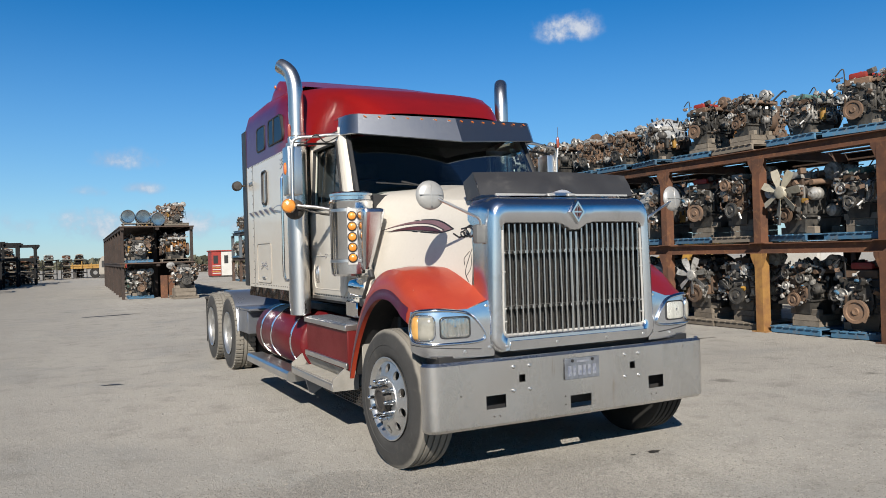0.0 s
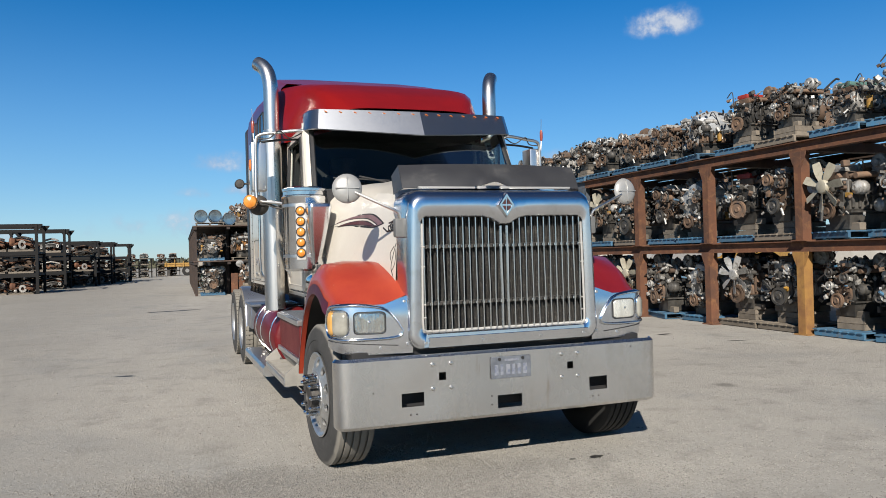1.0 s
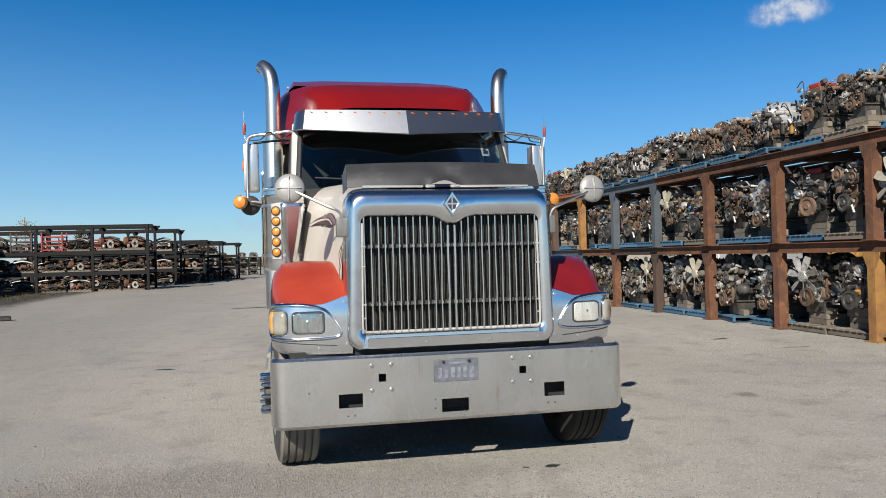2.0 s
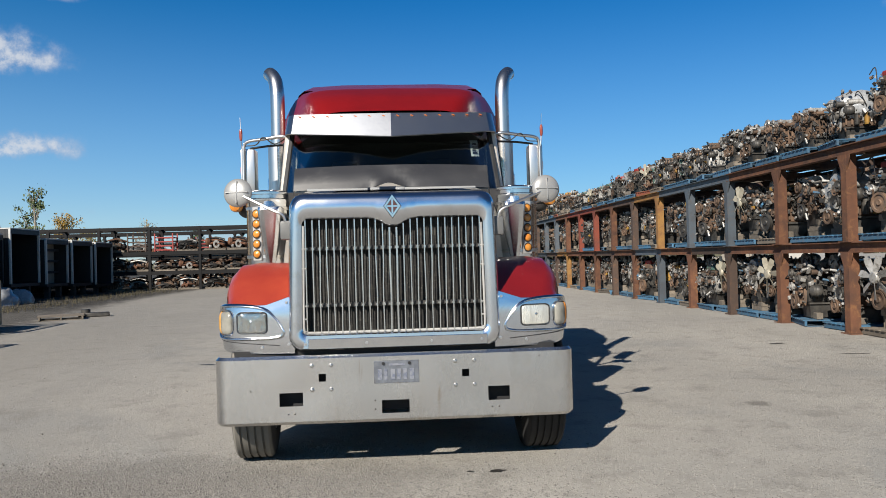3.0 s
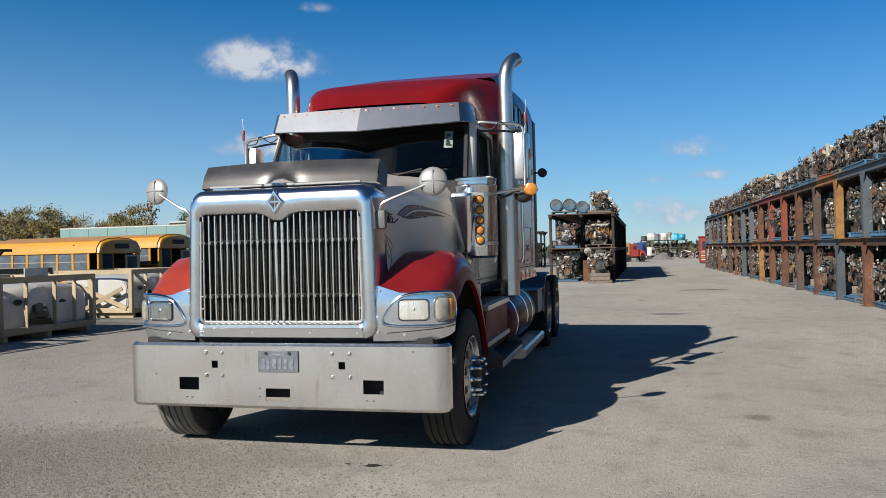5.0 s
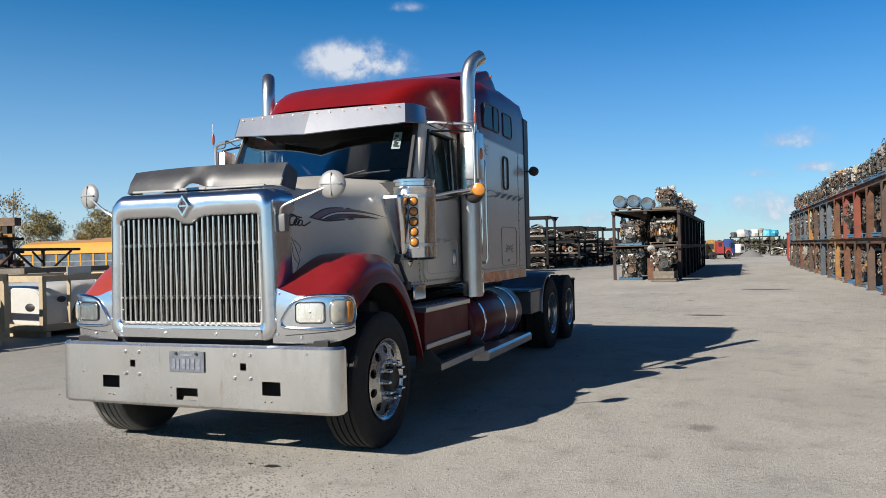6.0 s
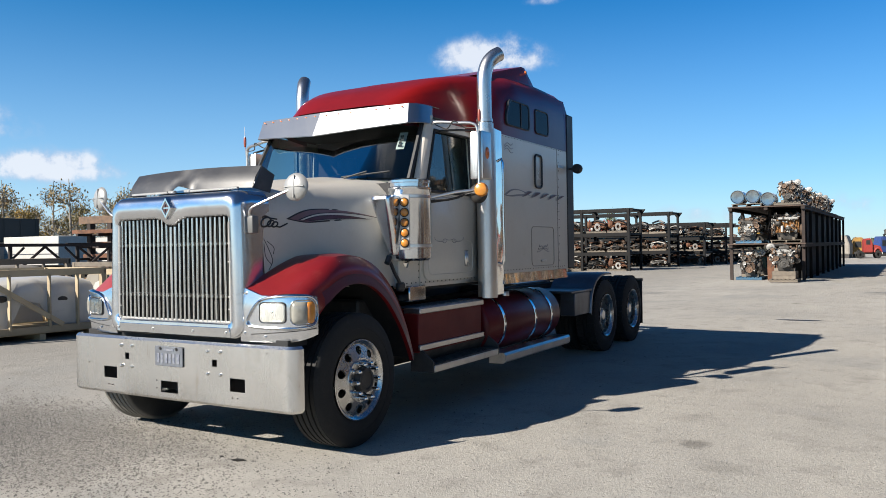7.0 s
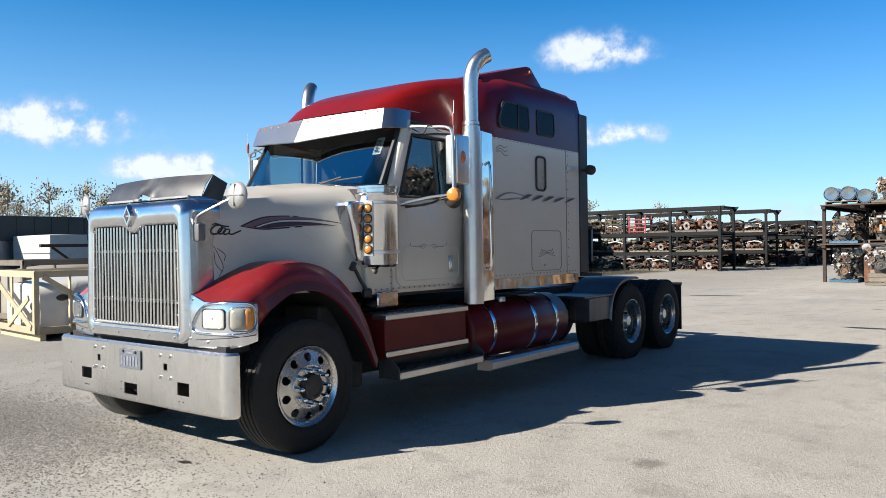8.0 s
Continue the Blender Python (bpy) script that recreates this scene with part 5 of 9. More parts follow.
def build_sleeper():
    sl = new("sleeper")
    sl.parent = truck
    tagged(sl, "sleeper box, cream below and red to purple above")
    b = bmesh.new()
    rings = []
    for k in range(36):
        y = 2.14 + (5.20 - 2.14) * k / 35
        v = lerp_rows(ROOFROWS, y)
        half = [(0, v[0])] + [(v[2 * i + 1], v[2 * i + 2]) for i in range(4)]
        pts = resample([(x, y, z) for x, z in half], 18)
        rings.append([Vector((-p.x, p.y, p.z)) for p in pts[:0:-1]] + pts)
    vs = loft(b, rings, closed=False)
    b.faces.new(vs[-1])
    part("roof", b, ROOF, sl, "dark red raised roof, purple along the sides", smooth=40)
    # raised fairing across the roof's rear
    b = bmesh.new()
    sec = lambda x, k, d=0: [Vector((x, y, z - d)) for y, z in ((3.45, 3.43), (4.05, 3.48 + .12 * k), (4.46, 3.515 + .205 * k), (4.55, 3.515 + .205 * k), (4.80, 3.46))]
    loft(b, [sec(-1.07, .0, .16), sec(-1.04, .5, .05), sec(-.98, .90), sec(-.6, 1.0), sec(.6, 1.0), sec(.98, .90), sec(1.04, .5, .05), sec(1.07, .0, .16)])
    fair = part("roof_fairing", b, RED, sl, "red roof fairing", smooth=30)
    for s in (-1, 1):
        b = bmesh.new()
        lathe(b, [(.0, .02), (.018, .014), (.022, 0)], 12, Matrix.Translation((s * 1.035, 4.45, 3.62)) @ Matrix.Rotation(radians(0 if s > 0 else 180), 4, "Z"))
        part("marker_lamp", b, ORANGE, fair)
    y0, y1 = SLEEPER_Y
    for s in (-1, 1):
        b = bmesh.new()
        outline_body(b, 1.225, y0, y1, 1.16, 2.737, (), .05, s)
        side = part("side_panel", b, WHITE, sl, "cream side panel with swoosh decals")
        # seam with rivets
        b = bmesh.new()
        for k in range(15):
            z = 1.25 + 1.42 * k / 14
            for y in (4.985,):
                cyl(b, (s * 1.224, y, z), (s * 1.2295, y, z), .006, n=6)
        for k in range(24):
            y = y0 + .05 + (y1 - y0 - .1) * k / 23
            cyl(b, (s * 1.224, y, 2.725), (s * 1.2295, y, 2.725), .006, n=6)
            cyl(b, (s * 1.224, y, 1.275), (s * 1.2295, y, 1.275), .006, n=6)
        tagged(part("riveted_seam", b, DARK, side), kind="stuff")
        b = bmesh.new()
        box(b, s * 1.2245, s * 1.2275, 4.94, 4.946, 1.17, 2.73)
        part("seam", b, DARK, side, smooth=0)
        b = bmesh.new()
        low = [b.verts.new((s * (1.246 + .003 * math.sin(k * 2.3)), y0 + (y1 - y0) * k / 18, 1.13)) for k in range(19)]
        high = [b.verts.new((s * (1.231 + .004 * math.sin(k * 1.7)), y0 + (y1 - y0) * k / 18, 1.24)) for k in range(19)]
        for k in range(18):
            b.faces.new((low[k], low[k + 1], high[k + 1], high[k]))
        thicken(b, .003)
        part("kick_strip", b, BRIGHT, side, "dented stainless strip")
        # windows in the purple band
        for wy0, wy1, wz0, wz1, sl_ in ((3.50, 4.10, 2.86, 3.14, .10), (4.28, 4.66, 2.86, 3.135, 0)):
            lp = frame_loop(wy0, wy1, wz0, wz1, .05, 0)
            wall = lambda z: 1.2265 - .02 * max(0, z - 2.95)
            put = lambda k, l: [Vector((s * (wall(p.z) + l), (wy0 + wy1) / 2 + (p.y - (wy0 + wy1) / 2) * k + (sl_ * max(0, (p.z - 2.95) / .2) if p.y < wy0 + .1 else 0),
                                        (wz0 + wz1) / 2 + (p.z - (wz0 + wz1) / 2) * k)) for p in lp]
            b = bmesh.new()
            loft(b, [put(1.06, -.02), put(1.06, .010), put(1.0, .014), put(.95, .010), put(.95, .004)], caps=False)
            wnd = part("window", b, BLACK, sl, "dark sleeper window in a black rubber frame")
            b = bmesh.new()
            b.faces.new([b.verts.new(p) for p in put(.96, .006)])
            part("pane", b, mat("smoked_pane", (.008, .013, .026), rough=.1, spec=.07, bump=0, rvar=.02), wnd, "smoked pane", smooth=0)
            if sl_:
                b = bmesh.new()
                box(b, s * 1.222, s * 1.24, 3.865, 3.885, wz0, wz1 - .005, .003)
                part("divider", b, BLACK, wnd)
        # vent window and baggage door
        b = bmesh.new()
        lp = frame_loop(4.24, 4.44, 2.22, 2.60, .05, s * 1.235)
        tube(b, lp + [lp[0]], .013, 6, 0)
        vent = part("vent_window", b, BLACK, sl, "narrow vent window with black rim")
        b = bmesh.new()
        loft(b, [frame_loop(4.25, 4.43, 2.23, 2.59, .045, s * 1.224), frame_loop(4.25, 4.43, 2.23, 2.59, .045, s * 1.229)])
        part("pane", b, mat("vent_pane", (.50, .46, .40), (.4, .37, .33), rough=.25, coat=.6, scale=8), vent)
        b = bmesh.new()
        lp = frame_loop(4.13, 4.80, 1.30, 1.76, .06, s * 1.228)
        tube(b, lp + [lp[0]], .0045, 6, 0)
        hatch = part("baggage_door", b, mat("cream_seam", (.42, .38, .32), rough=.5), sl, "baggage door outline in the side")
        b = bmesh.new()
        for dirn in (-1, 1):
            c0 = 4.47
            for k in range(3):
                pts = [(c0, 1.50), (c0 + dirn * (.05 + .02 * k), 1.535 - .03 * k), (c0 + dirn * (.10 + .03 * k), 1.52 - .03 * k), (c0 + dirn * (.13 + .02 * k), 1.55 - .04 * k)]
                tube(b, [(s * 1.2275, y, z) for y, z in pts], .0035, 5, 4)
        part("pinstripe", b, DECAL_GREY, hatch)
        b = bmesh.new()
        box(b, s * 1.226, s * 1.24, 4.40, 4.54, 1.345, 1.37, .004)
        part("latch", b, STEEL, hatch)
        flat_side = lambda y, z: 1.226
        b = bmesh.new()
        leaf_strip(b, s, 3.40, 4.10, 2.085, .085, .03, flat_side, .005, 16, .35, .03)
        part("swoosh", b, DECAL_GREY, side, "grey swoosh decal", smooth=0)
        b = bmesh.new()
        leaf_strip(b, s, 3.46, 4.02, 2.088, .05, .03, flat_side, .008, 16, .35, .03)
        part("swoosh", b, WHITE, side, "cream swoosh centre", smooth=0)
        for k in range(5):
            ya = 3.86 + .25 * k
            b = bmesh.new()
            leaf_strip(b, s, ya, ya + .30, 2.085, .046 - .004 * k, .012, flat_side, .010, 10, .5, .075)
            part("swoosh", b, DECAL_GREY, side, "grey swoosh stroke", smooth=0)
            b = bmesh.new()
            leaf_strip(b, s, ya + .04, ya + .27, 2.092, .024, .012, flat_side, .013, 10, .5, .06)
            part("swoosh", b, DECAL_DARK, side, "maroon swoosh stroke", smooth=0)
        b = bmesh.new()
        for k in range(3):
            pts = [(3.44, 2.62 - .02 * k), (3.52, 2.66 - .03 * k), (3.60, 2.64 - .04 * k), (3.66, 2.665 - .05 * k)]
            tube(b, [(s * 1.2265, y, z) for y, z in pts], .004, 5, 4)
        part("pinstripe", b, DECAL_GREY, side)
        # side extender with its black rubber edge
        b = bmesh.new()
        outline_body(b, 1.223, 5.205, 5.27, 1.20, 2.735, (), .03, s)
        part("extender", b, WHITE, sl)
        b = bmesh.new()
        loft(b, [[Vector((s * x, y, z)) for x, y in ((1.19, 5.205), (1.223, 5.205), (1.223, 5.33), (1.19, 5.33))] for z in (2.737, 3.20)] +
             [[Vector((s * x, y, 3.395)) for x, y in ((1.12, 5.205), (1.16, 5.205), (1.16, 5.35), (1.12, 5.35))]])
        part("extender_top", b, ROOF, sl, "purple extender panel")
        b = bmesh.new()
        box(b, s * 1.17, s * 1.232, 5.275, 5.50, 1.24, 3.22, .012)
        part("rubber_edge", b, BLACK, sl, "black rubber edge")
        b = bmesh.new()
        cyl(b, (s * 1.2, 5.36, 2.52), (s * 1.36, 5.36, 2.52), .012, n=8)
        lathe(b, [(.0, -.06), (.05, -.055), (.062, -.03), (.062, .03), (.0, .045)], 16, Matrix.Translation((s * 1.33, 5.38, 2.52)) @ Matrix.Rotation(radians(90), 4, "Z"))
        part("work_lamp", b, CHASSIS, sl, "dark round work lamp")
        b = bmesh.new()
        box(b, s * 1.222, s * 1.236, 4.95, 5.14, 2.50, 2.54, .003)
        part("clip", b, STEEL, sl)
    b = bmesh.new()
    box(b, -1.18, 1.18, 5.14, 5.19, 1.15, 3.36)
    part("back_wall", b, mat("grimy_white", (.45, .42, .36), (.3, .27, .23), rough=.6, scale=3), sl, smooth=0)
    b = bmesh.new()
    box(b, -1.18, 1.18, 3.37, 3.41, 1.15, 2.74)
    part("front_wall", b, MATS["grimy_white"], sl, smooth=0)


def build_stacks():
    for s in (-1, 1):
        st = new("exhaust_stack")
        st.parent = truck
        tagged(st, "tall chrome exhaust stack with curved tip")
        X, Y = s * 1.215, 3.01
        up = .005 if s < 0 else -.015
        b = bmesh.new()
        tube(b, [(X, Y, 2.70), (X, Y, 3.0), (X, Y, 3.22 + up), (X + s * .006, Y + .012, 3.34 + up), (X + s * .026, Y + .05, 3.445 + up), (X + s * .062, Y + .105, 3.515 + up), (X + s * .10, Y + .165, 3.555 + up)], .076, 20, 6, caps=False)
        tube(b, [(X + s * .10, Y + .165, 3.555 + up), (X + s * .062, Y + .105, 3.515 + up), (X + s * .026, Y + .05, 3.445 + up)], .072, 20, 6, caps=True)
        part("pipe", b, STACK, st, "chrome pipe with turned-out tip")
        b = bmesh.new()
        lathe(b, [(.077, -.02), (.086, -.015), (.086, .015), (.077, .02)], 24, Matrix.Translation((X, Y, 2.83)) @ Matrix.Rotation(radians(-90), 4, "Y"))
        part("clamp", b, STEEL, st)
        b = bmesh.new()
        tube(b, [(X, Y, 1.02), (X, Y, 2.80)], .092, 24, 1)
        part("muffler", b, STACK, st, "polished muffler")
        # guard with slots in front, polished pillar panel behind
        b = bmesh.new()
        pts = [(X + .108 * math.cos(a), Y + .108 * math.sin(a)) for a in [radians(-90 + 180 * k / 14) if s > 0 else radians(270 - 180 * k / 14) for k in range(15)]]
        loft(b, [[Vector((x, y, z)) for x, y in pts] for z in (1.01, 1.9, 2.74)], closed=False)
        thicken(b, .004)
        part("heat_guard", b, STEEL, st, "stainless heat guard")
        b = bmesh.new()
        # a thin bright sheet beside the muffler, buckled by use
        cells = {(p, q): b.verts.new((s * (1.285 - .05 * p / 5 + .006 * noise.noise(Vector((p * 1.3, q * .55, 3 + s)))), 3.05 + .31 * p / 5, 1.03 + 1.73 * q / 26)) for p in range(6) for q in range(27)}
        for p in range(5):
            for q in range(26):
                b.faces.new((cells[p, q], cells[p + 1, q], cells[p + 1, q + 1], cells[p, q + 1]))
        thicken(b, .006)
        part("pillar_panel", b, BRIGHT, st, "mirror-polished panel")
        b = bmesh.new()
        tube(b, [(s * 1.28, 3.15, 2.42), (s * 1.345, 3.15, 2.40), (s * 1.345, 3.15, 1.9), (s * 1.345, 3.15, 1.40), (s * 1.28, 3.15, 1.36)], .014, 8, 3)
        part("grab_bar", b, CHROME, st)


def build_aircleaners():
    for s in (-1, 1):
        X, Y = s * 1.13, 1.70
        up = Matrix.Translation((X, Y, 0)) @ Matrix.Rotation(radians(-90), 4, "Y")
        b = bmesh.new()
        lathe(b, [(.0, 1.42), (.16, 1.42), (.185, 1.44), (.188, 1.50), (.188, 2.03), (.193, 2.04), (.193, 2.06), (.18, 2.07), (.18, 2.10), (.188, 2.105), (.188, 2.125), (.16, 2.14), (.05, 2.15), (.0, 2.15)], 32, up)
        ac = part("air_cleaner", b, CHROME, truck, "chrome air cleaner canister on the cowl")
        for z in (1.55, 1.98):
            b = bmesh.new()
            lathe(b, [(.189, z - .014), (.193, z - .012), (.193, z + .012), (.189, z + .014)], 32, up, close=True)
            part("band", b, STEEL, ac)
        # scoop
        b = bmesh.new()
        rings = []
        for z, front, inn, out in ((1.985, 1.36, .975, 1.150), (1.975, 1.325, .965, 1.160), (1.95, 1.315, .965, 1.162), (1.80, 1.365, .985, 1.152), (1.65, 1.415, 1.010, 1.138), (1.52, 1.455, 1.035, 1.122), (1.475, 1.475, 1.055, 1.110), (1.465, 1.50, 1.065, 1.10)):
            lp = round_rect((out - inn) / 2, (out - inn) / 2, front, 1.60, min(.035, (out - inn) * .4), 32)
            rings.append([Vector((s * ((inn + out) / 2 + a), c, z)) for a, c in lp])
        loft(b, rings)
        part("intake_scoop", b, WORN_CHROME, ac, "stainless intake scoop")
        # light bar
        ang = radians(21 * s)
        m = Matrix.Translation((s * 1.196, 1.511, 0)) @ Matrix.Rotation(ang, 4, "Z")
        b = bmesh.new()
        box(b, -.043, .043, -.006, .02, 1.515, 1.99, .004, m)
        bar = part("light_bar", b, mat("pale_plate", (.62, .60, .57), (.48, .46, .43), rough=.42, metal=.3, scale=6, fine=80, bump=.04, dirt=(.30, .25, .19), dirt_amount=.25), ac, "steel bar with five round amber lamps")
        for k in range(5):
            z = 1.575 + .088 * k
            bb = bmesh.new()
            lathe(bb, [(.0, .024), (.02, .022), (.031, .014), (.034, .0)], 20, m @ Matrix.Translation((0, -.006, z)) @ Matrix.Rotation(radians(-90), 4, "Z"))
            part("amber_lamp", bb, AMBER, bar)
            bb = bmesh.new()
            lathe(bb, [(.035, .0), (.041, .004), (.041, .008), (.034, .01)], 20, m @ Matrix.Translation((0, -.006, z)) @ Matrix.Rotation(radians(-90), 4, "Z"), close=True)
            part("lamp_ring", bb, DARK, bar)
        b = bmesh.new()
        tube(b, [(s * 1.06, 1.80, 1.90), (s * 1.05, 1.95, 1.86)], .05, 10, 1)
        box(b, s * 1.02, s * 1.12, 1.92, 1.99, 1.72, 1.92, .02)
        part("bracket", b, CHASSIS, ac)
        b = bmesh.new()
        if s < 0:
            lathe(b, [(.0, 1.62), (.05, 1.625), (.09, 1.65), (.105, 1.69), (.108, 1.94), (.0, 1.95)], 28, Matrix.Translation((s * .99, 0, 1.31)) @ Matrix.Rotation(radians(90), 4, "Z"))
        tube(b, [(s * 1.02, Y + .03, 1.43), (s * .98, Y + .05, 1.35), (s * .92, Y + .08, 1.28)], .07, 16, 4)
        part("intake_elbow", b, BRIGHT, ac, "polished intake elbow")


def build_mirrors():
    for s in (-1, 1):
        b = bmesh.new()
        tube(b, [(s * 1.02, 2.26, 2.71), (s * 1.10, 2.24, 2.725), (s * 1.30, 2.28, 2.705), (s * 1.44, 2.32, 2.69), (s * 1.485, 2.335, 2.63), (s * 1.49, 2.34, 2.4), (s * 1.49, 2.34, 2.12),
                 (s * 1.46, 2.32, 2.07), (s * 1.3, 2.22, 2.045), (s * 1.09, 2.06, 1.99)], .0155, 10, 5)
        mr = part("side_mirror", b, STEEL, truck, "west-coast mirror on bent steel tubes")
        mr.location.x = .03 if s < 0 else 0
        for pts, r in (([(1.05, 2.36, 2.66), (1.25, 2.36, 2.65), (1.43, 2.38, 2.63)], .011), ([(1.09, 2.12, 1.96), (1.3, 2.27, 2.0), (1.46, 2.36, 2.10)], .011)):
            b = bmesh.new()
            tube(b, [(s * x, y, z) for x, y, z in pts], r, 8, 3)
            part("brace", b, CHASSIS, mr)
        for pts in ([(1.06, 2.27, 2.71), (1.18, 2.29, 2.66), (1.28, 2.25, 2.72), (1.36, 2.32, 2.66), (1.47, 2.33, 2.65)],
                    [(1.08, 2.05, 1.97), (1.2, 2.15, 1.98), (1.32, 2.26, 2.0), (1.40, 2.28, 2.03), (1.5, 2.28, 2.04)]):
            b = bmesh.new()
            tube(b, [(s * x, y, z) for x, y, z in pts], .006, 6, 5)
            part("cable", b, CHASSIS, mr)
        b = bmesh.new()
        box(b, s * 1.385, s * 1.525, 2.36, 2.55, 2.17, 2.625, .018, seg=2)
        head = part("mirror_head", b, STEEL, mr, "stainless mirror head")
        b = bmesh.new()
        box(b, s * 1.395, s * 1.515, 2.547, 2.556, 2.185, 2.61)
        part("mirror_glass", b, MIRROR, head, smooth=0)
        b = bmesh.new()
        lathe(b, [(.0, .018), (.03, .014), (.04, 0)], 16, Matrix.Translation((s * 1.525, 2.45, 2.42)) @ Matrix.Rotation(radians(0 if s > 0 else 180), 4, "Z") @ Matrix.Diagonal((1, .8, 1.5, 1)))
        part("marker_lamp", b, ORANGE, head)
        # spot mirror and amber lamp under it
        b = bmesh.new()
        lathe(b, [(.0, -.07), (.05, -.065), (.085, -.035), (.095, 0), (.09, .01)], 24, Matrix.Translation((s * 1.47, 2.37, 2.035)) @ Matrix.Rotation(radians(90), 4, "Z"))
        part("spot_mirror", b, CHASSIS, mr, "dark round spot mirror")
        b = bmesh.new()
        lathe(b, [(.0, .05), (.03, .048), (.055, .036), (.066, .012), (.066, -.012), (.055, -.036), (.0, -.05)], 24, Matrix.Translation((s * 1.555, 2.26, 2.06)) @ Matrix.Rotation(radians(-90 + s * 15), 4, "Z"))
        part("amber_lamp", b, AMBER, mr, "round amber lamp")
        # whip aerial
        b = bmesh.new()
        tube(b, [(s * 1.50, 2.33, 2.60), (s * 1.51, 2.33, 2.71)], .006, 6, 1)
        ae = part("aerial", b, STEEL, mr, "short whip aerial with red coil")
        b = bmesh.new()
        tube(b, [(s * 1.51, 2.33, 2.815), (s * 1.515, 2.33, 2.93)], .003, 5, 1)
        part("whip", b, STEEL, ae)
        b = bmesh.new()
        lathe(b, [(.0, -.06), (.012, -.055), (.016, -.02), (.016, .03), (.010, .055), (.0, .06)], 12, Matrix.Translation((s * 1.51, 2.33, 2.76)) @ Matrix.Rotation(radians(-90), 4, "Y"))
        part("coil", b, mat("red_coil", (.35, .06, .03), rough=.4, coat=.4), ae, "red aerial coil")


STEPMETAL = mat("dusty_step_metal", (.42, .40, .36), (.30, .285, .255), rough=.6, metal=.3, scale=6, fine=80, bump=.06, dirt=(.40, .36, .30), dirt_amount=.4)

# darker step metal; the shade on the right side is in its colour
STEPSHADED = mat("worn_step", (.10, .097, .092), (.06, .058, .055), rough=.55, metal=.4, scale=5, dirt=(.16, .145, .125), dirt_amount=.3)


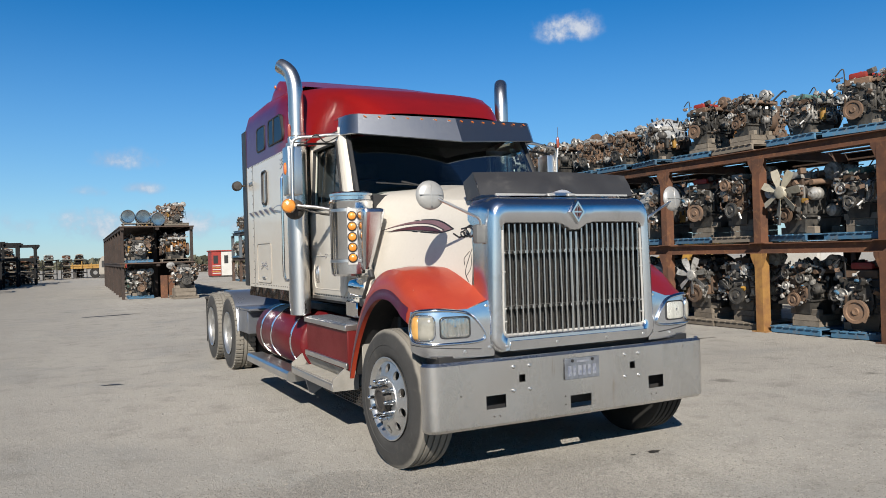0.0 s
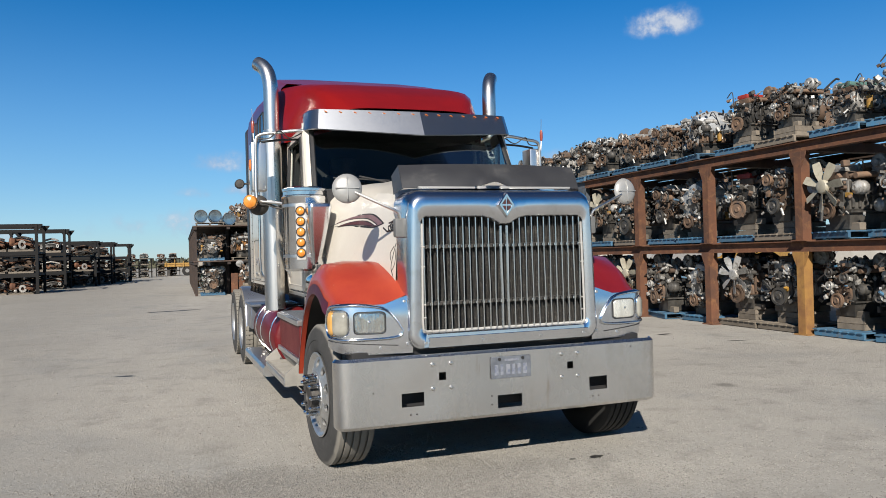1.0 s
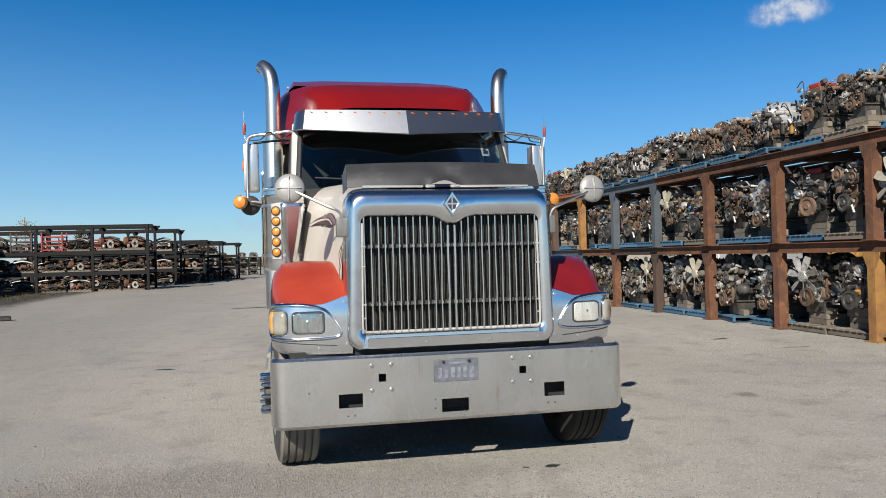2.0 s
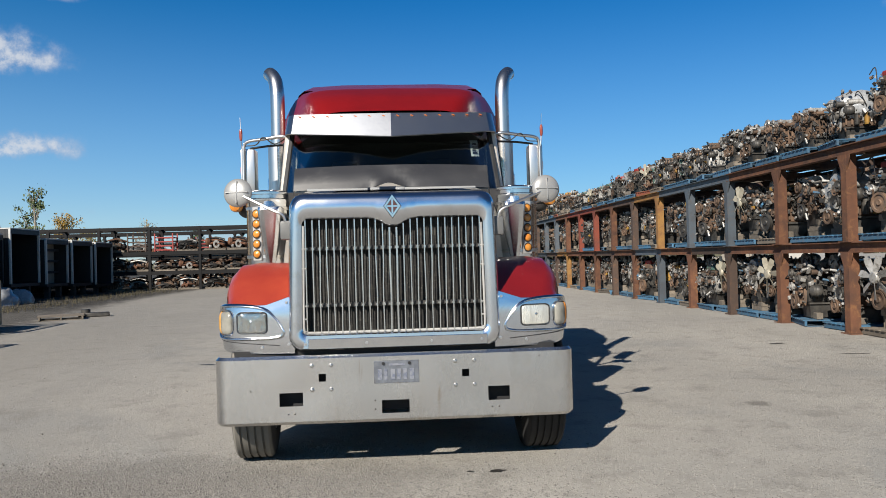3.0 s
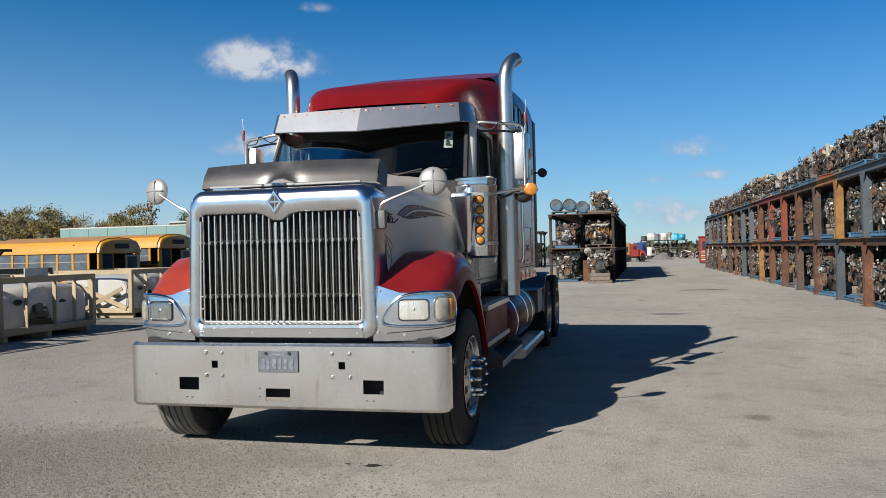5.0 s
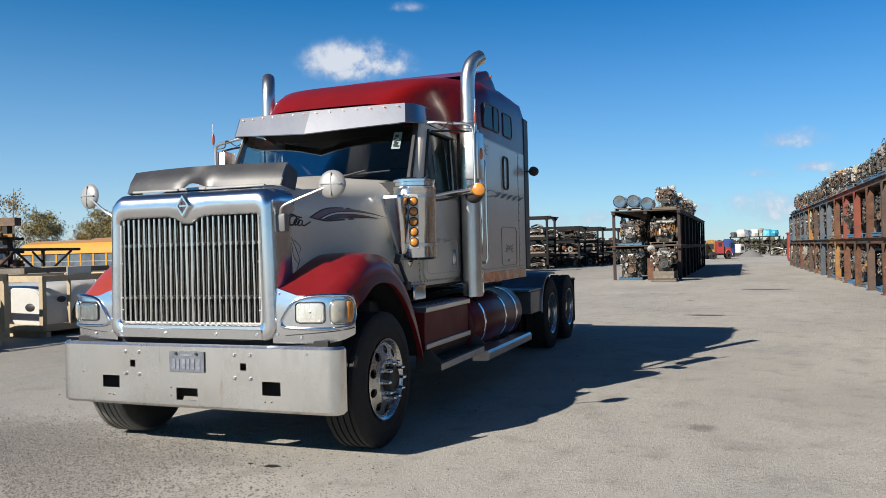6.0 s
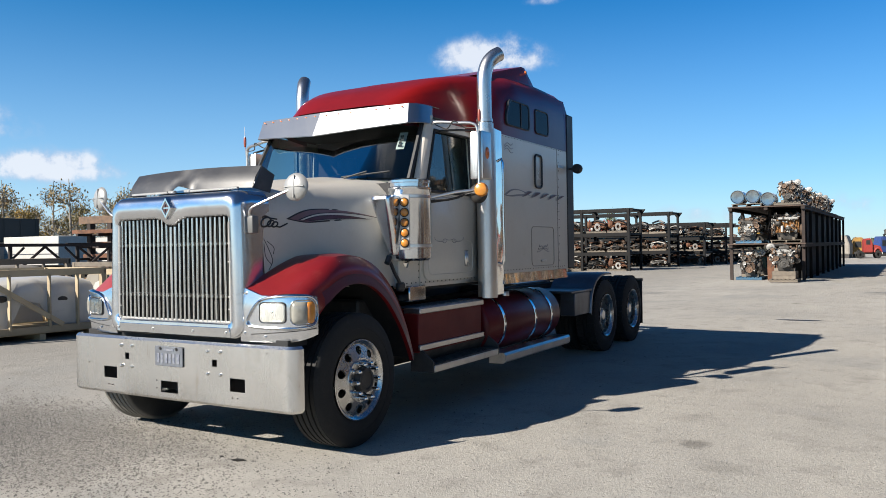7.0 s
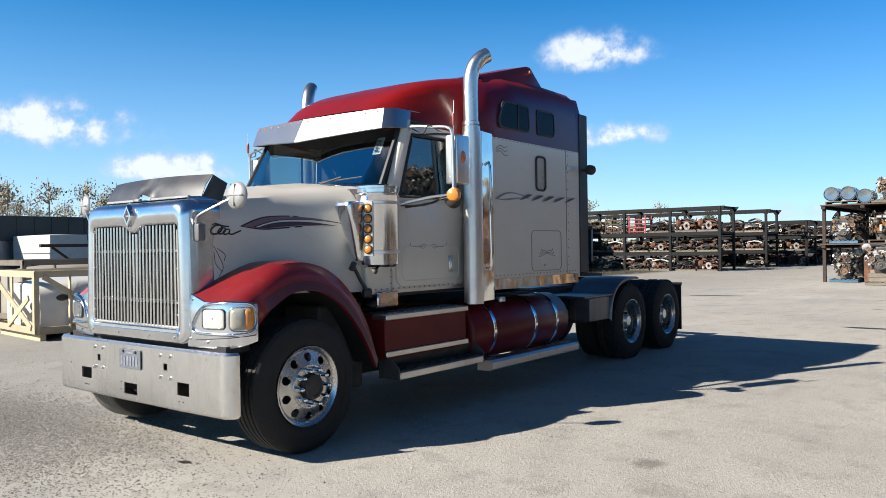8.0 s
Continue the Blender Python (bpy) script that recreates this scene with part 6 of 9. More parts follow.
def build_lower():
    for s in (-1, 1):
        # battery box with treads
        b = bmesh.new()
        box(b, s * .62, s * 1.20, 1.70, 2.90, .60, .985, .008)
        bx = part("step_box", b, PANEL_RED, truck, "red step box with stainless trims")
        b = bmesh.new()
        box(b, s * 1.05, s * 1.225, 1.69, 2.91, .945, .995, .006)
        box(b, s * 1.198, s * 1.222, 1.69, 2.91, .62, .668, .004)
        part("trim", b, STEEL, bx)
        b = bmesh.new()
        box(b, s * .95, s * 1.20, 1.72, 2.88, .993, 1.002, .002)
        for k in range(16):
            box(b, s * .97, s * 1.19, 1.76 + .07 * k, 1.785 + .07 * k, 1.0, 1.008)
        part("tread_plate", b, SILVER, bx)
        b = bmesh.new()
        box(b, s * 1.125, s * 1.335, 1.74, 3.00, .488, .502, .003)
        loft(b, [[Vector((s * x, y, z)) for x, z in ((1.115, .62), (1.195, .62), (1.195, .605), (1.135, .50), (1.115, .50))] for y in (1.74, 3.00)])
        metal = STEPMETAL if s < 0 else STEPSHADED
        stp = part("lower_step", b, metal, bx, "dusty aluminium lower step" if s < 0 else "worn lower step with the right side's shade in its colour")
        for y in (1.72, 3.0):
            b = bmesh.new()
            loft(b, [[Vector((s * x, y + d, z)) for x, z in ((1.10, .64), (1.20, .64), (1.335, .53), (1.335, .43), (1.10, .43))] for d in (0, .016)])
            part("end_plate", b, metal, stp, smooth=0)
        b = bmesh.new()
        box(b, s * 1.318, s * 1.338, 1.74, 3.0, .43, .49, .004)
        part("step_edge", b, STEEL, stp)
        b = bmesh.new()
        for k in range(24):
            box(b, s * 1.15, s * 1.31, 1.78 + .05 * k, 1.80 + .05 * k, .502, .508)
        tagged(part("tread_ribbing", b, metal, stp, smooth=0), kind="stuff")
        # plate behind the front wheel, and open mesh hanging below the step
        if s < 0:
            b = bmesh.new()
            box(b, s * .62, s * 1.17, 1.42, 1.435, .27, .98, .004)
            part("splash_plate", b, STEPMETAL, bx, "dusty flat splash plate")
            b = bmesh.new()
            for k in range(22):
                y = 1.75 + .05 * k
                box(b, s * 1.05, s * 1.06, y - .006, y + .006, .26, .44)
            for k in range(6):
                box(b, s * 1.047, s * 1.063, 1.73, 2.83, .262 + .033 * k, .270 + .033 * k)
            tagged(part("mesh_guarding", b, CHASSIS, bx, "black open mesh", smooth=0), kind="stuff")
        # bracket under the step
        b = bmesh.new()
        if s > 0:
            box(b, .9, 1.1, 3.0, 3.03, .45, .60)
        else:
            loft(b, [[Vector((s * x, y, z)) for x, z in ((.95, .60), (1.16, .60), (1.22, .44), (1.16, .22), (1.12, .20), (.95, .30))] for y in (3.0, 3.03)])
        part("step_bracket", b, SILVER, bx)
        # tank
        b = bmesh.new()
        cx, cz, r = s * .93, .70, .315
        lathe(b, [(.0, 2.985), (.20, 2.98), (.28, 2.985), (r - .012, 3.0), (r, 3.02), (r, 4.92), (r - .012, 4.94), (.28, 4.955), (.0, 4.96)], 40, Matrix.Translation((cx, 0, cz)) @ Matrix.Rotation(radians(90), 4, "Z"))
        tk = part("fuel_tank", b, mat("tank_red", (.15, .008, .012), (.11, .008, .010), rough=.42, scale=2, coat=.06, rvar=.06, spec=.25, dirt=(.24, .1, .08), dirt_amount=.25), truck, "glossy dark red fuel tank with chrome straps")
        for y in (3.36, 4.18, 4.66):
            b = bmesh.new()
            lathe(b, [(r + .002, y - .022), (r + .007, y - .02), (r + .007, y + .02), (r + .002, y + .022)], 40, Matrix.Translation((cx, 0, cz)) @ Matrix.Rotation(radians(90), 4, "Z"), close=True)
            part("strap", b, CHROME, tk)
        b = bmesh.new()
        lathe(b, [(.0, .05), (.05, .048), (.055, .03), (.055, .0)], 16, Matrix.Translation((cx + s * .12, 3.75, cz + r - .035)) @ Matrix.Rotation(radians(-90), 4, "Y"))
        part("filler_cap", b, STEEL, tk)
        b = bmesh.new()
        loft(b, [[Vector((s * x, y, z)) for x, z in ((1.16, .425), (1.33, .425), (1.35, .40), (1.35, .335), (1.32, .315), (1.16, .315))] for y in (3.14, 4.98)])
        part("tank_step", b, STEEL, tk, "stainless tank step")
        b = bmesh.new()
        for y in (3.4, 4.7):
            box(b, s * .6, s * 1.2, y - .03, y + .03, .33, .42, .006)
        part("hanger", b, CHASSIS, tk)
        # quarter fender ahead of the drive wheels
        b = bmesh.new()
        prof = [(6.98, 1.125), (6.67, 1.13), (6.44, 1.09), (6.28, 1.01), (6.17, .89), (6.12, .74), (6.105, .60)]
        line = resample([(0, y, z) for y, z in prof], 14)
        loft(b, [[Vector((s * .60, p.y, p.z)), Vector((s * 1.20, p.y, p.z)), Vector((s * 1.225, p.y + .008, p.z - .01)), Vector((s * 1.225, p.y + .03, p.z - .03))] for p in line], closed=False)
        thicken(b, .006)
        qf = part("quarter_fender", b, SILVER if s < 0 else SHADESHEET, truck, "galvanised quarter fender")
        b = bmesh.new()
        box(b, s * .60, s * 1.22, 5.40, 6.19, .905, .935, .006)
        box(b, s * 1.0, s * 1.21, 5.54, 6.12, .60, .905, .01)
        part("side_plate", b, SILVER if s < 0 else SHADESHEET, qf)
        # mud flap
        b = bmesh.new()
        box(b, s * .60, s * 1.20, 8.70, 8.715, .22, .93)
        fl = part("mud_flap", b, RUBBER, truck, "black mud flap", smooth=0)
        b = bmesh.new()
        box(b, s * .45, s * 1.21, 8.67, 8.73, .92, .97, .008)
        part("flap_bar", b, CHASSIS, fl)
        # frame rail, suspension
        b = bmesh.new()
        box(b, s * .40, s * .47,   .35, 8.95, .74, 1.0, .006)
        part("frame_rail", b, CHASSIS, truck)
        b = bmesh.new()
        cyl(b, (s * .62, 7.40, .70), (s * .62, 7.40, .98), .13, n=16)
        box(b, s * .50, s * .60, 6.5, 8.3, .58, .70, .02)
        part("suspension", b, CHASSIS, truck)
    b = bmesh.new()
    for y in (6.76, 8.05):
        cyl(b, (-.9, y, .52), (.9, y, .52), .075, n=12)
        lathe(b, [(.0, -.2), (.16, -.17), (.22, 0), (.16, .17), (.0, .2)], 20, Matrix.Translation((0, y, .52)) @ Matrix.Rotation(radians(90), 4, "Z"))
    part("drive_axles", b, CHASSIS, truck)
    b = bmesh.new()
    box(b, -.45, .45, 5.36, 6.50, 1.005, 1.03, .004)
    part("deck_plate", b, SILVER, truck, "tread deck plate")
    b = bmesh.new()
    prof = [(-.46, 6.75), (.46, 6.75), (.48, 7.15), (.42, 7.5), (.14, 7.62), (.07, 7.3), (.0, 7.2), (-.07, 7.3), (-.14, 7.62), (-.42, 7.5), (-.48, 7.15)]
    loft(b, [[Vector((x, y, z - (y - 7.15) * .05)) for x, y in prof] for z in (1.12, 1.17)])
    box(b, -.48, .48, 6.95, 7.3, 1.0, 1.10, .01)
    part("fifth_wheel", b, CHASSIS, truck, "greasy fifth wheel plate")
    for y in (1.9, 3.3, 5.4, 6.0, 8.5, 8.9):
        b = bmesh.new()
        box(b, -.42, .42, y - .05, y + .05, .78, .95)
        part("cross_member", b, CHASSIS, truck, smooth=0)
    b = bmesh.new()
    box(b, -.40, .40, .40, 1.75, .60, 1.60, .05)
    part("engine_block", b, CHASSIS, truck)
    b = bmesh.new()
    box(b, -.30, .30, 1.75, 3.2, .55, 1.0, .05)
    part("gearbox", b, CHASSIS, truck)
    b = bmesh.new()
    cyl(b, (0, 3.2, .75), (0, 6.4, .6), .06, n=10)
    part("propeller_shaft", b, CHASSIS, truck)
    # drums added under the rails to block light below the truck
    for s in (-1, 1):
        for ya, yb in ((1.75, 3.0), (3.15, 4.9)):
            b = bmesh.new()
            lathe(b, [(.0, ya), (.12, ya + .02), (.17, ya + .08), (.17, yb - .08), (.12, yb - .02), (.0, yb)], 20, Matrix.Translation((s * .44, 0, .52)) @ Matrix.Rotation(radians(90), 4, "Z"))
            tank = part("air_tank", b, CHASSIS, truck, "black drum added under the frame to block light")
            for y in (ya + .25, yb - .25):
                b = bmesh.new()
                box(b, s * .38, s * .50, y - .02, y + .02, .66, .76)
                part("hanger", b, CHASSIS, tank, smooth=0)
    for s in (-1, 1):
        b = bmesh.new()
        box(b, s * .50, s * .95, 1.15, 1.68, .35, 1.10, .02)
        part("inner_guard", b, CHASSIS, truck, smooth=0)
    for s in (-1, 1):
        b = bmesh.new()
        tube(b, [(s * 1.065, 1.60, 1.17), (s * 1.085, 1.58, 1.23), (s * 1.08, 1.52, 1.31), (s * 1.07, 1.47, 1.40), (s * 1.05, 1.45, 1.43)], .016, 8, 4)
        box(b, s * 1.05, s * 1.10, 1.56, 1.66, 1.15, 1.23, .014)
        cyl(b, (s * 1.06, 1.43, 1.40), (s * 1.06, 1.47, 1.46), .026, n=10)
        part("hood_latch", b, BLACK, truck)


build_front()
build_bumper()
build_corners()
build_hood()
build_fenders()
build_wheels()
build_cab()
build_sleeper()
build_stacks()
build_aircleaners()
build_mirrors()
build_lower()

# ---- the yard ----
rng = random.Random(7)
RUSTY = mat("rusty_beam", (0.175, 0.072, 0.036), (0.085, 0.042, 0.027), rough=0.85, scale=3, fine=50, bump=0.2, dirt=(0.30, 0.14, 0.055), dirt_amount=0.4, vary=.2, streaks=(0.05, 0.028, 0.02))
DARKRUST = mat("dark_rusty_steel", (0.045, 0.030, 0.024), (0.030, 0.023, 0.020), rough=0.85, scale=3, fine=50, bump=0.2, dirt=(0.11, 0.052, 0.028), dirt_amount=0.3, vary=.2)
OCHRE = mat("rusty_yellow_beam", (0.36, 0.19, 0.05), (0.22, 0.10, 0.04), rough=0.8, scale=3, fine=50, bump=0.2, dirt=(0.16, 0.07, 0.03), dirt_amount=0.4, vary=.1)
SLATE = mat("slate_paint_beam", (0.10, 0.125, 0.15), (0.075, 0.085, 0.098), rough=0.65, scale=3, fine=50, bump=0.12, dirt=(0.16, 0.09, 0.05), dirt_amount=0.35, vary=.15)
BROWN = mat("brown_beam", (0.095, 0.060, 0.043), (0.065, 0.045, 0.036), rough=0.75, scale=3, fine=50, bump=0.15, dirt=(0.18, 0.085, 0.04), dirt_amount=0.4, vary=.2)
REDBEAM = mat("red_oxide_beam", (0.27, 0.055, 0.028), (0.17, 0.05, 0.03), rough=0.7, scale=3, bump=0.12, dirt=(0.16, 0.07, 0.04), dirt_amount=0.35)
BLACKBEAM = mat("black_steel_beam", (0.009, 0.009, 0.010), (0.015, 0.014, 0.013), rough=0.75, scale=3, bump=0.1, dirt=(0.05, 0.035, 0.025), dirt_amount=0.22, spec=0.25)
BLUEWOOD = mat("blue_pallet_wood", (0.05, 0.17, 0.30), (0.07, 0.14, 0.21), rough=0.8, scale=5, bump=0.2, dirt=(0.16, 0.14, 0.12), dirt_amount=0.45, vary=.3)
GREYWOOD = mat("weathered_wood", (0.25, 0.21, 0.165), (0.17, 0.145, 0.115), rough=0.85, scale=5, bump=0.25, dirt=(0.10, 0.08, 0.06), dirt_amount=0.35, vary=.25, stretch=(1, .15, 1))
REDWOOD = mat("red_pallet_wood", (0.32, 0.09, 0.045), (0.22, 0.07, 0.045), rough=0.8, scale=5, bump=0.2, dirt=(0.15, 0.10, 0.07), dirt_amount=0.4)
FRESHWOOD = mat("pale_crate_wood", (0.56, 0.45, 0.29), (0.46, 0.36, 0.23), rough=0.75, scale=4, bump=0.15, stretch=(1, .2, 1), vary=.15, dirt=(0.3, 0.23, 0.15), dirt_amount=0.25)
GREASE = mat("greasy_black_iron", (0.055, 0.053, 0.05), (0.14, 0.13, 0.115), rough=0.55, metal=.3, scale=6, bump=0.25, dirt=(0.10, 0.082, 0.064), dirt_amount=0.4, vary=.4)
IRON = mat("rusted_iron", (0.20, 0.125, 0.080), (0.115, 0.085, 0.066), rough=0.8, metal=.2, scale=6, bump=0.25, dirt=(0.24, 0.135, 0.075), dirt_amount=0.4, vary=.45)
CASTALU = mat("dull_cast_aluminium", (0.56, 0.545, 0.515), (0.32, 0.31, 0.285), rough=0.5, metal=.35, scale=7, bump=0.2, dirt=(0.10, 0.085, 0.065), dirt_amount=0.5, vary=.25)
MACHINE_YELLOW = mat("worn_yellow_enamel", (0.50, 0.28, 0.05), (0.38, 0.20, 0.045), rough=0.6, scale=5, bump=0.15, dirt=(0.12, 0.075, 0.04), dirt_amount=0.5)
RUSTORANGE = mat("orange_rust_scale", (0.42, 0.20, 0.055), (0.26, 0.105, 0.035), rough=0.85, scale=5, bump=0.3, dirt=(0.12, 0.06, 0.03), dirt_amount=0.45, vary=.25)
MACHINE_GREEN = mat("worn_green_enamel", (0.09, 0.20, 0.175), (0.10, 0.16, 0.135), rough=0.6, scale=5, bump=0.15, dirt=(0.12, 0.085, 0.05), dirt_amount=0.5)
MACHINE_BLUE = mat("worn_blue_enamel", (0.025, 0.07, 0.28), (0.03, 0.06, 0.18), rough=0.6, scale=5, bump=0.1, dirt=(0.12, 0.085, 0.05), dirt_amount=0.4)
MACHINE_RED = mat("worn_red_enamel", (0.40, 0.035, 0.025), (0.28, 0.035, 0.025), rough=0.55, scale=5, bump=0.1, dirt=(0.13, 0.08, 0.05), dirt_amount=0.4)
FANWHITE = mat("cream_fan_plastic", (0.52, 0.48, 0.37), (0.38, 0.34, 0.26), rough=0.5, scale=6, bump=0.05, dirt=(0.25, 0.2, 0.14), dirt_amount=0.35)
HOSE = mat("black_hose", (0.02, 0.02, 0.02), (0.035, 0.033, 0.03), rough=0.6, scale=10, bump=0.1, vary=.3)
WRAP = mat("plastic_wrap", (0.42, 0.435, 0.445), (0.29, 0.30, 0.31), rough=0.28, scale=9, fine=30, bump=0.6, lo=.4, hi=.6, coat=.5)
BUSYELLOW = mat("school_bus_yellow", (0.72, 0.33, 0.015), (0.62, 0.27, 0.015), rough=0.4, scale=2, bump=0.02, coat=.3, dirt=(0.4, 0.25, 0.08), dirt_amount=.2)
TEAL = mat("faded_teal_paint", (0.19, 0.36, 0.37), (0.24, 0.38, 0.38), rough=0.55, scale=2, bump=0.03, dirt=(0.3, 0.3, 0.27), dirt_amount=.25)
WHITEPAINT = mat("chalky_white_paint", (0.68, 0.67, 0.63), (0.58, 0.56, 0.52), rough=0.55, scale=2, bump=0.03, dirt=(0.35, 0.32, 0.27), dirt_amount=.3)
FIBRE = mat("white_fibreglass", (0.70, 0.69, 0.65), (0.62, 0.60, 0.56), rough=0.4, scale=2, coat=.3, bump=0.02, dirt=(0.4, 0.37, 0.32), dirt_amount=.25)
PRIMER = mat("grey_primer", (0.36, 0.33, 0.28), (0.30, 0.27, 0.23), rough=0.65, scale=3, bump=0.05)
DARKBOX = mat("dark_van_box", (0.014, 0.016, 0.018), (0.022, 0.024, 0.026), rough=0.6, scale=2, bump=0.05, dirt=(0.07, 0.065, 0.06), dirt_amount=.25)
TANKALU = mat("polished_tank", (0.42, 0.42, 0.42), (0.22, 0.22, 0.22), rough=0.2, metal=1, scale=4, bump=0.03)
BLUETARP = mat("blue_tarp", (0.05, 0.42, 0.62), (0.05, 0.34, 0.52), rough=0.55, scale=4, bump=0.5)


# pallets
def pallet_proto(material, label):
    p = thing("pallet", label, "pallet", pose(0, 0, -50), "pallets under the engines")
    b = bmesh.new()
    box(b, -.55, .55, -.045, .045, 0, .012)
    low = finish("board", b, material)
    b = bmesh.new()
    box(b, -.60, .60, -.05, .05, 0, .02)
    board = finish("board", b, material)
    b = bmesh.new()
    box(b, -.022, .022, -.50, .50, 0, .09)
    string = finish("stringer", b, material)
    for k in range(7):
        shared("deck_board", board, p, pose(0, -.45 + .15 * k, .105 + .002 * (k % 2), 0, 0, .6 * ((k * 7) % 3 - 1)))
    for x in (-.55, 0, .55):
        shared("stringer", string, p, pose(x, 0, .014))
    for y in (-.44, 0, .44):
        shared("bottom_board", low, p, pose(0, y, .001))
    return p


PALLETS = [pallet_proto(BLUEWOOD, "blue painted wooden pallet, scuffed"), pallet_proto(GREYWOOD, "weathered grey wooden pallet"),
           pallet_proto(REDWOOD, "faded red wooden pallet")]
PALLET_H = .127


# engines
def build_engine(seed, body, accent, fan, wrap=False):
    r = random.Random(seed)
    tones = {id(GREASE): "greasy black", id(IRON): "rusty brown", id(CASTALU): "dull grey", id(MACHINE_YELLOW): "worn yellow", id(MACHINE_GREEN): "worn green", id(MACHINE_RED): "worn red", id(RUSTORANGE): "orange-rusted"}
    e = thing("engine", "%s diesel engine%s%s stored on a pallet" % (tones[id(body)], " with pale fan" if fan else "", " under plastic wrap" if wrap else ""), "engine", pose(0, 0, -50), "engines on the racks")
    w, h = r.uniform(.2, .25), r.uniform(.60, .74)
    b = bmesh.new()
    box(b, -.48, .48, -w, w, .26, h, .025)
    part("block", b, body, e)
    b = bmesh.new()
    for k in range(7):
        x = -.40 + .13 * k
        for s in (-1, 1):
            box(b, x - .025, x + .025, s * (w - .005), s * (w + .03), .30, h - .04, .008)
    for s in (-1, 1):
        box(b, -.46, .46, s * (w - .01), s * (w + .022), .44, .475)
    tagged(part("block_ribbing", b, body, e), kind="stuff")
    b = bmesh.new()
    ring = lambda z, k, a: [Vector((x * a, y * k, z)) for x, y in ((-.44, -w), (.40, -w), (.40, w), (-.44, w))]
    loft(b, [ring(.26, 1.08, 1.02), ring(.235, 1.08, 1.02), ring(.22, .9, .98), ring(.02, .7, .9)])
    part("oil_pan", b, GREASE, e)
    b = bmesh.new()
    for k in range(3):
        x0 = -.47 + .32 * k
        box(b, x0, x0 + .29, -w * .9, w * .9, h, h + .11, .014)
    part("cylinder_head", b, body if r.random() < .6 else IRON, e)
    b = bmesh.new()
    n = r.choice((1, 3))
    for k in range(n):
        ln = .92 / n
        x0 = -.46 + ln * k
        box(b, x0 + .01, x0 + ln - .01, -w * .6, w * .6, h + .11, h + .21, .035, seg=2)
        for q in range(3):
            cyl(b, (x0 + ln * (q + .5) / 3, 0, h + .20), (x0 + ln * (q + .5) / 3, 0, h + .235), .018, n=6)
    part("rocker_cover", b, accent, e)
    b = bmesh.new()
    q = r.uniform(.75, 1.0)
    prof = [(-.13, .20), (.13, .20), (.20 * q, .32), (.22 * q, .50), (.13, h - .04), (-.10, h - .02), (-.21 * q, .52), (-.19, .34)]
    loft(b, [[Vector((x, y, z)) for y, z in prof] for x in (-.48, -.53)])
    for y, z in prof:
        cyl(b, (-.53, y * .9, z * .95 + .02), (-.55, y * .9, z * .95 + .02), .014, n=6)
    box(b, -.57, -.52, -.08, .10, .38, .50, .01)
    box(b, -.60, -.52, -.06, .05, h - .16, h - .02, .02)
    part("gear_cover", b, r.choice((GREASE, GREASE, IRON, CASTALU)), e)
    b = bmesh.new()
    R = r.uniform(.10, .165)
    lathe(b, [(.0, -.66), (.04, -.67), (.05, -.645), (R * .72, -.64), (R * .78, -.665), (R, -.665), (R, -.648), (R - .02, -.64), (R, -.632), (R - .02, -.622), (R, -.612), (R, -.60), (.0, -.57)], 28, Matrix.Translation((0, 0, .27)))
    part("crank_pulley", b, IRON if r.random() < .6 else GREASE, e)
    for k in range(r.choice((2, 3))):
        b = bmesh.new()
        R2 = r.uniform(.06, .10)
        yy, zz = r.choice((-1, 1)) * r.uniform(.12, .27), r.uniform(.42, h + .05)
        lathe(b, [(.0, -.65), (R2 * .3, -.655), (R2 * .5, -.63), (R2 * .8, -.635), (R2, -.65), (R2 - .012, -.635), (R2, -.62), (R2, -.605), (.0, -.56)], 20, Matrix.Translation((0, yy, zz)))
        cyl(b, (-.60, yy, zz), (-.45, yy, zz), R2 * .7, n=12)
        part("pulley", b, r.choice((IRON, GREASE, CASTALU)), e)
    for s, zz, xx in ((r.choice((-1, 1)), r.uniform(.45, .62), -.36), (r.choice((-1, 1)), r.uniform(.32, .45), .05)):
        b = bmesh.new()
        yy = s * (w + .11)
        lathe(b, [(.0, -.12), (.03, -.13), (.06, -.11), (.088, -.08), (.092, -.03), (.085, -.025), (.092, -.01), (.092, .06), (.07, .10), (.0, .105)], 18, Matrix.Translation((xx, yy, zz)))
        box(b, xx - .05, xx + .05, min(yy, s * w), max(yy, s * w), zz - .03, zz + .03)
        part("alternator", b, r.choice((CASTALU, GREASE)), e)
    sm = r.choice((-1, 1))
    b = bmesh.new()
    zm = h + .04
    tube(b, [(-.44, sm * (w + .10), zm), (-.15, sm * (w + .12), zm + .01), (.15, sm * (w + .12), zm), (.44, sm * (w + .10), zm)], .042, 10, 3)
    for k in range(6):
        x = -.40 + .16 * k
        tube(b, [(x, sm * (w - .02), zm), (x + .02, sm * (w + .06), zm + .01), (x + .02, sm * (w + .11), zm)], .03, 8, 2)
    part("exhaust_manifold", b, IRON, e)
    b = bmesh.new()
    m = Matrix.Translation((.02, sm * (w + .17), zm + .15))
    lathe(b, [(.0, -.16), (.045, -.16), (.06, -.12), (.12, -.11), (.135, -.07), (.12, -.03), (.06, -.02), (.05, .03), (.11, .04), (.125, .08), (.10, .12), (.05, .13), (.05, .17), (.0, .17)], 20, m)
    tube(b, [(.02, sm * (w + .12), zm), (.02, sm * (w + .15), zm + .08)], .045, 8, 1)
    part("turbocharger", b, r.choice((IRON, CASTALU)), e)
    b = bmesh.new()
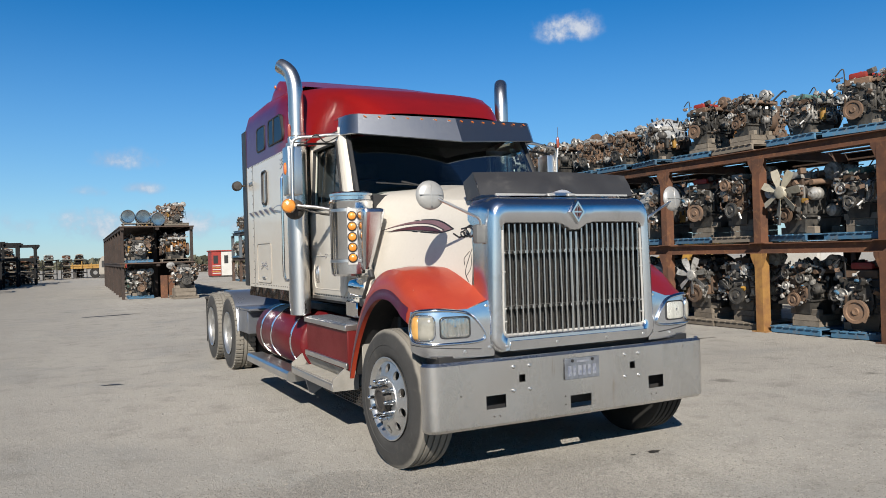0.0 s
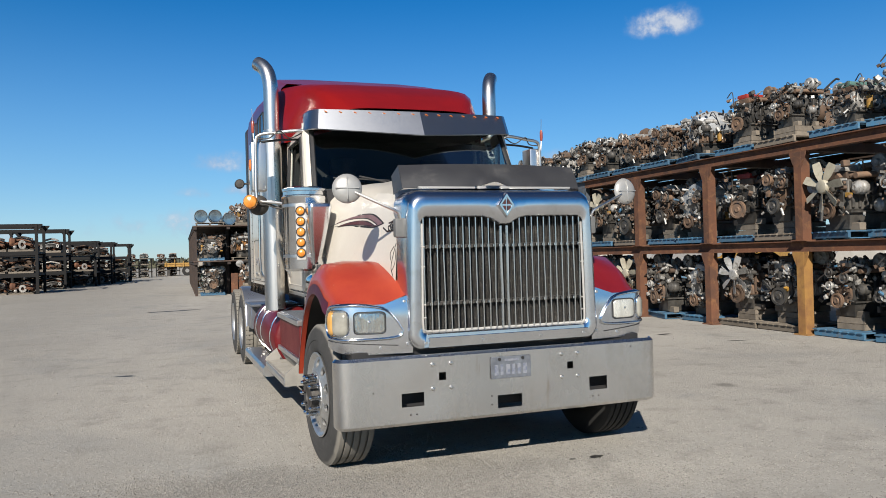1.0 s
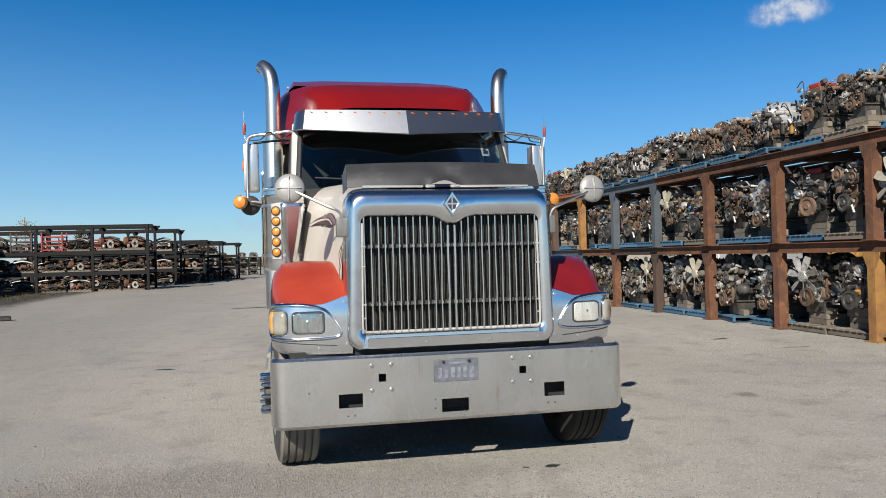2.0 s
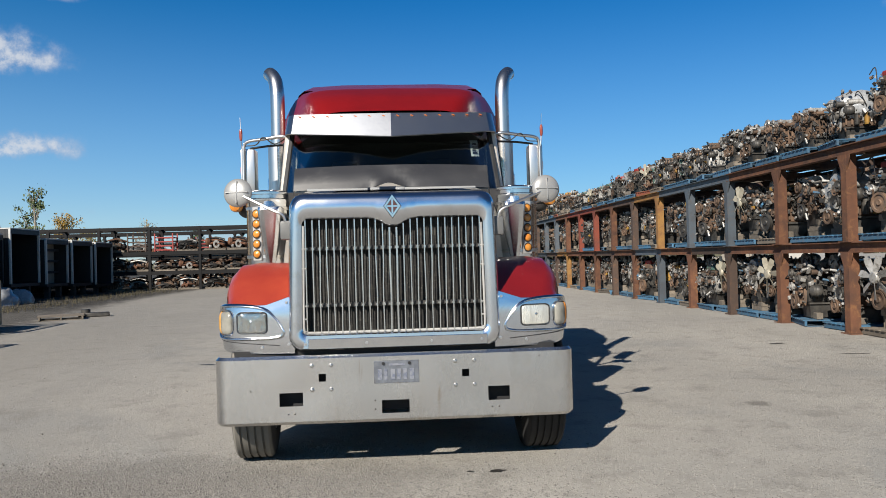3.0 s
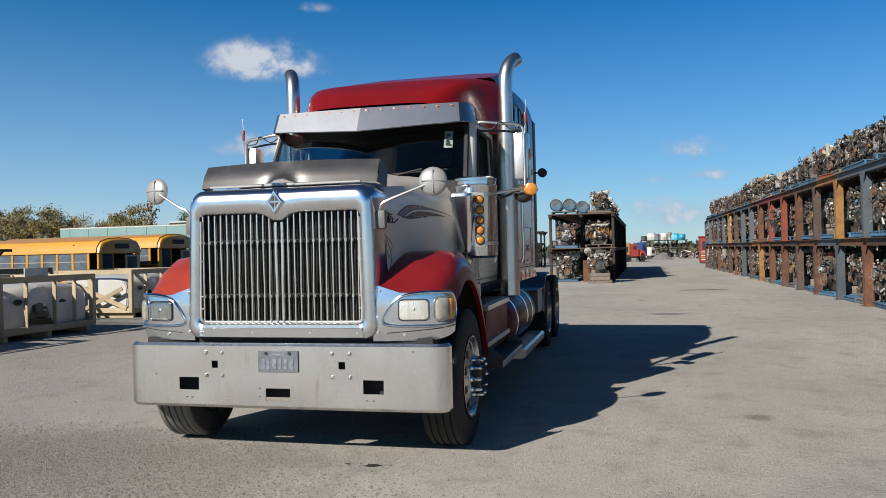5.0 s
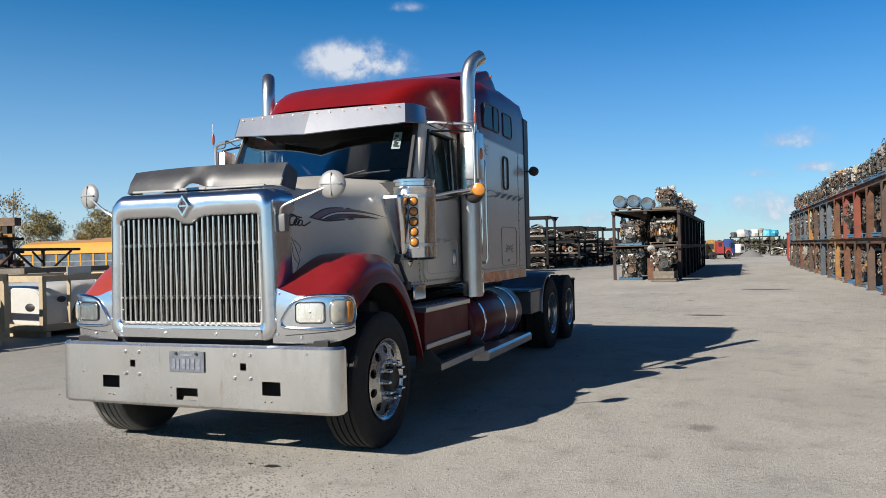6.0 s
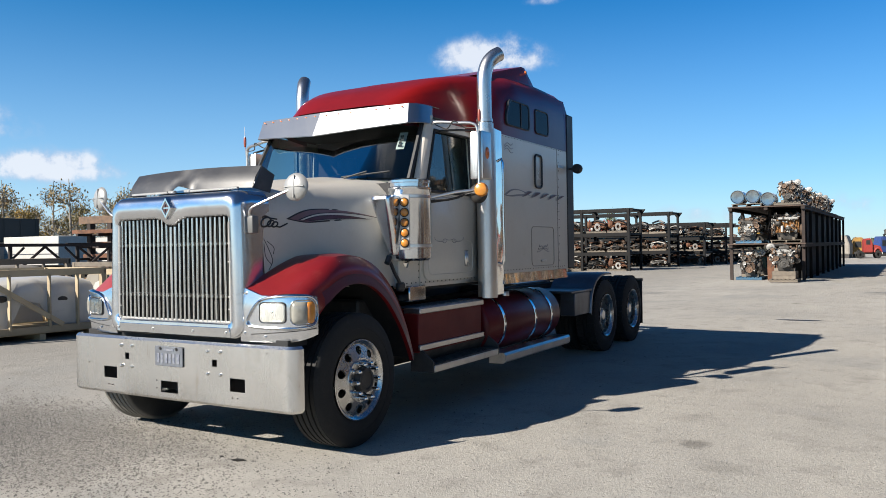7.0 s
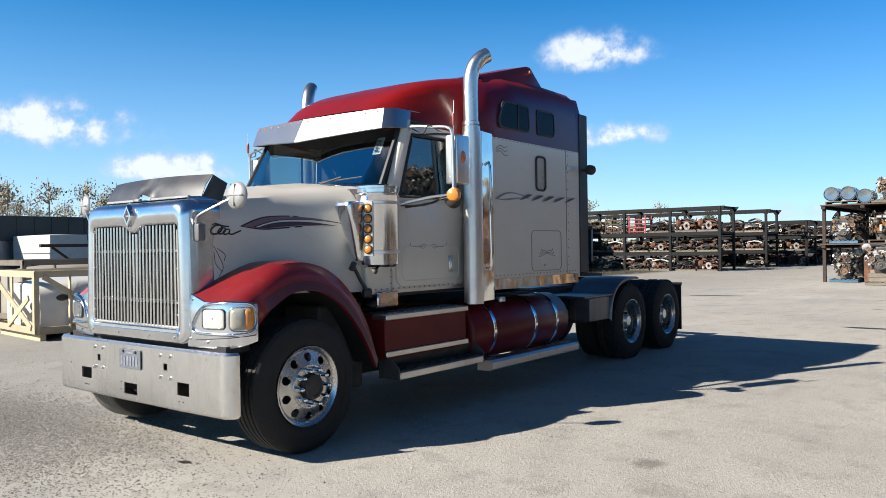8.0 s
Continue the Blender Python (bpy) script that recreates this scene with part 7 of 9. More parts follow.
    tube(b, [(.10, sm * (w + .17), zm + .15), (.28, sm * (w + .16), zm + .17), (.38, sm * .10, zm + .22), (.36, -sm * .14, zm + .12), (.2, -sm * (w + .10), zm + .02)], .048, 10, 4)
    tube(b, [(.42, -sm * (w + .09), zm), (-.38, -sm * (w + .09), zm)], .055, 10, 1)
    part("intake_pipe", b, accent if r.random() < .4 else CASTALU, e)
    for k in range(r.choice((1, 2))):
        b = bmesh.new()
        xx = -.2 + .22 * k
        lathe(b, [(.0, .28), (.05, .285), (.056, .30), (.056, .47), (.06, .475), (.06, .50), (.0, .52)], 16, Matrix.Translation((xx, -sm * (w + .11), 0)) @ Matrix.Rotation(radians(-90), 4, "Y"))
        part("oil_filter", b, r.choice((WHITEPAINT, GREASE, MACHINE_YELLOW)), e)
    b = bmesh.new()
    lathe(b, [(.20, .48), (.23, .52), (.25, .58), (.25, .62), (.22, .625), (.21, .61), (.0, .60)], 24, Matrix.Translation((0, 0, .36)))
    part("bell_housing", b, r.choice((GREASE, IRON)), e)
    b = bmesh.new()
    for k in range(r.randint(16, 22)):
        p0 = Vector((r.uniform(-.55, .4), r.choice((-1, 1)) * r.uniform(w * .4, w + .1), r.uniform(.35, h + .12)))
        p2 = p0 + Vector((r.uniform(-.3, .3), r.uniform(-.25, .25), r.uniform(-.3, .25)))
        p1 = (p0 + p2) / 2 + Vector((r.uniform(-.12, .02), r.uniform(-.12, .12), r.uniform(.04, .24)))
        tube(b, [p0, p1, p2], r.choice((.008, .011, .018, .026)), 6, 5)
    tagged(part("hosing", b, HOSE, e), kind="stuff")
    b = bmesh.new()
    for k in range(r.randint(26, 36)):
        c = Vector((r.uniform(-.58, .45), r.choice((-1, 1)) * r.uniform(w * .7, w + .16), r.uniform(.28, h + .22)))
        s3 = [r.uniform(.015, .06) for _ in range(3)]
        box(b, -s3[0], s3[0], -s3[1], s3[1], -s3[2], s3[2], .008, Matrix.Translation(c) @ Euler((r.uniform(-.6, .6), r.uniform(-.6, .6), r.uniform(-.6, .6))).to_matrix().to_4x4())
    tagged(part("ironwork", b, r.choice((GREASE, IRON, CASTALU)), e), kind="stuff")
    # loose fittings all over: pipes, caps, sensors, clips
    for nm, mt, cnt in (("hardware", CASTALU, 26), ("hardware", GREASE, 40), ("hardware", IRON, 30), ("labelling", r.choice((WHITEPAINT, MACHINE_RED, MACHINE_YELLOW, BLUEWOOD)), 4)):
        b = bmesh.new()
        for k in range(cnt):
            sd = r.random()
            if sd < .5:
                c = Vector((-.56 + r.uniform(-.08, .02), r.uniform(-.32, .32), r.uniform(.16, h + .16)))
            else:
                c = Vector((r.uniform(-.5, .5), r.choice((-1, 1)) * (w + r.uniform(.02, .16)), r.uniform(.2, h + .25)))
            m = Matrix.Translation(c) @ Euler((r.uniform(-3, 3), r.uniform(-3, 3), r.uniform(-3, 3))).to_matrix().to_4x4()
            a = r.uniform(.010, .032)
            if r.random() < .5:
                box(b, -a, a, -a * r.uniform(.5, 2), a * r.uniform(.5, 2), -a, a, 0, m)
            else:
                cyl(b, m @ Vector((0, 0, -a * 2)), m @ Vector((0, 0, a * 2)), a * .7, n=7)
        tagged(part(nm, b, mt, e), kind="stuff")
    if fan:
        zf = h - .08
        fm = FANWHITE if fan == 1 else CASTALU
        b = bmesh.new()
        lathe(b, [(.0, -.76), (.05, -.765), (.085, -.75), (.10, -.72), (.10, -.69), (.03, -.68), (.03, -.58)], 20, Matrix.Translation((0, 0, zf)))
        f = part("fan", b, fm, e, "pale cooling fan" if fan == 1 else "metal cooling fan")
        nb = r.choice((6, 6, 7))
        bb = bmesh.new()
        L = r.uniform(.32, .38)
        rings = []
        for i in range(6):
            q = i / 5
            rad = .08 + (L - .08) * q
            wd = .028 + .034 * math.sin(min(1, q * 1.25) * math.pi / 2) - .012 * q ** 4
            tw = radians(38 - 14 * q)
            c = Vector((-.72, 0, rad))
            u = Vector((-math.sin(tw), math.cos(tw), 0))
            t = Vector((.004, 0, 0))
            rings.append([c - u * wd - t, c + u * wd - t, c + u * wd + t, c - u * wd + t])
        loft(bb, rings)
        me = finish("blade", bb, fm)
        ph = r.uniform(0, 1)
        for k in range(nb):
            shared("blade", me, f, Matrix.Translation((0, 0, zf)) @ Matrix.Rotation(2 * math.pi * (k + ph) / nb, 4, "X"))
    if wrap:
        b = bmesh.new()
        rr = random.Random(seed + 5)
        rings = []
        for i in range(7):
            q = i / 6
            x = -.5 + 1.0 * q
            k = math.sin(math.pi * (.12 + .76 * q)) ** .4
            rings.append([Vector((x + rr.uniform(-.03, .03), .36 * k * math.cos(a) + rr.uniform(-.03, .03), .66 + .34 * k * math.sin(a) + rr.uniform(-.03, .03))) for a in [2 * math.pi * j / 16 for j in range(16)]])
        loft(b, rings)
        part("plastic_wrap", b, WRAP, e, "crumpled clear plastic wrap", smooth=20)
    b = bmesh.new()
    box(b, -.06, .06, -.30, .30, 0, .10, .006)
    me = finish("timber", b, GREYWOOD)
    for x in (-.30, .26):
        shared("timber", me, e, pose(x, 0, 0))
    return e


ENGINES = [build_engine(11, GREASE, CASTALU, 1), build_engine(12, IRON, CASTALU, 0), build_engine(13, IRON, MACHINE_YELLOW, 0), build_engine(14, GREASE, CASTALU, 0),
           build_engine(15, CASTALU, MACHINE_GREEN, 0), build_engine(16, MACHINE_YELLOW, GREASE, 0), build_engine(17, GREASE, MACHINE_RED, 2), build_engine(18, IRON, CASTALU, 0, True),
           build_engine(19, MACHINE_GREEN, CASTALU, 1), build_engine(20, GREASE, MACHINE_RED, 0), build_engine(21, IRON, GREASE, 2),
           build_engine(22, CASTALU, GREASE, 0), build_engine(23, MACHINE_GREEN, CASTALU, 0), build_engine(24, CASTALU, IRON, 0),
           build_engine(25, RUSTORANGE, IRON, 0), build_engine(26, GREASE, IRON, 0)]


def far_copy(src):
    """The same thing with its parts joined by material, for places far off."""
    t = thing(src.name.split(".")[0], src["label"], src["category"], pose(0, 0, -50), src["group"])
    sets = {}
    for o in src.children_recursive:
        m, q = o.matrix_basis.copy(), o.parent
        while q is not src:
            m, q = q.matrix_basis @ m, q.parent
        sets.setdefault(o.data.materials[0].name, []).append((o, m))
    for key, obs in sets.items():
        b = bmesh.new()
        for o, m in obs:
            n0 = len(b.verts)
            b.from_mesh(o.data)
            b.verts.ensure_lookup_table()
            bmesh.ops.transform(b, matrix=m, verts=b.verts[n0:])
        tagged(part(obs[0][0].name.split(".")[0], b, MATS[key], t), kind="stuff" if len(obs) > 1 or obs[0][0].get("kind") else "")
    return t


FAR_ENGINES = [far_copy(e) for e in ENGINES]
FAR_PALLETS = [far_copy(p) for p in PALLETS]


def wood_bin_proto():
    t = thing("wooden_bin", "weathered plank box under an engine", "crate", pose(0, 0, -50), "plank boxes")
    b = bmesh.new()
    box(b, -.42, .42, -.012, .012, -.07, .07)
    pl = finish("plank", b, GREYWOOD)
    for z in (.075, .225):
        for s in (-1, 1):
            shared("plank", pl, t, pose(0, s * .40, z))
            shared("plank", pl, t, pose(s * .40, 0, z, 0, 0, 90))
    b = bmesh.new()
    box(b, -.39, .39, -.39, .39, .28, .298)
    part("lid", b, GREYWOOD, t)
    return t


BIN = wood_bin_proto()
FAR_BIN = far_copy(BIN)


def put_engine(x, y, z, face, size=1.2, kind=None, pal=None, bin_=False, far=False, block=0.0):
    """An engine on its pallet; face: the turn in degrees, 0 looks to -x."""
    p = (FAR_PALLETS if far else PALLETS)[pal if pal is not None else rng.choice((0, 0, 1, 1, 0, 2) if z > 2 else (0, 0, 1, 1))]
    copy_thing(p, pose(x, y, z, 0, 0, face + rng.uniform(-2, 2)))
    z += PALLET_H
    if bin_:
        copy_thing(BIN, pose(x, y, z, 0, 0, face))
        z += .30
    elif rng.random() < block:
        copy_thing(FAR_BIN if far else BIN, pose(x, y, z, 0, 0, face + rng.uniform(-4, 4)) @ Matrix.Diagonal((.80, .62, .66, 1)))
        z += .198
        size *= .88
    e = (FAR_ENGINES if far else ENGINES)[kind if kind is not None else rng.choice((1, 2, 3, 4, 5, 7, 9, 11, 12, 13, 1, 2, 14, 4, 9, 14, 13, 8, 10, 0, 12, 5, 14))]
    copy_thing(e, pose(x, y, z, 0, 0, face + rng.uniform(-7, 7)) @ Matrix.Diagonal((size * .82, size * rng.uniform(.98, 1.08), size, 1)))


# the long rack of engines
def rack_x(y):
    return 7.80 - .028 * (y - 5)


def beam_h(b, L, d, wf, m):
    """An H beam along x of length L, depth d, flange width wf."""
    t = .016
    box(b, 0, L, -wf / 2, wf / 2, d - t, d, 0, m)
    box(b, 0, L, -wf / 2, wf / 2, 0, t, 0, m)
    box(b, 0, L, -t / 2, t / 2, t, d - t, 0, m)


def build_long_rack():
    rack = thing("storage_rack", "long two-storey rack of rusty steel beams", "rack")
    depth, bay, n = 2.35, 2.32, 21
    y0 = .63
    tilt = math.degrees(math.atan(.028))
    tones = [RUSTY, RUSTY, RUSTY, RUSTY, RUSTY, SLATE, SLATE, OCHRE, BROWN, RUSTY, REDBEAM, REDBEAM, RUSTY, SLATE, SLATE, BROWN, OCHRE, SLATE, SLATE, BROWN, SLATE, SLATE]
    lowtones = [RUSTY, RUSTY, OCHRE, RUSTY, RUSTY, BROWN, RUSTY, SLATE, RUSTY, BROWN, RUSTY, RUSTY, OCHRE, BROWN, SLATE, RUSTY, BROWN, BROWN, RUSTY, BROWN, BROWN, BROWN]
    meshes = {}

    def post_mesh(mt, hgt, key):
        if (id(mt), key) not in meshes:
            b = bmesh.new()
            box(b, -.09, .09, -.078, -.064, 0, hgt)
            box(b, -.09, .09, .064, .078, 0, hgt)
            box(b, -.008, .008, -.064, .064, 0, hgt)
            box(b, -.10, -.09, -.078, .078, 0, hgt)
            box(b, -.14, .14, -.15, .15, 0, .018)
            for s in (-1, 1):
                loft(b, [[Vector((x, s * .078, hgt - .26)), Vector((x, s * .17, hgt - .05)), Vector((x, s * .17, hgt)), Vector((x, s * .078, hgt))] for x in (-.095, -.075)])
            meshes[id(mt), key] = finish("post", b, mt, 0)
        return meshes[id(mt), key]

    def beam_mesh(mt, L, d):
        if (id(mt), L, d) not in meshes:
            b = bmesh.new()
            beam_h(b, L, d, .16, Matrix.Identity(4))
            box(b, 0, L, -.09, -.078, 0, d)
            meshes[id(mt), L, d] = finish("beam", b, mt, 0)
        return meshes[id(mt), L, d]
    for k in range(n + 1):
        y = y0 + bay * k
        for back in (0, 1):
            x = rack_x(y) + depth * back
            turn = 0 if not back else 180
            shared("post", post_mesh(lowtones[k] if not back else BROWN, 1.40, 0), rack, pose(x, y, 0, 0, 0, turn + tilt))
            shared("post", post_mesh(tones[k] if not back else BROWN, 1.50, 1), rack, pose(x, y, 1.58, 0, 0, turn + tilt))
        for z in (1.40, 3.08):
            shared("cross_beam", beam_mesh(BROWN, 2.35, .16), rack, pose(rack_x(y), y, z + .01, 0, 0, tilt))
        if k == n:
            break
        for back in (0, 1):
            x = rack_x(y) + depth * back
            for z, tn in ((1.40, lowtones), (3.08, tones)):
                mt = tn[k] if not back else BROWN
                mt = RUSTY if (k < 4 and mt is OCHRE) else mt
                L = math.hypot(bay, .028 * bay) - .002
                shared("beam", beam_mesh(mt, 2.32, .18), rack, pose(x, y, z, 0, 0, 90 + tilt))
        for z in (1.582, 3.262):
            b = bmesh.new()
            for q in range(4):
                box(b, .12 + .58 * q, .12 + .58 * q + .36, 0, bay, 0, .012)
            key = ("deck",)
            if key not in meshes:
                meshes[key] = finish("deck", b, BROWN, 0)
            else:
                b.free()
            shared("deck_strip", meshes[key], rack, pose(rack_x(y), y, z, 0, 0, tilt))
    # what stands on it: two engines a bay in front, one behind
    front = {  # bay, level: kinds
        (1, 0): (9, 3), (1, 1): (4, 0), (1, 2): (9, 4), (2, 0): (13, 10), (2, 1): (1, 9), (2, 2): (3, 9), (3, 0): (7, 3), (3, 1): (7, 1), (3, 2): (7, 1),
        (4, 0): (0, 7), (4, 1): (2, 0), (4, 2): (1, 3), (5, 0): (8, 4), (5, 1): (1, 1)}
    for k in range(n):
        for lv, z in ((0, .001), (1, 1.598), (2, 3.278)):
            kinds = front.get((k, lv))
            for q in range(2):
                y = y0 + bay * k + bay * (.27 + .46 * q) + rng.uniform(-.05, .05)
                size = rng.uniform(1.12, 1.38) if lv < 2 else rng.uniform(.74, 1.0) if k > 5 else rng.uniform(.88, 1.10)
                if lv == 2 and rng.random() < .07 and k > 6:
                    continue
                put_engine(rack_x(y) + .55 + rng.uniform(0, .12), y, z, rng.choice((0, 0, 0, 12, -12)), min(size, 1.22 if lv < 2 else 1.32), kinds[q] if kinds else None,
                           0 if (k < 9 and rng.random() < .7) else None, far=k > 8, block=(.15 if lv == 2 else .6) if k < 14 else .2)
            if (lv < 2 and k > 5) or (lv == 0 and k % 2) or (lv == 2 and k % 2 == 0):
                y = y0 + bay * (k + rng.uniform(.3, .7))
                put_engine(rack_x(y) + 1.72, y, z, rng.choice((180, 90, 0)), rng.uniform(1.0, 1.15), far=True)


build_long_rack()


# the second engine rack, closed over with a roof of plates
def build_short_rack():
    rack = thing("storage_rack", "two-storey rusty rack with plate roof, loaded with engines", "rack")
    x0, x1, y0, y1 = -1.53, 1.22, 29.6, 50.0
    n = 8
    for k in range(n + 1):
        y = y0 + (y1 - y0) * k / n
        for x in (x0, (x0 + x1) / 2, x1):
            b = bmesh.new()
            yy = y + (.95 if k == 0 and x0 < x < x1 else .06 if k == 0 else 0)
            box(b, x - .06, x + .06, yy - .06, yy + .06, 0, 3.0, .006)
            # right-hand posts are black: the shade on that side is in their colour
            part("post", b, BLACKBEAM if x > 1 and k else DARKRUST, rack, smooth=0)
    for z in (1.46, 2.98):
        for x in (x0, (x0 + x1) / 2, x1):
            b = bmesh.new()
            box(b, x - .07, x + .07, y0 - .12, y1, z - .12, z)
            part("beam", b, DARKRUST, rack, smooth=0)
        for k in range(n):
            b = bmesh.new()
            ya = y0 - .15 + (y1 - y0 + .2) * k / n
            box(b, x0 - .1, x1 + .1, ya, ya + (y1 - y0 + .2) / n - .02, z + .002, z + .045)
            part("plate", b, DARKRUST if k % 3 else BROWN, rack, smooth=0)
    # black sheets added inside, standing in for the rack's dark depth
    b = bmesh.new()
    box(b, -.20, -.06, y0 + 1.1, y1, .02, 2.9)
    box(b, -.20, x1 - .1, y0 + 2.0, y0 + 2.05, .02, 2.9)
    part("partition", b, BLACKBEAM, rack, smooth=0)
    for z, picks in ((.001, (3, None)), (1.508, (15, 14))):
        for q, x in enumerate((-.85, .58)):
            if picks[q] is None:
                continue
            put_engine(x, y0 + .55, z, 0 if picks[q] == 14 else 90, 1.12, picks[q], 0 if q == 0 else 1)
    for k in range(1, 9):
        for z in (.001, 1.508):
            put_engine(-.85, y0 + .6 + 2.5 * k, z, 0, 1.05, far=True)
    # black sheet added along the right side in place of its deep shade
    b = bmesh.new()
    box(b, x1 - .26, x1 - .22, y0 + 1.4, y1, .02, 2.86)
    part("side_sheet", b, BLACKBEAM, rack, smooth=0)
    # on the roof
    for k in range(1, 8):
        put_engine(.55, y0 + .6 + 2.4 * k, 3.03, 90, .9, (14, 1, 5, 2, 1, 14, 2)[k - 1], far=True)
    put_engine(.62, y0 + .55, 3.03, 90, .92, 1, 1)
    copy_thing(PALLETS[1], pose(-.90, y0 + .5, 3.03))
    for x in (-1.27, -.68, -.10):
        t = thing("tank", "polished aluminium tank lying on the rack roof", "tank", pose(x, y0 + .55, 3.03 + (PALLET_H if x < -.2 else 0) + .285), "polished tanks")
        b = bmesh.new()
        lathe(b, [(.0, -.475), (.17, -.478), (.235, -.482), (.262, -.50), (.278, -.50), (.28, -.48), (.28, .46), (.24, .49), (.0, .50)], 32, Matrix.Rotation(radians(90), 4, "Z"))
        part("shell", b, TANKALU, t, smooth=12)
        for y in (-.3, .3):
            b = bmesh.new()
            lathe(b, [(.282, y - .02), (.288, y - .02), (.288, y + .02), (.282, y + .02)], 32, Matrix.Rotation(radians(90), 4, "Z"), close=True)
            part("band", b, STEEL, t)
    # engine on a crate before the rack, leaning plates
    put_engine(.70, y0 - 1.3, .001, 90, 1.15, 11, 1, bin_=True)
    for x, w in ((-.10, .28), (.22, .24)):
        t = thing("steel_plate", "rusty steel plate leaning on the rack", "steel plate", pose(x, y0 - .20, 0, 3, 0, 0), "leaning plates")
        b = bmesh.new()
        box(b, 0, w, 0, .02, 0, .95, .004)
        part("sheet", b, RUSTY, t)


build_short_rack()


# loads for the dark shelves
def load_proto(seed):
    r = random.Random(seed)
    t = thing("parts_pallet", r.choice(("rusty axles and drums piled on a pallet", "brown driveline parts heaped on a pallet", "rusty gear housings stacked on a pallet")), "scrap parts", pose(0, 0, -50), "scrap loads on the shelves")
    b = bmesh.new()
    for y in (-.4, 0, .4):
        box(b, -.6, .6, y - .05, y + .05, 0, .08)
    for x in (-.5, -.25, 0, .25, .5):
        box(b, x - .07, x + .07, -.48, .48, .08, .10)
    tagged(part("base", b, GREYWOOD, t), kind="stuff")
    mats = (IRON, GREASE, RUSTY, CASTALU, BLACKBEAM)
    for k in range(5):
        b = bmesh.new()
        for j in range(6):
            c = Vector((r.uniform(-.5, .5), r.uniform(-.4, .35), .10 + (.16 * r.random() if j > 2 else 0)))
            q = r.random()
            if q < .4:
                rr = r.uniform(.09, .19) if j < 3 else r.uniform(.06, .12)
                m = Matrix.Translation(c + Vector((0, 0, rr))) @ Euler((0, r.uniform(-.3, .3), r.choice((1.57, 1.4, .3)))).to_matrix().to_4x4()
                lathe(b, [(rr * .45, -.08), (rr, -.08), (rr, -.05), (rr * .8, .0), (rr * .8, .07), (rr * .45, .08)], 16, m, close=True)
            elif q < .75:
                a = r.uniform(-.4, .4)
                z = r.uniform(.05, .35)
                tube(b, [c + Vector((-.5 - c.x * .8, a, z)), c + Vector((-c.x, a * .5, z + .1)), c + Vector((.5 - c.x, -a, z))], r.uniform(.022, .055), 7, 2)
            else:
                s3 = r.uniform(.07, .16)
                lathe(b, [(.0, -s3), (s3, -s3 * .7), (s3 * 1.2, 0), (s3 * .8, s3 * .9), (.0, s3)], 10, Matrix.Translation(c + Vector((0, 0, s3))))
        tagged(part(("drum", "axle", "housing", "shaft", "gear_case")[k], b, mats[(k + seed) % 5] if k < 4 else r.choice(mats), t), kind="stuff")
    return t


LOADS = [load_proto(s) for s in range(31, 37)]
FAR_LOADS = [far_copy(t) for t in LOADS]


def red_stack_proto(mt, label):
    t = thing("frame_stack", label, "frame stack", pose(0, 0, -50), "stacked frames")
    for k in range(4):
        b = bmesh.new()
        z = .05 + .24 * k
        for y in (-.45, .45):
            box(b, -.55, .55, y - .03, y + .03, z, z + .07)
        for x in (-.52, 0, .52):
            box(b, x - .03, x + .03, -.42, .42, z + .01, z + .06)
        part("frame", b, mt, t, smooth=0)
    for x in (-.52, .52):
        for y in (-.45, .45):
            b = bmesh.new()
            box(b, x - .035, x + .035, y - .075, y - .035, 0, 1.05)
            part("upright", b, mt, t, smooth=0)
    return t


REDSTACK = red_stack_proto(MACHINE_RED, "stack of bright red steel frames on a shelf")
DARKSTACK = red_stack_proto(BROWN, "stack of dark steel frames on a shelf")


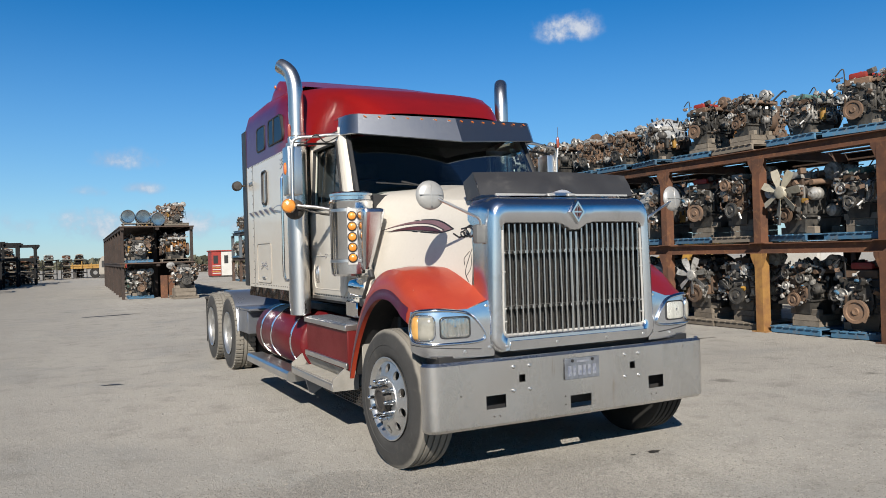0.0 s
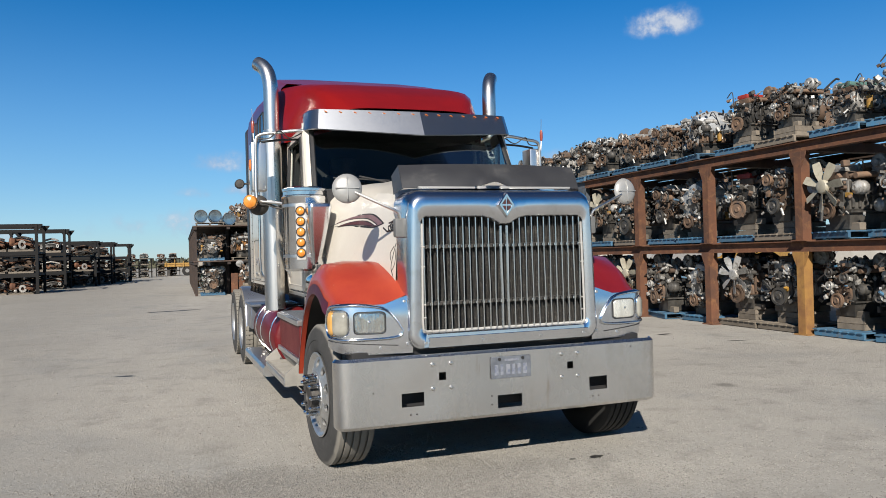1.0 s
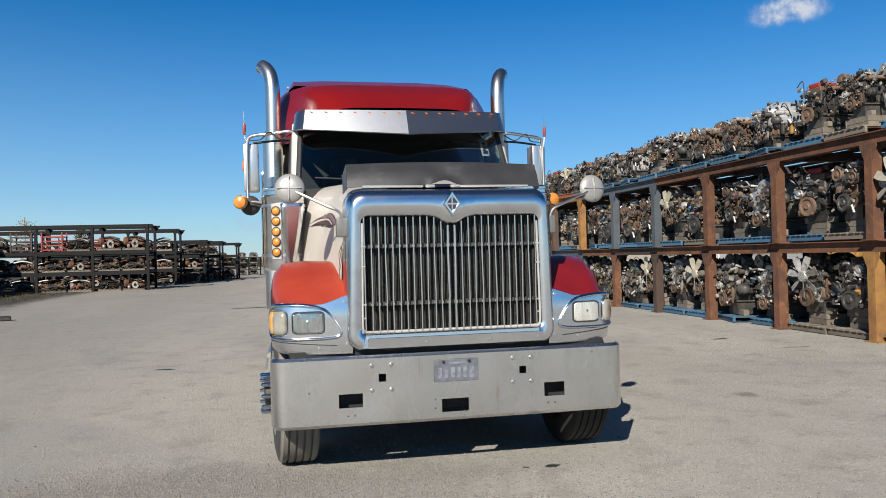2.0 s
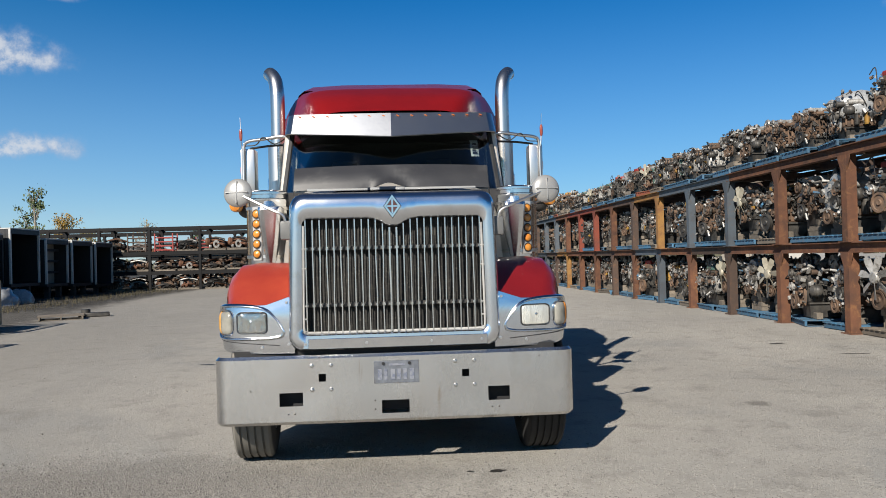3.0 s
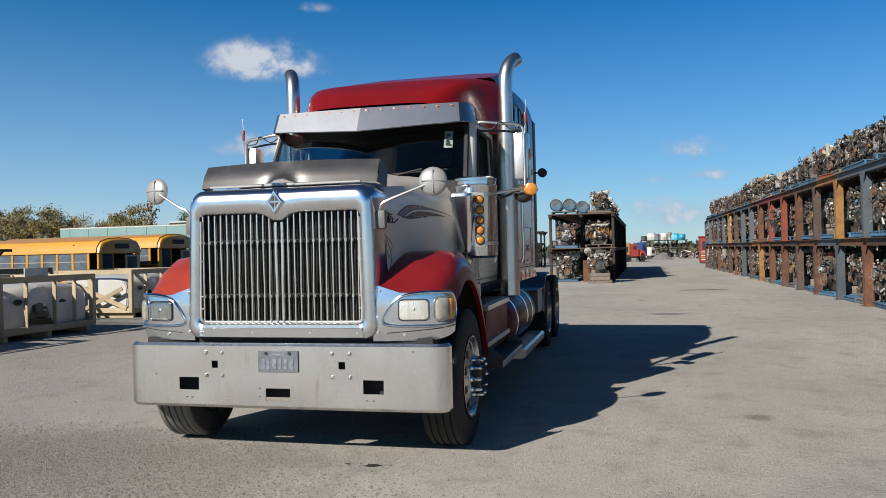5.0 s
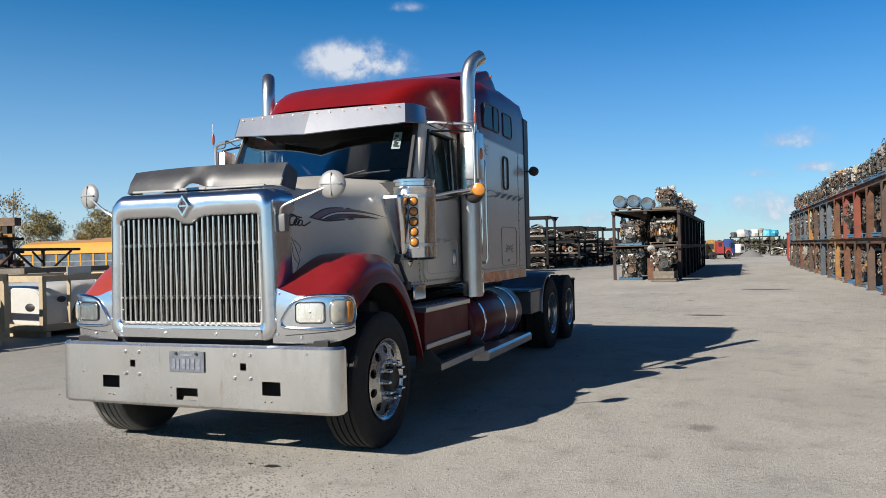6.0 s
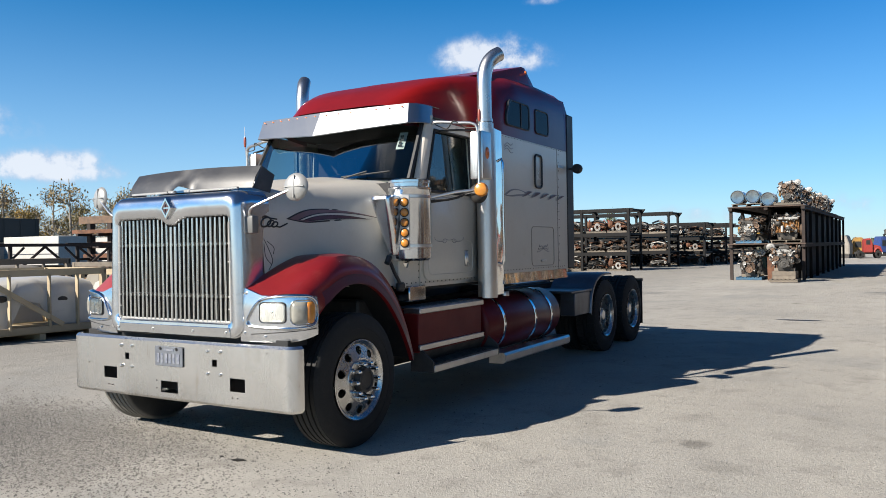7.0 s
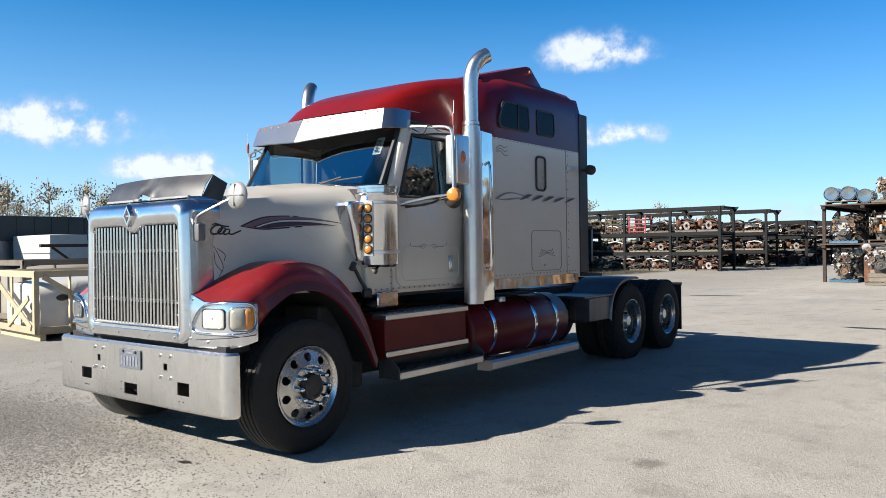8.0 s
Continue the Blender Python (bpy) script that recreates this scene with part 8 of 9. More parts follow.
def build_shelf(xe, y, length, levels, top, group):
    """A dark steel shelf along x: its east end xe, front y."""
    t = thing("storage_shelf", "dark steel shelving loaded with scrap truck parts", "shelf", None, "dark shelves")
    depth, bay = 2.3, 2.9
    n = int(length / bay)
    me = {}

    def bar(key, fn):
        if key not in me:
            b = bmesh.new()
            fn(b)
            me[key] = finish("bar", b, BLACKBEAM, 0)
        return me[key]

    def post(b):
        box(b, -.07, .07, -.07, .07, 0, top)
        for s in (-1, 1):
            loft(b, [[Vector((s * .07, yy, top - .35)), Vector((s * .30, yy, top - .05)), Vector((s * .30, yy, top)), Vector((s * .07, yy, top))] for yy in (-.02, .02)])
    for k in range(n + 1):
        for yy in (0, depth):
            shared("post", bar("p", post), t, pose(xe - bay * k, y + yy, 0))
        for z in (*levels, top):
            shared("cross_bar", bar("c", lambda b: box(b, -.05, .05, .07, depth - .07, -.12, 0)), t, pose(xe - bay * k, y, z))
    for k in range(n):
        for z in (*levels, top):
            for yy in (0, depth):
                shared("beam", bar("b%.1f" % (z == top), lambda b: box(b, -bay + .072, -.072, -.06, .06, -.2 if z != top else -.17, 0)), t, pose(xe - bay * k, y + yy, z - .001))
        for z in levels:
            shared("deck", bar("d", lambda b: [box(b, -bay + .08, -.08, .2 + .5 * q, .5 + .5 * q, 0, .02) for q in range(4)]), t, pose(xe - bay * k, y, z))
        for li, z in enumerate((.001, *[v + .021 for v in levels])):
            for q in range(2):
                x = xe - bay * (k + .27 + .46 * q)
                if rng.random() < .08:
                    continue
                if top > 3.5 and li == len(levels) and 4.0 < xe - x < 7.2:
                    copy_thing(REDSTACK if xe - x < 5.9 else DARKSTACK, pose(x, y + .6, z))
                    continue
                copy_thing(rng.choice(LOADS if y < 45 else FAR_LOADS), pose(x, y + .65, z, 0, 0, rng.uniform(-6, 6)) @ Matrix.Diagonal((1, 1, rng.uniform(1.0, 1.35), 1)))
                if q == 0:
                    copy_thing(rng.choice(FAR_LOADS), pose(x - .5, y + 1.75, z, 0, 0, rng.uniform(-6, 6)))


build_shelf(-9.3, 40.2, 26, (1.10, 2.25), 3.70, "a")
build_shelf(-8.9, 47.4, 18, (1.10, 2.25), 3.70, "b")
build_shelf(-7.6, 51.8, 12, (1.0, 2.0), 3.05, "c")
build_shelf(-6.9, 55.6, 12, (1.0, 2.0), 3.05, "d")
build_shelf(-6.0, 60.2, 12, (1.0, 2.0), 3.0, "e")


# crates with moulded hoods
def build_crate(x, y, w, d, h, turn, mt, braces, label):
    t = thing("wooden_crate", label, "crate", pose(x, y, 0, 0, 0, turn), "open crates")

    def stick(name, p, q, wd=.09, th=.04):
        p, q = Vector(p), Vector(q)
        u = (q - p).normalized()
        b = bmesh.new()
        m = Matrix.Translation(p) @ u.to_track_quat("X", "Z").to_matrix().to_4x4()
        box(b, 0, (q - p).length, -th / 2, th / 2, -wd / 2, wd / 2, .003, m)
        part(name, b, mt, t)
    X, Y = w / 2, d / 2
    for a in (-X, X):
        for c in (-Y, Y):
            stick("corner_post", (a, c, .14), (a, c, h), .10, .09)
    for z in (.19, h - .05):
        for c in (-Y - .02, Y + .02):
            stick("rail", (-X - .05, c, z), (X + .05, c, z), .12, .035)
        for a in (-X - .025, X + .025):
            stick("rail", (a, -Y - .04, z), (a, Y + .04, z), .12, .035)
    for f in (-.5, .1, .55):
        stick("slat", (X + .02, Y * f, .2), (X + .02, Y * f, h - .08), .09, .03)
    stick("slat", (-X * .1, -Y - .02, .2), (-X * .1, -Y - .02, h - .08), .09, .03)
    if braces:
        stick("brace", (-X, -Y - .045, h - .12), (X * .9, -Y - .045, .24), .11, .03)
        stick("brace", (-X * .2, -Y - .05, .24), (X * .8, -Y - .05, h * .62), .10, .03)
        stick("brace", (X + .05, -Y * .9, h - .1), (X + .05, Y * .3, .25), .09, .03)
    b = bmesh.new()
    box(b, -X, X, -Y, Y, .115, .14)
    for c in (-Y * .9, 0, Y * .9):
        box(b, -X, X, c - .05, c + .05, 0, .11)
    part("base", b, mt, t, smooth=0)
    # a moulded hood inside, its nose to the front of the crate
    hd = thing("truck_hood", "white moulded truck hood packed in a crate", "truck part", pose(x, y, .145, 0, 0, turn), "packed hoods")
    b = bmesh.new()
    rings = []
    for i in range(13):
        f = i / 12
        yy = -Y * .88 + d * .88 * f
        hh = (h - .24) * (.80 + .20 * math.sin(math.pi * (.1 + .7 * f)))
        arch = .52 * math.exp(-((f - .42) / .15) ** 4)
        ww = X * (.80 + .12 * min(1, f * 4))
        pts = [(-ww, .02 + arch), (-ww * 1.02, hh * .6 + arch * .3), (-ww * .86, hh * .93), (0, hh), (ww * .86, hh * .93), (ww * 1.02, hh * .6 + arch * .3), (ww, .02 + arch)]
        rings.append(resample([(a, yy, c) for a, c in pts], 25))
    vs = loft(b, rings, closed=False)
    b.faces.new(vs[0])
    thicken(b, .02)
    shell = part("shell", b, FIBRE if mt is FRESHWOOD else PRIMER, hd)
    hh = (h - .24) * .86
    for sx in (-1, 1):
        b = bmesh.new()
        lathe(b, [(.0, .02), (.085, .018), (.10, .0), (.085, -.012)], 18, Matrix.Translation((sx * X * .52, -Y * .88 - .012, hh * .52)) @ Matrix.Rotation(radians(90), 4, "Z") @ Matrix.Diagonal((1, 1.5, .9, 1)))
        part("lamp_opening", b, BLACK, shell)
    b = bmesh.new()
    lp = round_rect(X * .34, X * .30, hh * .30, hh * .86, .05, 32)
    loft(b, [[Vector((a, -Y * .88 - e, c)) for a, c in lp] for e in (-.004, .014)])
    part("grille_opening", b, BLACK, shell, smooth=0)
    for yy, zz in ((-Y * .58, .66), (Y * .35, .60)):
        b = bmesh.new()
        lathe(b, [(.0, -.01), (.06, -.01), (.075, .0), (.06, .012)], 16, Matrix.Translation((X * .93, yy, (h - .32) * zz)) @ Matrix.Diagonal((1, 1.5, .8, 1)))
        part("opening", b, BLACK, shell)


build_crate(-9.35, 4.05, 2.1, 2.3, 1.25, -4, FRESHWOOD, True, "pale new timber crate with diagonal braces around a hood")
build_crate(-9.65, 7.45, 2.1, 2.3, 1.18, -2, FRESHWOOD, False, "pale open timber crate around a hood")
build_crate(-10.95, 12.65, 2.1, 2.4, 1.20, 3, FRESHWOOD, True, "pale timber crate standing alone with a white hood")
build_crate(-12.6, 5.2, 2.2, 2.6, 1.42, 0, GREYWOOD, False, "grey weathered crate frame behind the new crates")
build_crate(-12.6, 9.4, 2.2, 2.6, 1.30, 4, GREYWOOD, False, "grey weathered crate frame")


def sign_plank():
    t = thing("sign_plank", "pale plank with dark painted marks on a crate", "sign", pose(-8.62, 7.12, 1.262, 0, 0, -80))
    b = bmesh.new()
    box(b, -.36, .36, -.012, .012, -.085, .085, .004)
    board = part("board", b, FIBRE, t)
    for k in range(6):
        b = bmesh.new()
        box(b, -.29 + .10 * k, -.225 + .10 * k, -.016, -.011, -.045, .045)
        part("mark", b, BLACK, board, smooth=0)


sign_plank()


def dry_grass():
    r = random.Random(19)
    vs, fs = [], []
    for k in range(1800):
        y = r.uniform(20.5, 41)
        x = -13.4 - abs(r.gauss(0, 1.1)) if r.random() < .7 else r.uniform(-17, -12.5)
        hh, a = r.uniform(.06, .22), r.uniform(0, 6.28)
        dx, dy = .008 * math.cos(a), .008 * math.sin(a)
        i = len(vs)
        vs += [(x - dx, y - dy, 0), (x + dx, y + dy, 0), (x + r.uniform(-.08, .08), y + r.uniform(-.08, .08), hh)]
        fs.append((i, i + 1, i + 2))
    me = bpy.data.meshes.new("dry_grass")
    me.from_pydata(vs, [], fs)
    me.materials.append(mat("dry_grass_blades", (0.11, 0.09, 0.045), (0.06, 0.055, 0.028), rough=.9, scale=3, bump=0))
    tagged(new("dry_grass", me), "dry yellow weeds along the edge of the yard", "grass", kind="stuff")


dry_grass()


def stand(x, y, h):
    t = thing("axle_stand", "rusty iron stand with crossbar behind the crates", "stand", pose(x, y, 0), "iron stands")
    for s in (-1, 1):
        b = bmesh.new()
        cyl(b, (0, s * .9, 0), (0, s * .9, h), .05, n=8)
        cyl(b, (0, s * .9, h - .35), (0, s * .9 - s * .35, h - .02), .03, n=6)
        box(b, -.2, .2, s * .9 - .2, s * .9 + .2, 0, .05)
        part("leg", b, DARKRUST, t)
    b = bmesh.new()
    box(b, -.05, .05, -2.2, 2.2, h, h + .08)
    part("crossbar", b, DARKRUST, t, smooth=0)
    b = bmesh.new()
    for y0, y1 in ((-.9, 0), (.9, 0), (-.9, -1.9), (.9, 1.9)):
        cyl(b, (0, y0, h - .75), (0, y1, h), .035, n=6)
    box(b, -.04, .04, -2.2, 2.2, h - .82, h - .74)
    part("bracing", b, DARKRUST, t, smooth=0)


stand(-14.2, 7.6, 1.72)
stand(-15.0, 10.9, 1.75)


def frame_pile(x, y):
    t = thing("cantilever_rack", "rusty cantilever rack with loose steel on its arms", "rack", pose(x, y, 0, 0, 0, 4))
    r = random.Random(77)
    b = bmesh.new()
    box(b, -1.45, 1.35, -.12, .12, 2.52, 2.76)
    part("top_beam", b, IRON, t, smooth=0)
    for px in (-1.0, .0, .95):
        b = bmesh.new()
        box(b, px - .09, px + .09, -.10, .10, 0, 2.52)
        part("post", b, DARKRUST, t, smooth=0)
        for k in range(5):
            b = bmesh.new()
            box(b, px - .36, px + .36, -.05, .05, .50 + .40 * k, .58 + .40 * k)
            box(b, px - .05, px + .05, -.55, .55, .50 + .40 * k, .578 + .40 * k)
            part("arm", b, DARKRUST, t, smooth=0)
    for k in range(5):
        for q in range(3):
            b = bmesh.new()
            L, yy = r.uniform(.8, 1.5), r.uniform(-.45, .45)
            xx = r.uniform(-.5, .3)
            box(b, xx - L, xx + L, yy - .05, yy + .05, .582 + .40 * k + .001 * q, .582 + .40 * k + r.uniform(.06, .14), 0, pose(0, 0, 0, 0, 0, r.uniform(-5, 5)))
            part("loose_steel", b, r.choice((RUSTY, IRON, DARKRUST, OCHRE)), t, smooth=0)


frame_pile(-17.55, 11.9)


# school buses
def build_bus(x, y, turn, door, z=-.53):
    t = thing("school_bus", "old yellow school bus with dark open front", "bus", pose(x, y, z, 0, 0, turn), "school buses")
    L = 9.0
    sec = [(-1.2, .55), (-1.2, 1.55), (-1.2, 2.25), (-1.16, 2.45), (-1.0, 2.68), (-.6, 2.80), (0, 2.84), (.6, 2.80), (1.0, 2.68), (1.16, 2.45), (1.2, 2.25), (1.2, 1.55), (1.2, .55)]
    b = bmesh.new()
    loft(b, [[Vector((xx, yy, z)) for yy, z in sec[2:11]] for xx in (-L, -L * .5, 0)], closed=False)
    thicken(b, .04)
    part("roof", b, BUSYELLOW, t)
    for s in (-1, 1):
        b = bmesh.new()
        box(b, -L, 0, s * 1.16, s * 1.2, .55, 1.56)
        part("side", b, BUSYELLOW, t, smooth=0)
        for z in (.85, 1.2, 1.5):
            b = bmesh.new()
            box(b, -L, -.02, s * 1.197, s * 1.215, z - .03, z + .03)
            part("rub_rail", b, BLACK, t, smooth=0)
        n = 11
        for k in range(n + 1):
            xx = -L + .1 + (L - .5) * k / n
            b = bmesh.new()
            box(b, xx - .05, xx + .05, s * 1.165, s * 1.205, 1.56, 2.27)
            part("window_post", b, BUSYELLOW, t, smooth=0)
        for k in range(n):
            x0, x1 = -L + .15 + (L - .5) * k / n, -L + .05 + (L - .5) * (k + 1) / n
            b = bmesh.new()
            box(b, x0, x1, s * 1.175, s * 1.185, 1.58, 2.25)
            wd = part("window", b, mat("bus_glass", (.10, .13, .16), (.2, .24, .27), rough=.12, scale=1.5, bump=0, coat=.8), t, "dusty bus window", smooth=0)
            b = bmesh.new()
            box(b, x0, x1, s * 1.17, s * 1.195, 1.90, 1.935)
            part("sash", b, MIRRORBACK, wd, smooth=0)
    # the end that faces the yard: rounded cap, open doorway, dark inside
    b = bmesh.new()
    for a, c in ((-1.16, -.95), (.95, 1.16)):
        box(b, -.02, .06, a, c, .55, 2.3, .01)
    box(b, -.02, .06, -.95, .95, 2.22, 2.60, .01)
    loft(b, [[Vector((xx, yy * k, 2.24 + (z - 2.24) * k)) for yy, z in sec[2:11]] for xx, k in ((.0, 1.0), (.10, .98), (.16, .9))])
    part("end_cap", b, BUSYELLOW, t)
    b = bmesh.new()
    box(b, .0, .05, -.95, -.33, .55, 1.35, .01)
    box(b, .0, .05, .33, .95, .55, 1.35, .01)
    part("end_panel", b, BUSYELLOW, t)
    for y0, y1 in ((-.33, -.36), (.33, .36)):
        b = bmesh.new()
        box(b, .0, .05, min(y0, y1) - .01, max(y0, y1) + .01, .55, 2.24, .006)
        part("door_post", b, BUSYELLOW, t, smooth=0)
    for y0, y1 in ((-.93, -.38), (.38, .93)):
        b = bmesh.new()
        box(b, .01, .03, y0, y1, 1.38, 2.18)
        part("end_window", b, mat("bus_glass_end", (.025, .055, .10), (.04, .075, .12), rough=.1, bump=0, spec=.3), t, smooth=0)
    b = bmesh.new()
    box(b, .165, .175, -.4, .4, 2.42, 2.62)
    part("sign_panel", b, DARK, t, smooth=0)
    b = bmesh.new()
    m = pose(.05, .36, .0, 0, 0, door)
    box(b, 0, .03, 0, .5, .6, 1.25, .01, m)
    for y0, y1 in ((0, .05), (.45, .5)):
        box(b, 0, .03, y0, y1, 1.25, 2.1, .004, m)
    box(b, 0, .03, 0, .5, 2.1, 2.16, .004, m)
    door_leaf = part("open_door", b, WHITEPAINT, t, "open white door")
    b = bmesh.new()
    box(b, .01, .02, .05, .45, 1.25, 2.1, 0, m)
    part("pane", b, MATS["bus_glass_end"], door_leaf, smooth=0)
    b = bmesh.new()
    box(b, -L + .05, -.9, -1.1, 1.1, .6, .65)
    box(b, -1.2, -1.15, -1.14, 1.14, .6, 2.6)
    part("inside", b, DARK, t, smooth=0)


build_bus(-17.9, 21.5, -4, -70)
build_bus(-17.6, 24.9, -4, -60, -.34)


# open box bodies and a trailer
def build_van_box(x, y0, y1, z0, z1, L, skin, inside, label, clutter=False):
    t = thing("van_body", label, "van body", pose(x, (y0 + y1) / 2, 0))
    w = (y1 - y0) / 2
    for s in (-1, 1):
        b = bmesh.new()
        box(b, -L, 0, s * w - .03, s * w + .03, z0, z1, .004)
        side = part("side_wall", b, skin, t, smooth=0)
        for k in range(7):
            b = bmesh.new()
            xx = -L * (k + .5) / 7
            box(b, xx - .03, xx + .03, s * (w + .028), s * (w + .045), z0, z1)
            part("rib", b, skin, side, smooth=0)
        # dark panel added inside the wall, for the shade in the open body
        b = bmesh.new()
        box(b, -L * .83, -.07, s * (w - .045), s * (w - .034), z0 + .01, z1 - .01)
        part("lining", b, inside, t, smooth=0)
        b = bmesh.new()
        box(b, -.06, .03, s * w - .06, s * w + .045, z0, z1, .01)
        part("door_post", b, DARKBOX if skin is not DARKBOX else WHITEPAINT, t)
    b = bmesh.new()
    box(b, -L, .02, -w - .03, w + .03, z1, z1 + .06, .01)
    part("roof", b, WHITEPAINT, t)
    b = bmesh.new()
    box(b, -L, 0, -w, w, z0 - .14, z0)
    part("floor", b, inside, t, smooth=0)
    b = bmesh.new()
    box(b, -L * .85, -L * .83, -w + .03, w - .03, z0, z1)
    part("end_wall", b, inside, t, smooth=0)
    b = bmesh.new()
    box(b, -.04, .035, -w, w, z1 - .22, z1, .01)
    part("header", b, DARKBOX, t)
    if z0 > .3:
        b = bmesh.new()
        for s in (-1, 1):
            box(b, -L, -.05, s * .45 - .05, s * .45 + .05, z0 - .2, z0 - .14)
            for xx in (-.25, -L + .3):
                box(b, xx - .12, xx + .12, s * .6 - .1, s * .6 + .1, 0, z0 - .14)
        part("underframe", b, CHASSIS, t, smooth=0)
    if clutter:
        b = bmesh.new()
        box(b, -.72, -.68, -w + .05, w - .05, z0, z1 - .1)
        part("back_panel", b, PRIMER, t, "dusty pale back panel", smooth=0)
        for k in range(3):
            b = bmesh.new()
            zz = z0 + .5 + .55 * k
            box(b, -.5, -.42, -w + .05, w - .05, zz, zz + .12)
            part("shelf", b, DARKBOX, t, smooth=0)


build_van_box(-17.8, 26.9, 29.2, .85, 2.98, 7.6, TEAL, DARKBOX, "faded teal trailer box with its dark end open")
build_van_box(-17.6, 29.5, 32.1, .80, 3.26, 3.4, DARKBOX, DARKBOX, "tall dark van body with white roof and open end")
build_van_box(-17.4, 32.4, 34.7, .70, 2.85, 6.0, DARKBOX, DARKBOX, "low van body with open end and white posts", True)
build_van_box(-17.3, 35.0, 37.4, .62, 2.82, 6.0, DARKBOX, DARKBOX, "low dark van body with open end")
build_van_box(-17.2, 37.7, 40.0, .50, 2.78, 6.0, DARKBOX, DARKBOX, "low dark van body with white door post")


def white_sacks():
    for k, (x, y, r) in enumerate(((-16.6, 26.5, .70), (-16.6, 28.1, .58))):
        t = thing("plastic_bale", "crumpled pale plastic sheet heap on the ground", "plastic heap", pose(x, y, 0), "plastic heaps")
        b = bmesh.new()
        rr = random.Random(60 + k)
        rings = []
        for i in range(11):
            a = math.pi / 2 * i / 10
            lump = lambda q: 1 + .22 * noise.noise(Vector((2.2 * math.cos(q), 2.2 * math.sin(q), 2 * a + 7 * k))) + rr.uniform(-.05, .05)
            rings.append([Vector((r * math.cos(a) ** .7 * lump(q) * math.cos(q), 1.15 * r * math.cos(a) ** .7 * lump(q) * math.sin(q), r * 1.05 * math.sin(a) * (1 + rr.uniform(-.04, .04)))) for q in [2 * math.pi * j / 24 for j in range(24)]])
        loft(b, rings)
        part("sheet", b, WRAP, t, smooth=50)


white_sacks()


def ground_pallets():
    copy_thing(PALLETS[1], pose(-9.95, 17.2, .002, 0, 0, 24))
    t = thing("scrap_bracket", "dark iron bracket lying by a pallet", "scrap part", pose(-9.30, 18.0, .002, 0, 0, 20) @ Matrix.Diagonal((1.3, 1.3, 1.3, 1)))
    b = bmesh.new()
    box(b, -.35, .3, -.12, .12, 0, .10, .02)
    cyl(b, (-.2, 0, .1), (-.2, 0, .18), .1, n=12)
    part("casting", b, GREASE, t)


ground_pallets()


# sheds and trailers at the far side of the yard
def build_shed():
    t = thing("shed", "long low shed with dark roof and pale wall", "building", pose(-52, 5.5, 0))
    b = bmesh.new()
    box(b, -8, 0, -24, 24, 0, 2.45)
    part("wall", b, WHITEPAINT, t, smooth=0)
    b = bmesh.new()
    loft(b, [[Vector((.4, y, 2.45)), Vector((.4, y, 4.20)), Vector((-4, y, 4.42)), Vector((-8.4, y, 4.20)), Vector((-8.4, y, 2.45))] for y in (-24.4, 24.2)])
    part("roof", b, mat("dark_roof_sheet", (.035, .04, .042), (.05, .055, .055), rough=.6, scale=1, bump=.05), t, "dark sheet roof", smooth=0)
    for k in range(41):
        b = bmesh.new()
        y = -24 + 1.2 * k
        box(b, .4, .44, y - .04, y + .04, 2.47, 4.19)
        part("roof_rib", b, MATS["dark_roof_sheet"], t, smooth=0)
    for y in (-6.0, 2.0):
        b = bmesh.new()
        cyl(b, (-3, y, 4.4), (-3, y, 5.1), .25, n=10)
        part("vent", b, DARKBOX, t)
    for k, (y, w) in enumerate(((-16, 3), (-9, 3), (-2, 3), (5, 3), (12, 3))):
        b = bmesh.new()
        box(b, -.02, .05, y, y + w, .1, 2.4)
        part("door", b, FIBRE if k % 2 else SILVER, t, smooth=0)


build_shed()
for k, (x, y) in enumerate(((-48, 20.5), (-47, 27.5), (-49, 34.5))):
    t = thing("box_trailer", "white box trailer parked before the shed", "trailer", pose(x, y, 0, 0, 0, 4 * k - 3), "white trailers")
    b = bmesh.new()
    box(b, -3.2, 3.2, -1.2, 1.2, .75, 2.75, .04)
    part("body", b, WHITEPAINT, t)
    for s in (-1, 1):
        b = bmesh.new()
        box(b, -3.2, 3.2, s * 1.19, s * 1.215, 1.5, 1.56)
        part("trim", b, SILVER, t, smooth=0)
        for xx in (-1.6, -.6):
            b = bmesh.new()
            lathe(b, [(.2, -.12), (.42, -.12), (.46, -.09), (.46, .09), (.42, .12), (.2, .12)], 20, Matrix.Translation((xx, s * 1.0, .46)) @ Matrix.Rotation(radians(90), 4, "Z"), close=True)
            part("wheel", b, RUBBER, t)
    b = bmesh.new()
    box(b, -3.1, 3.1, -.5, .5, .5, .75)
    box(b, 2.2, 2.5, -.6, .6, 0, .6)
    part("underframe", b, CHASSIS, t, smooth=0)


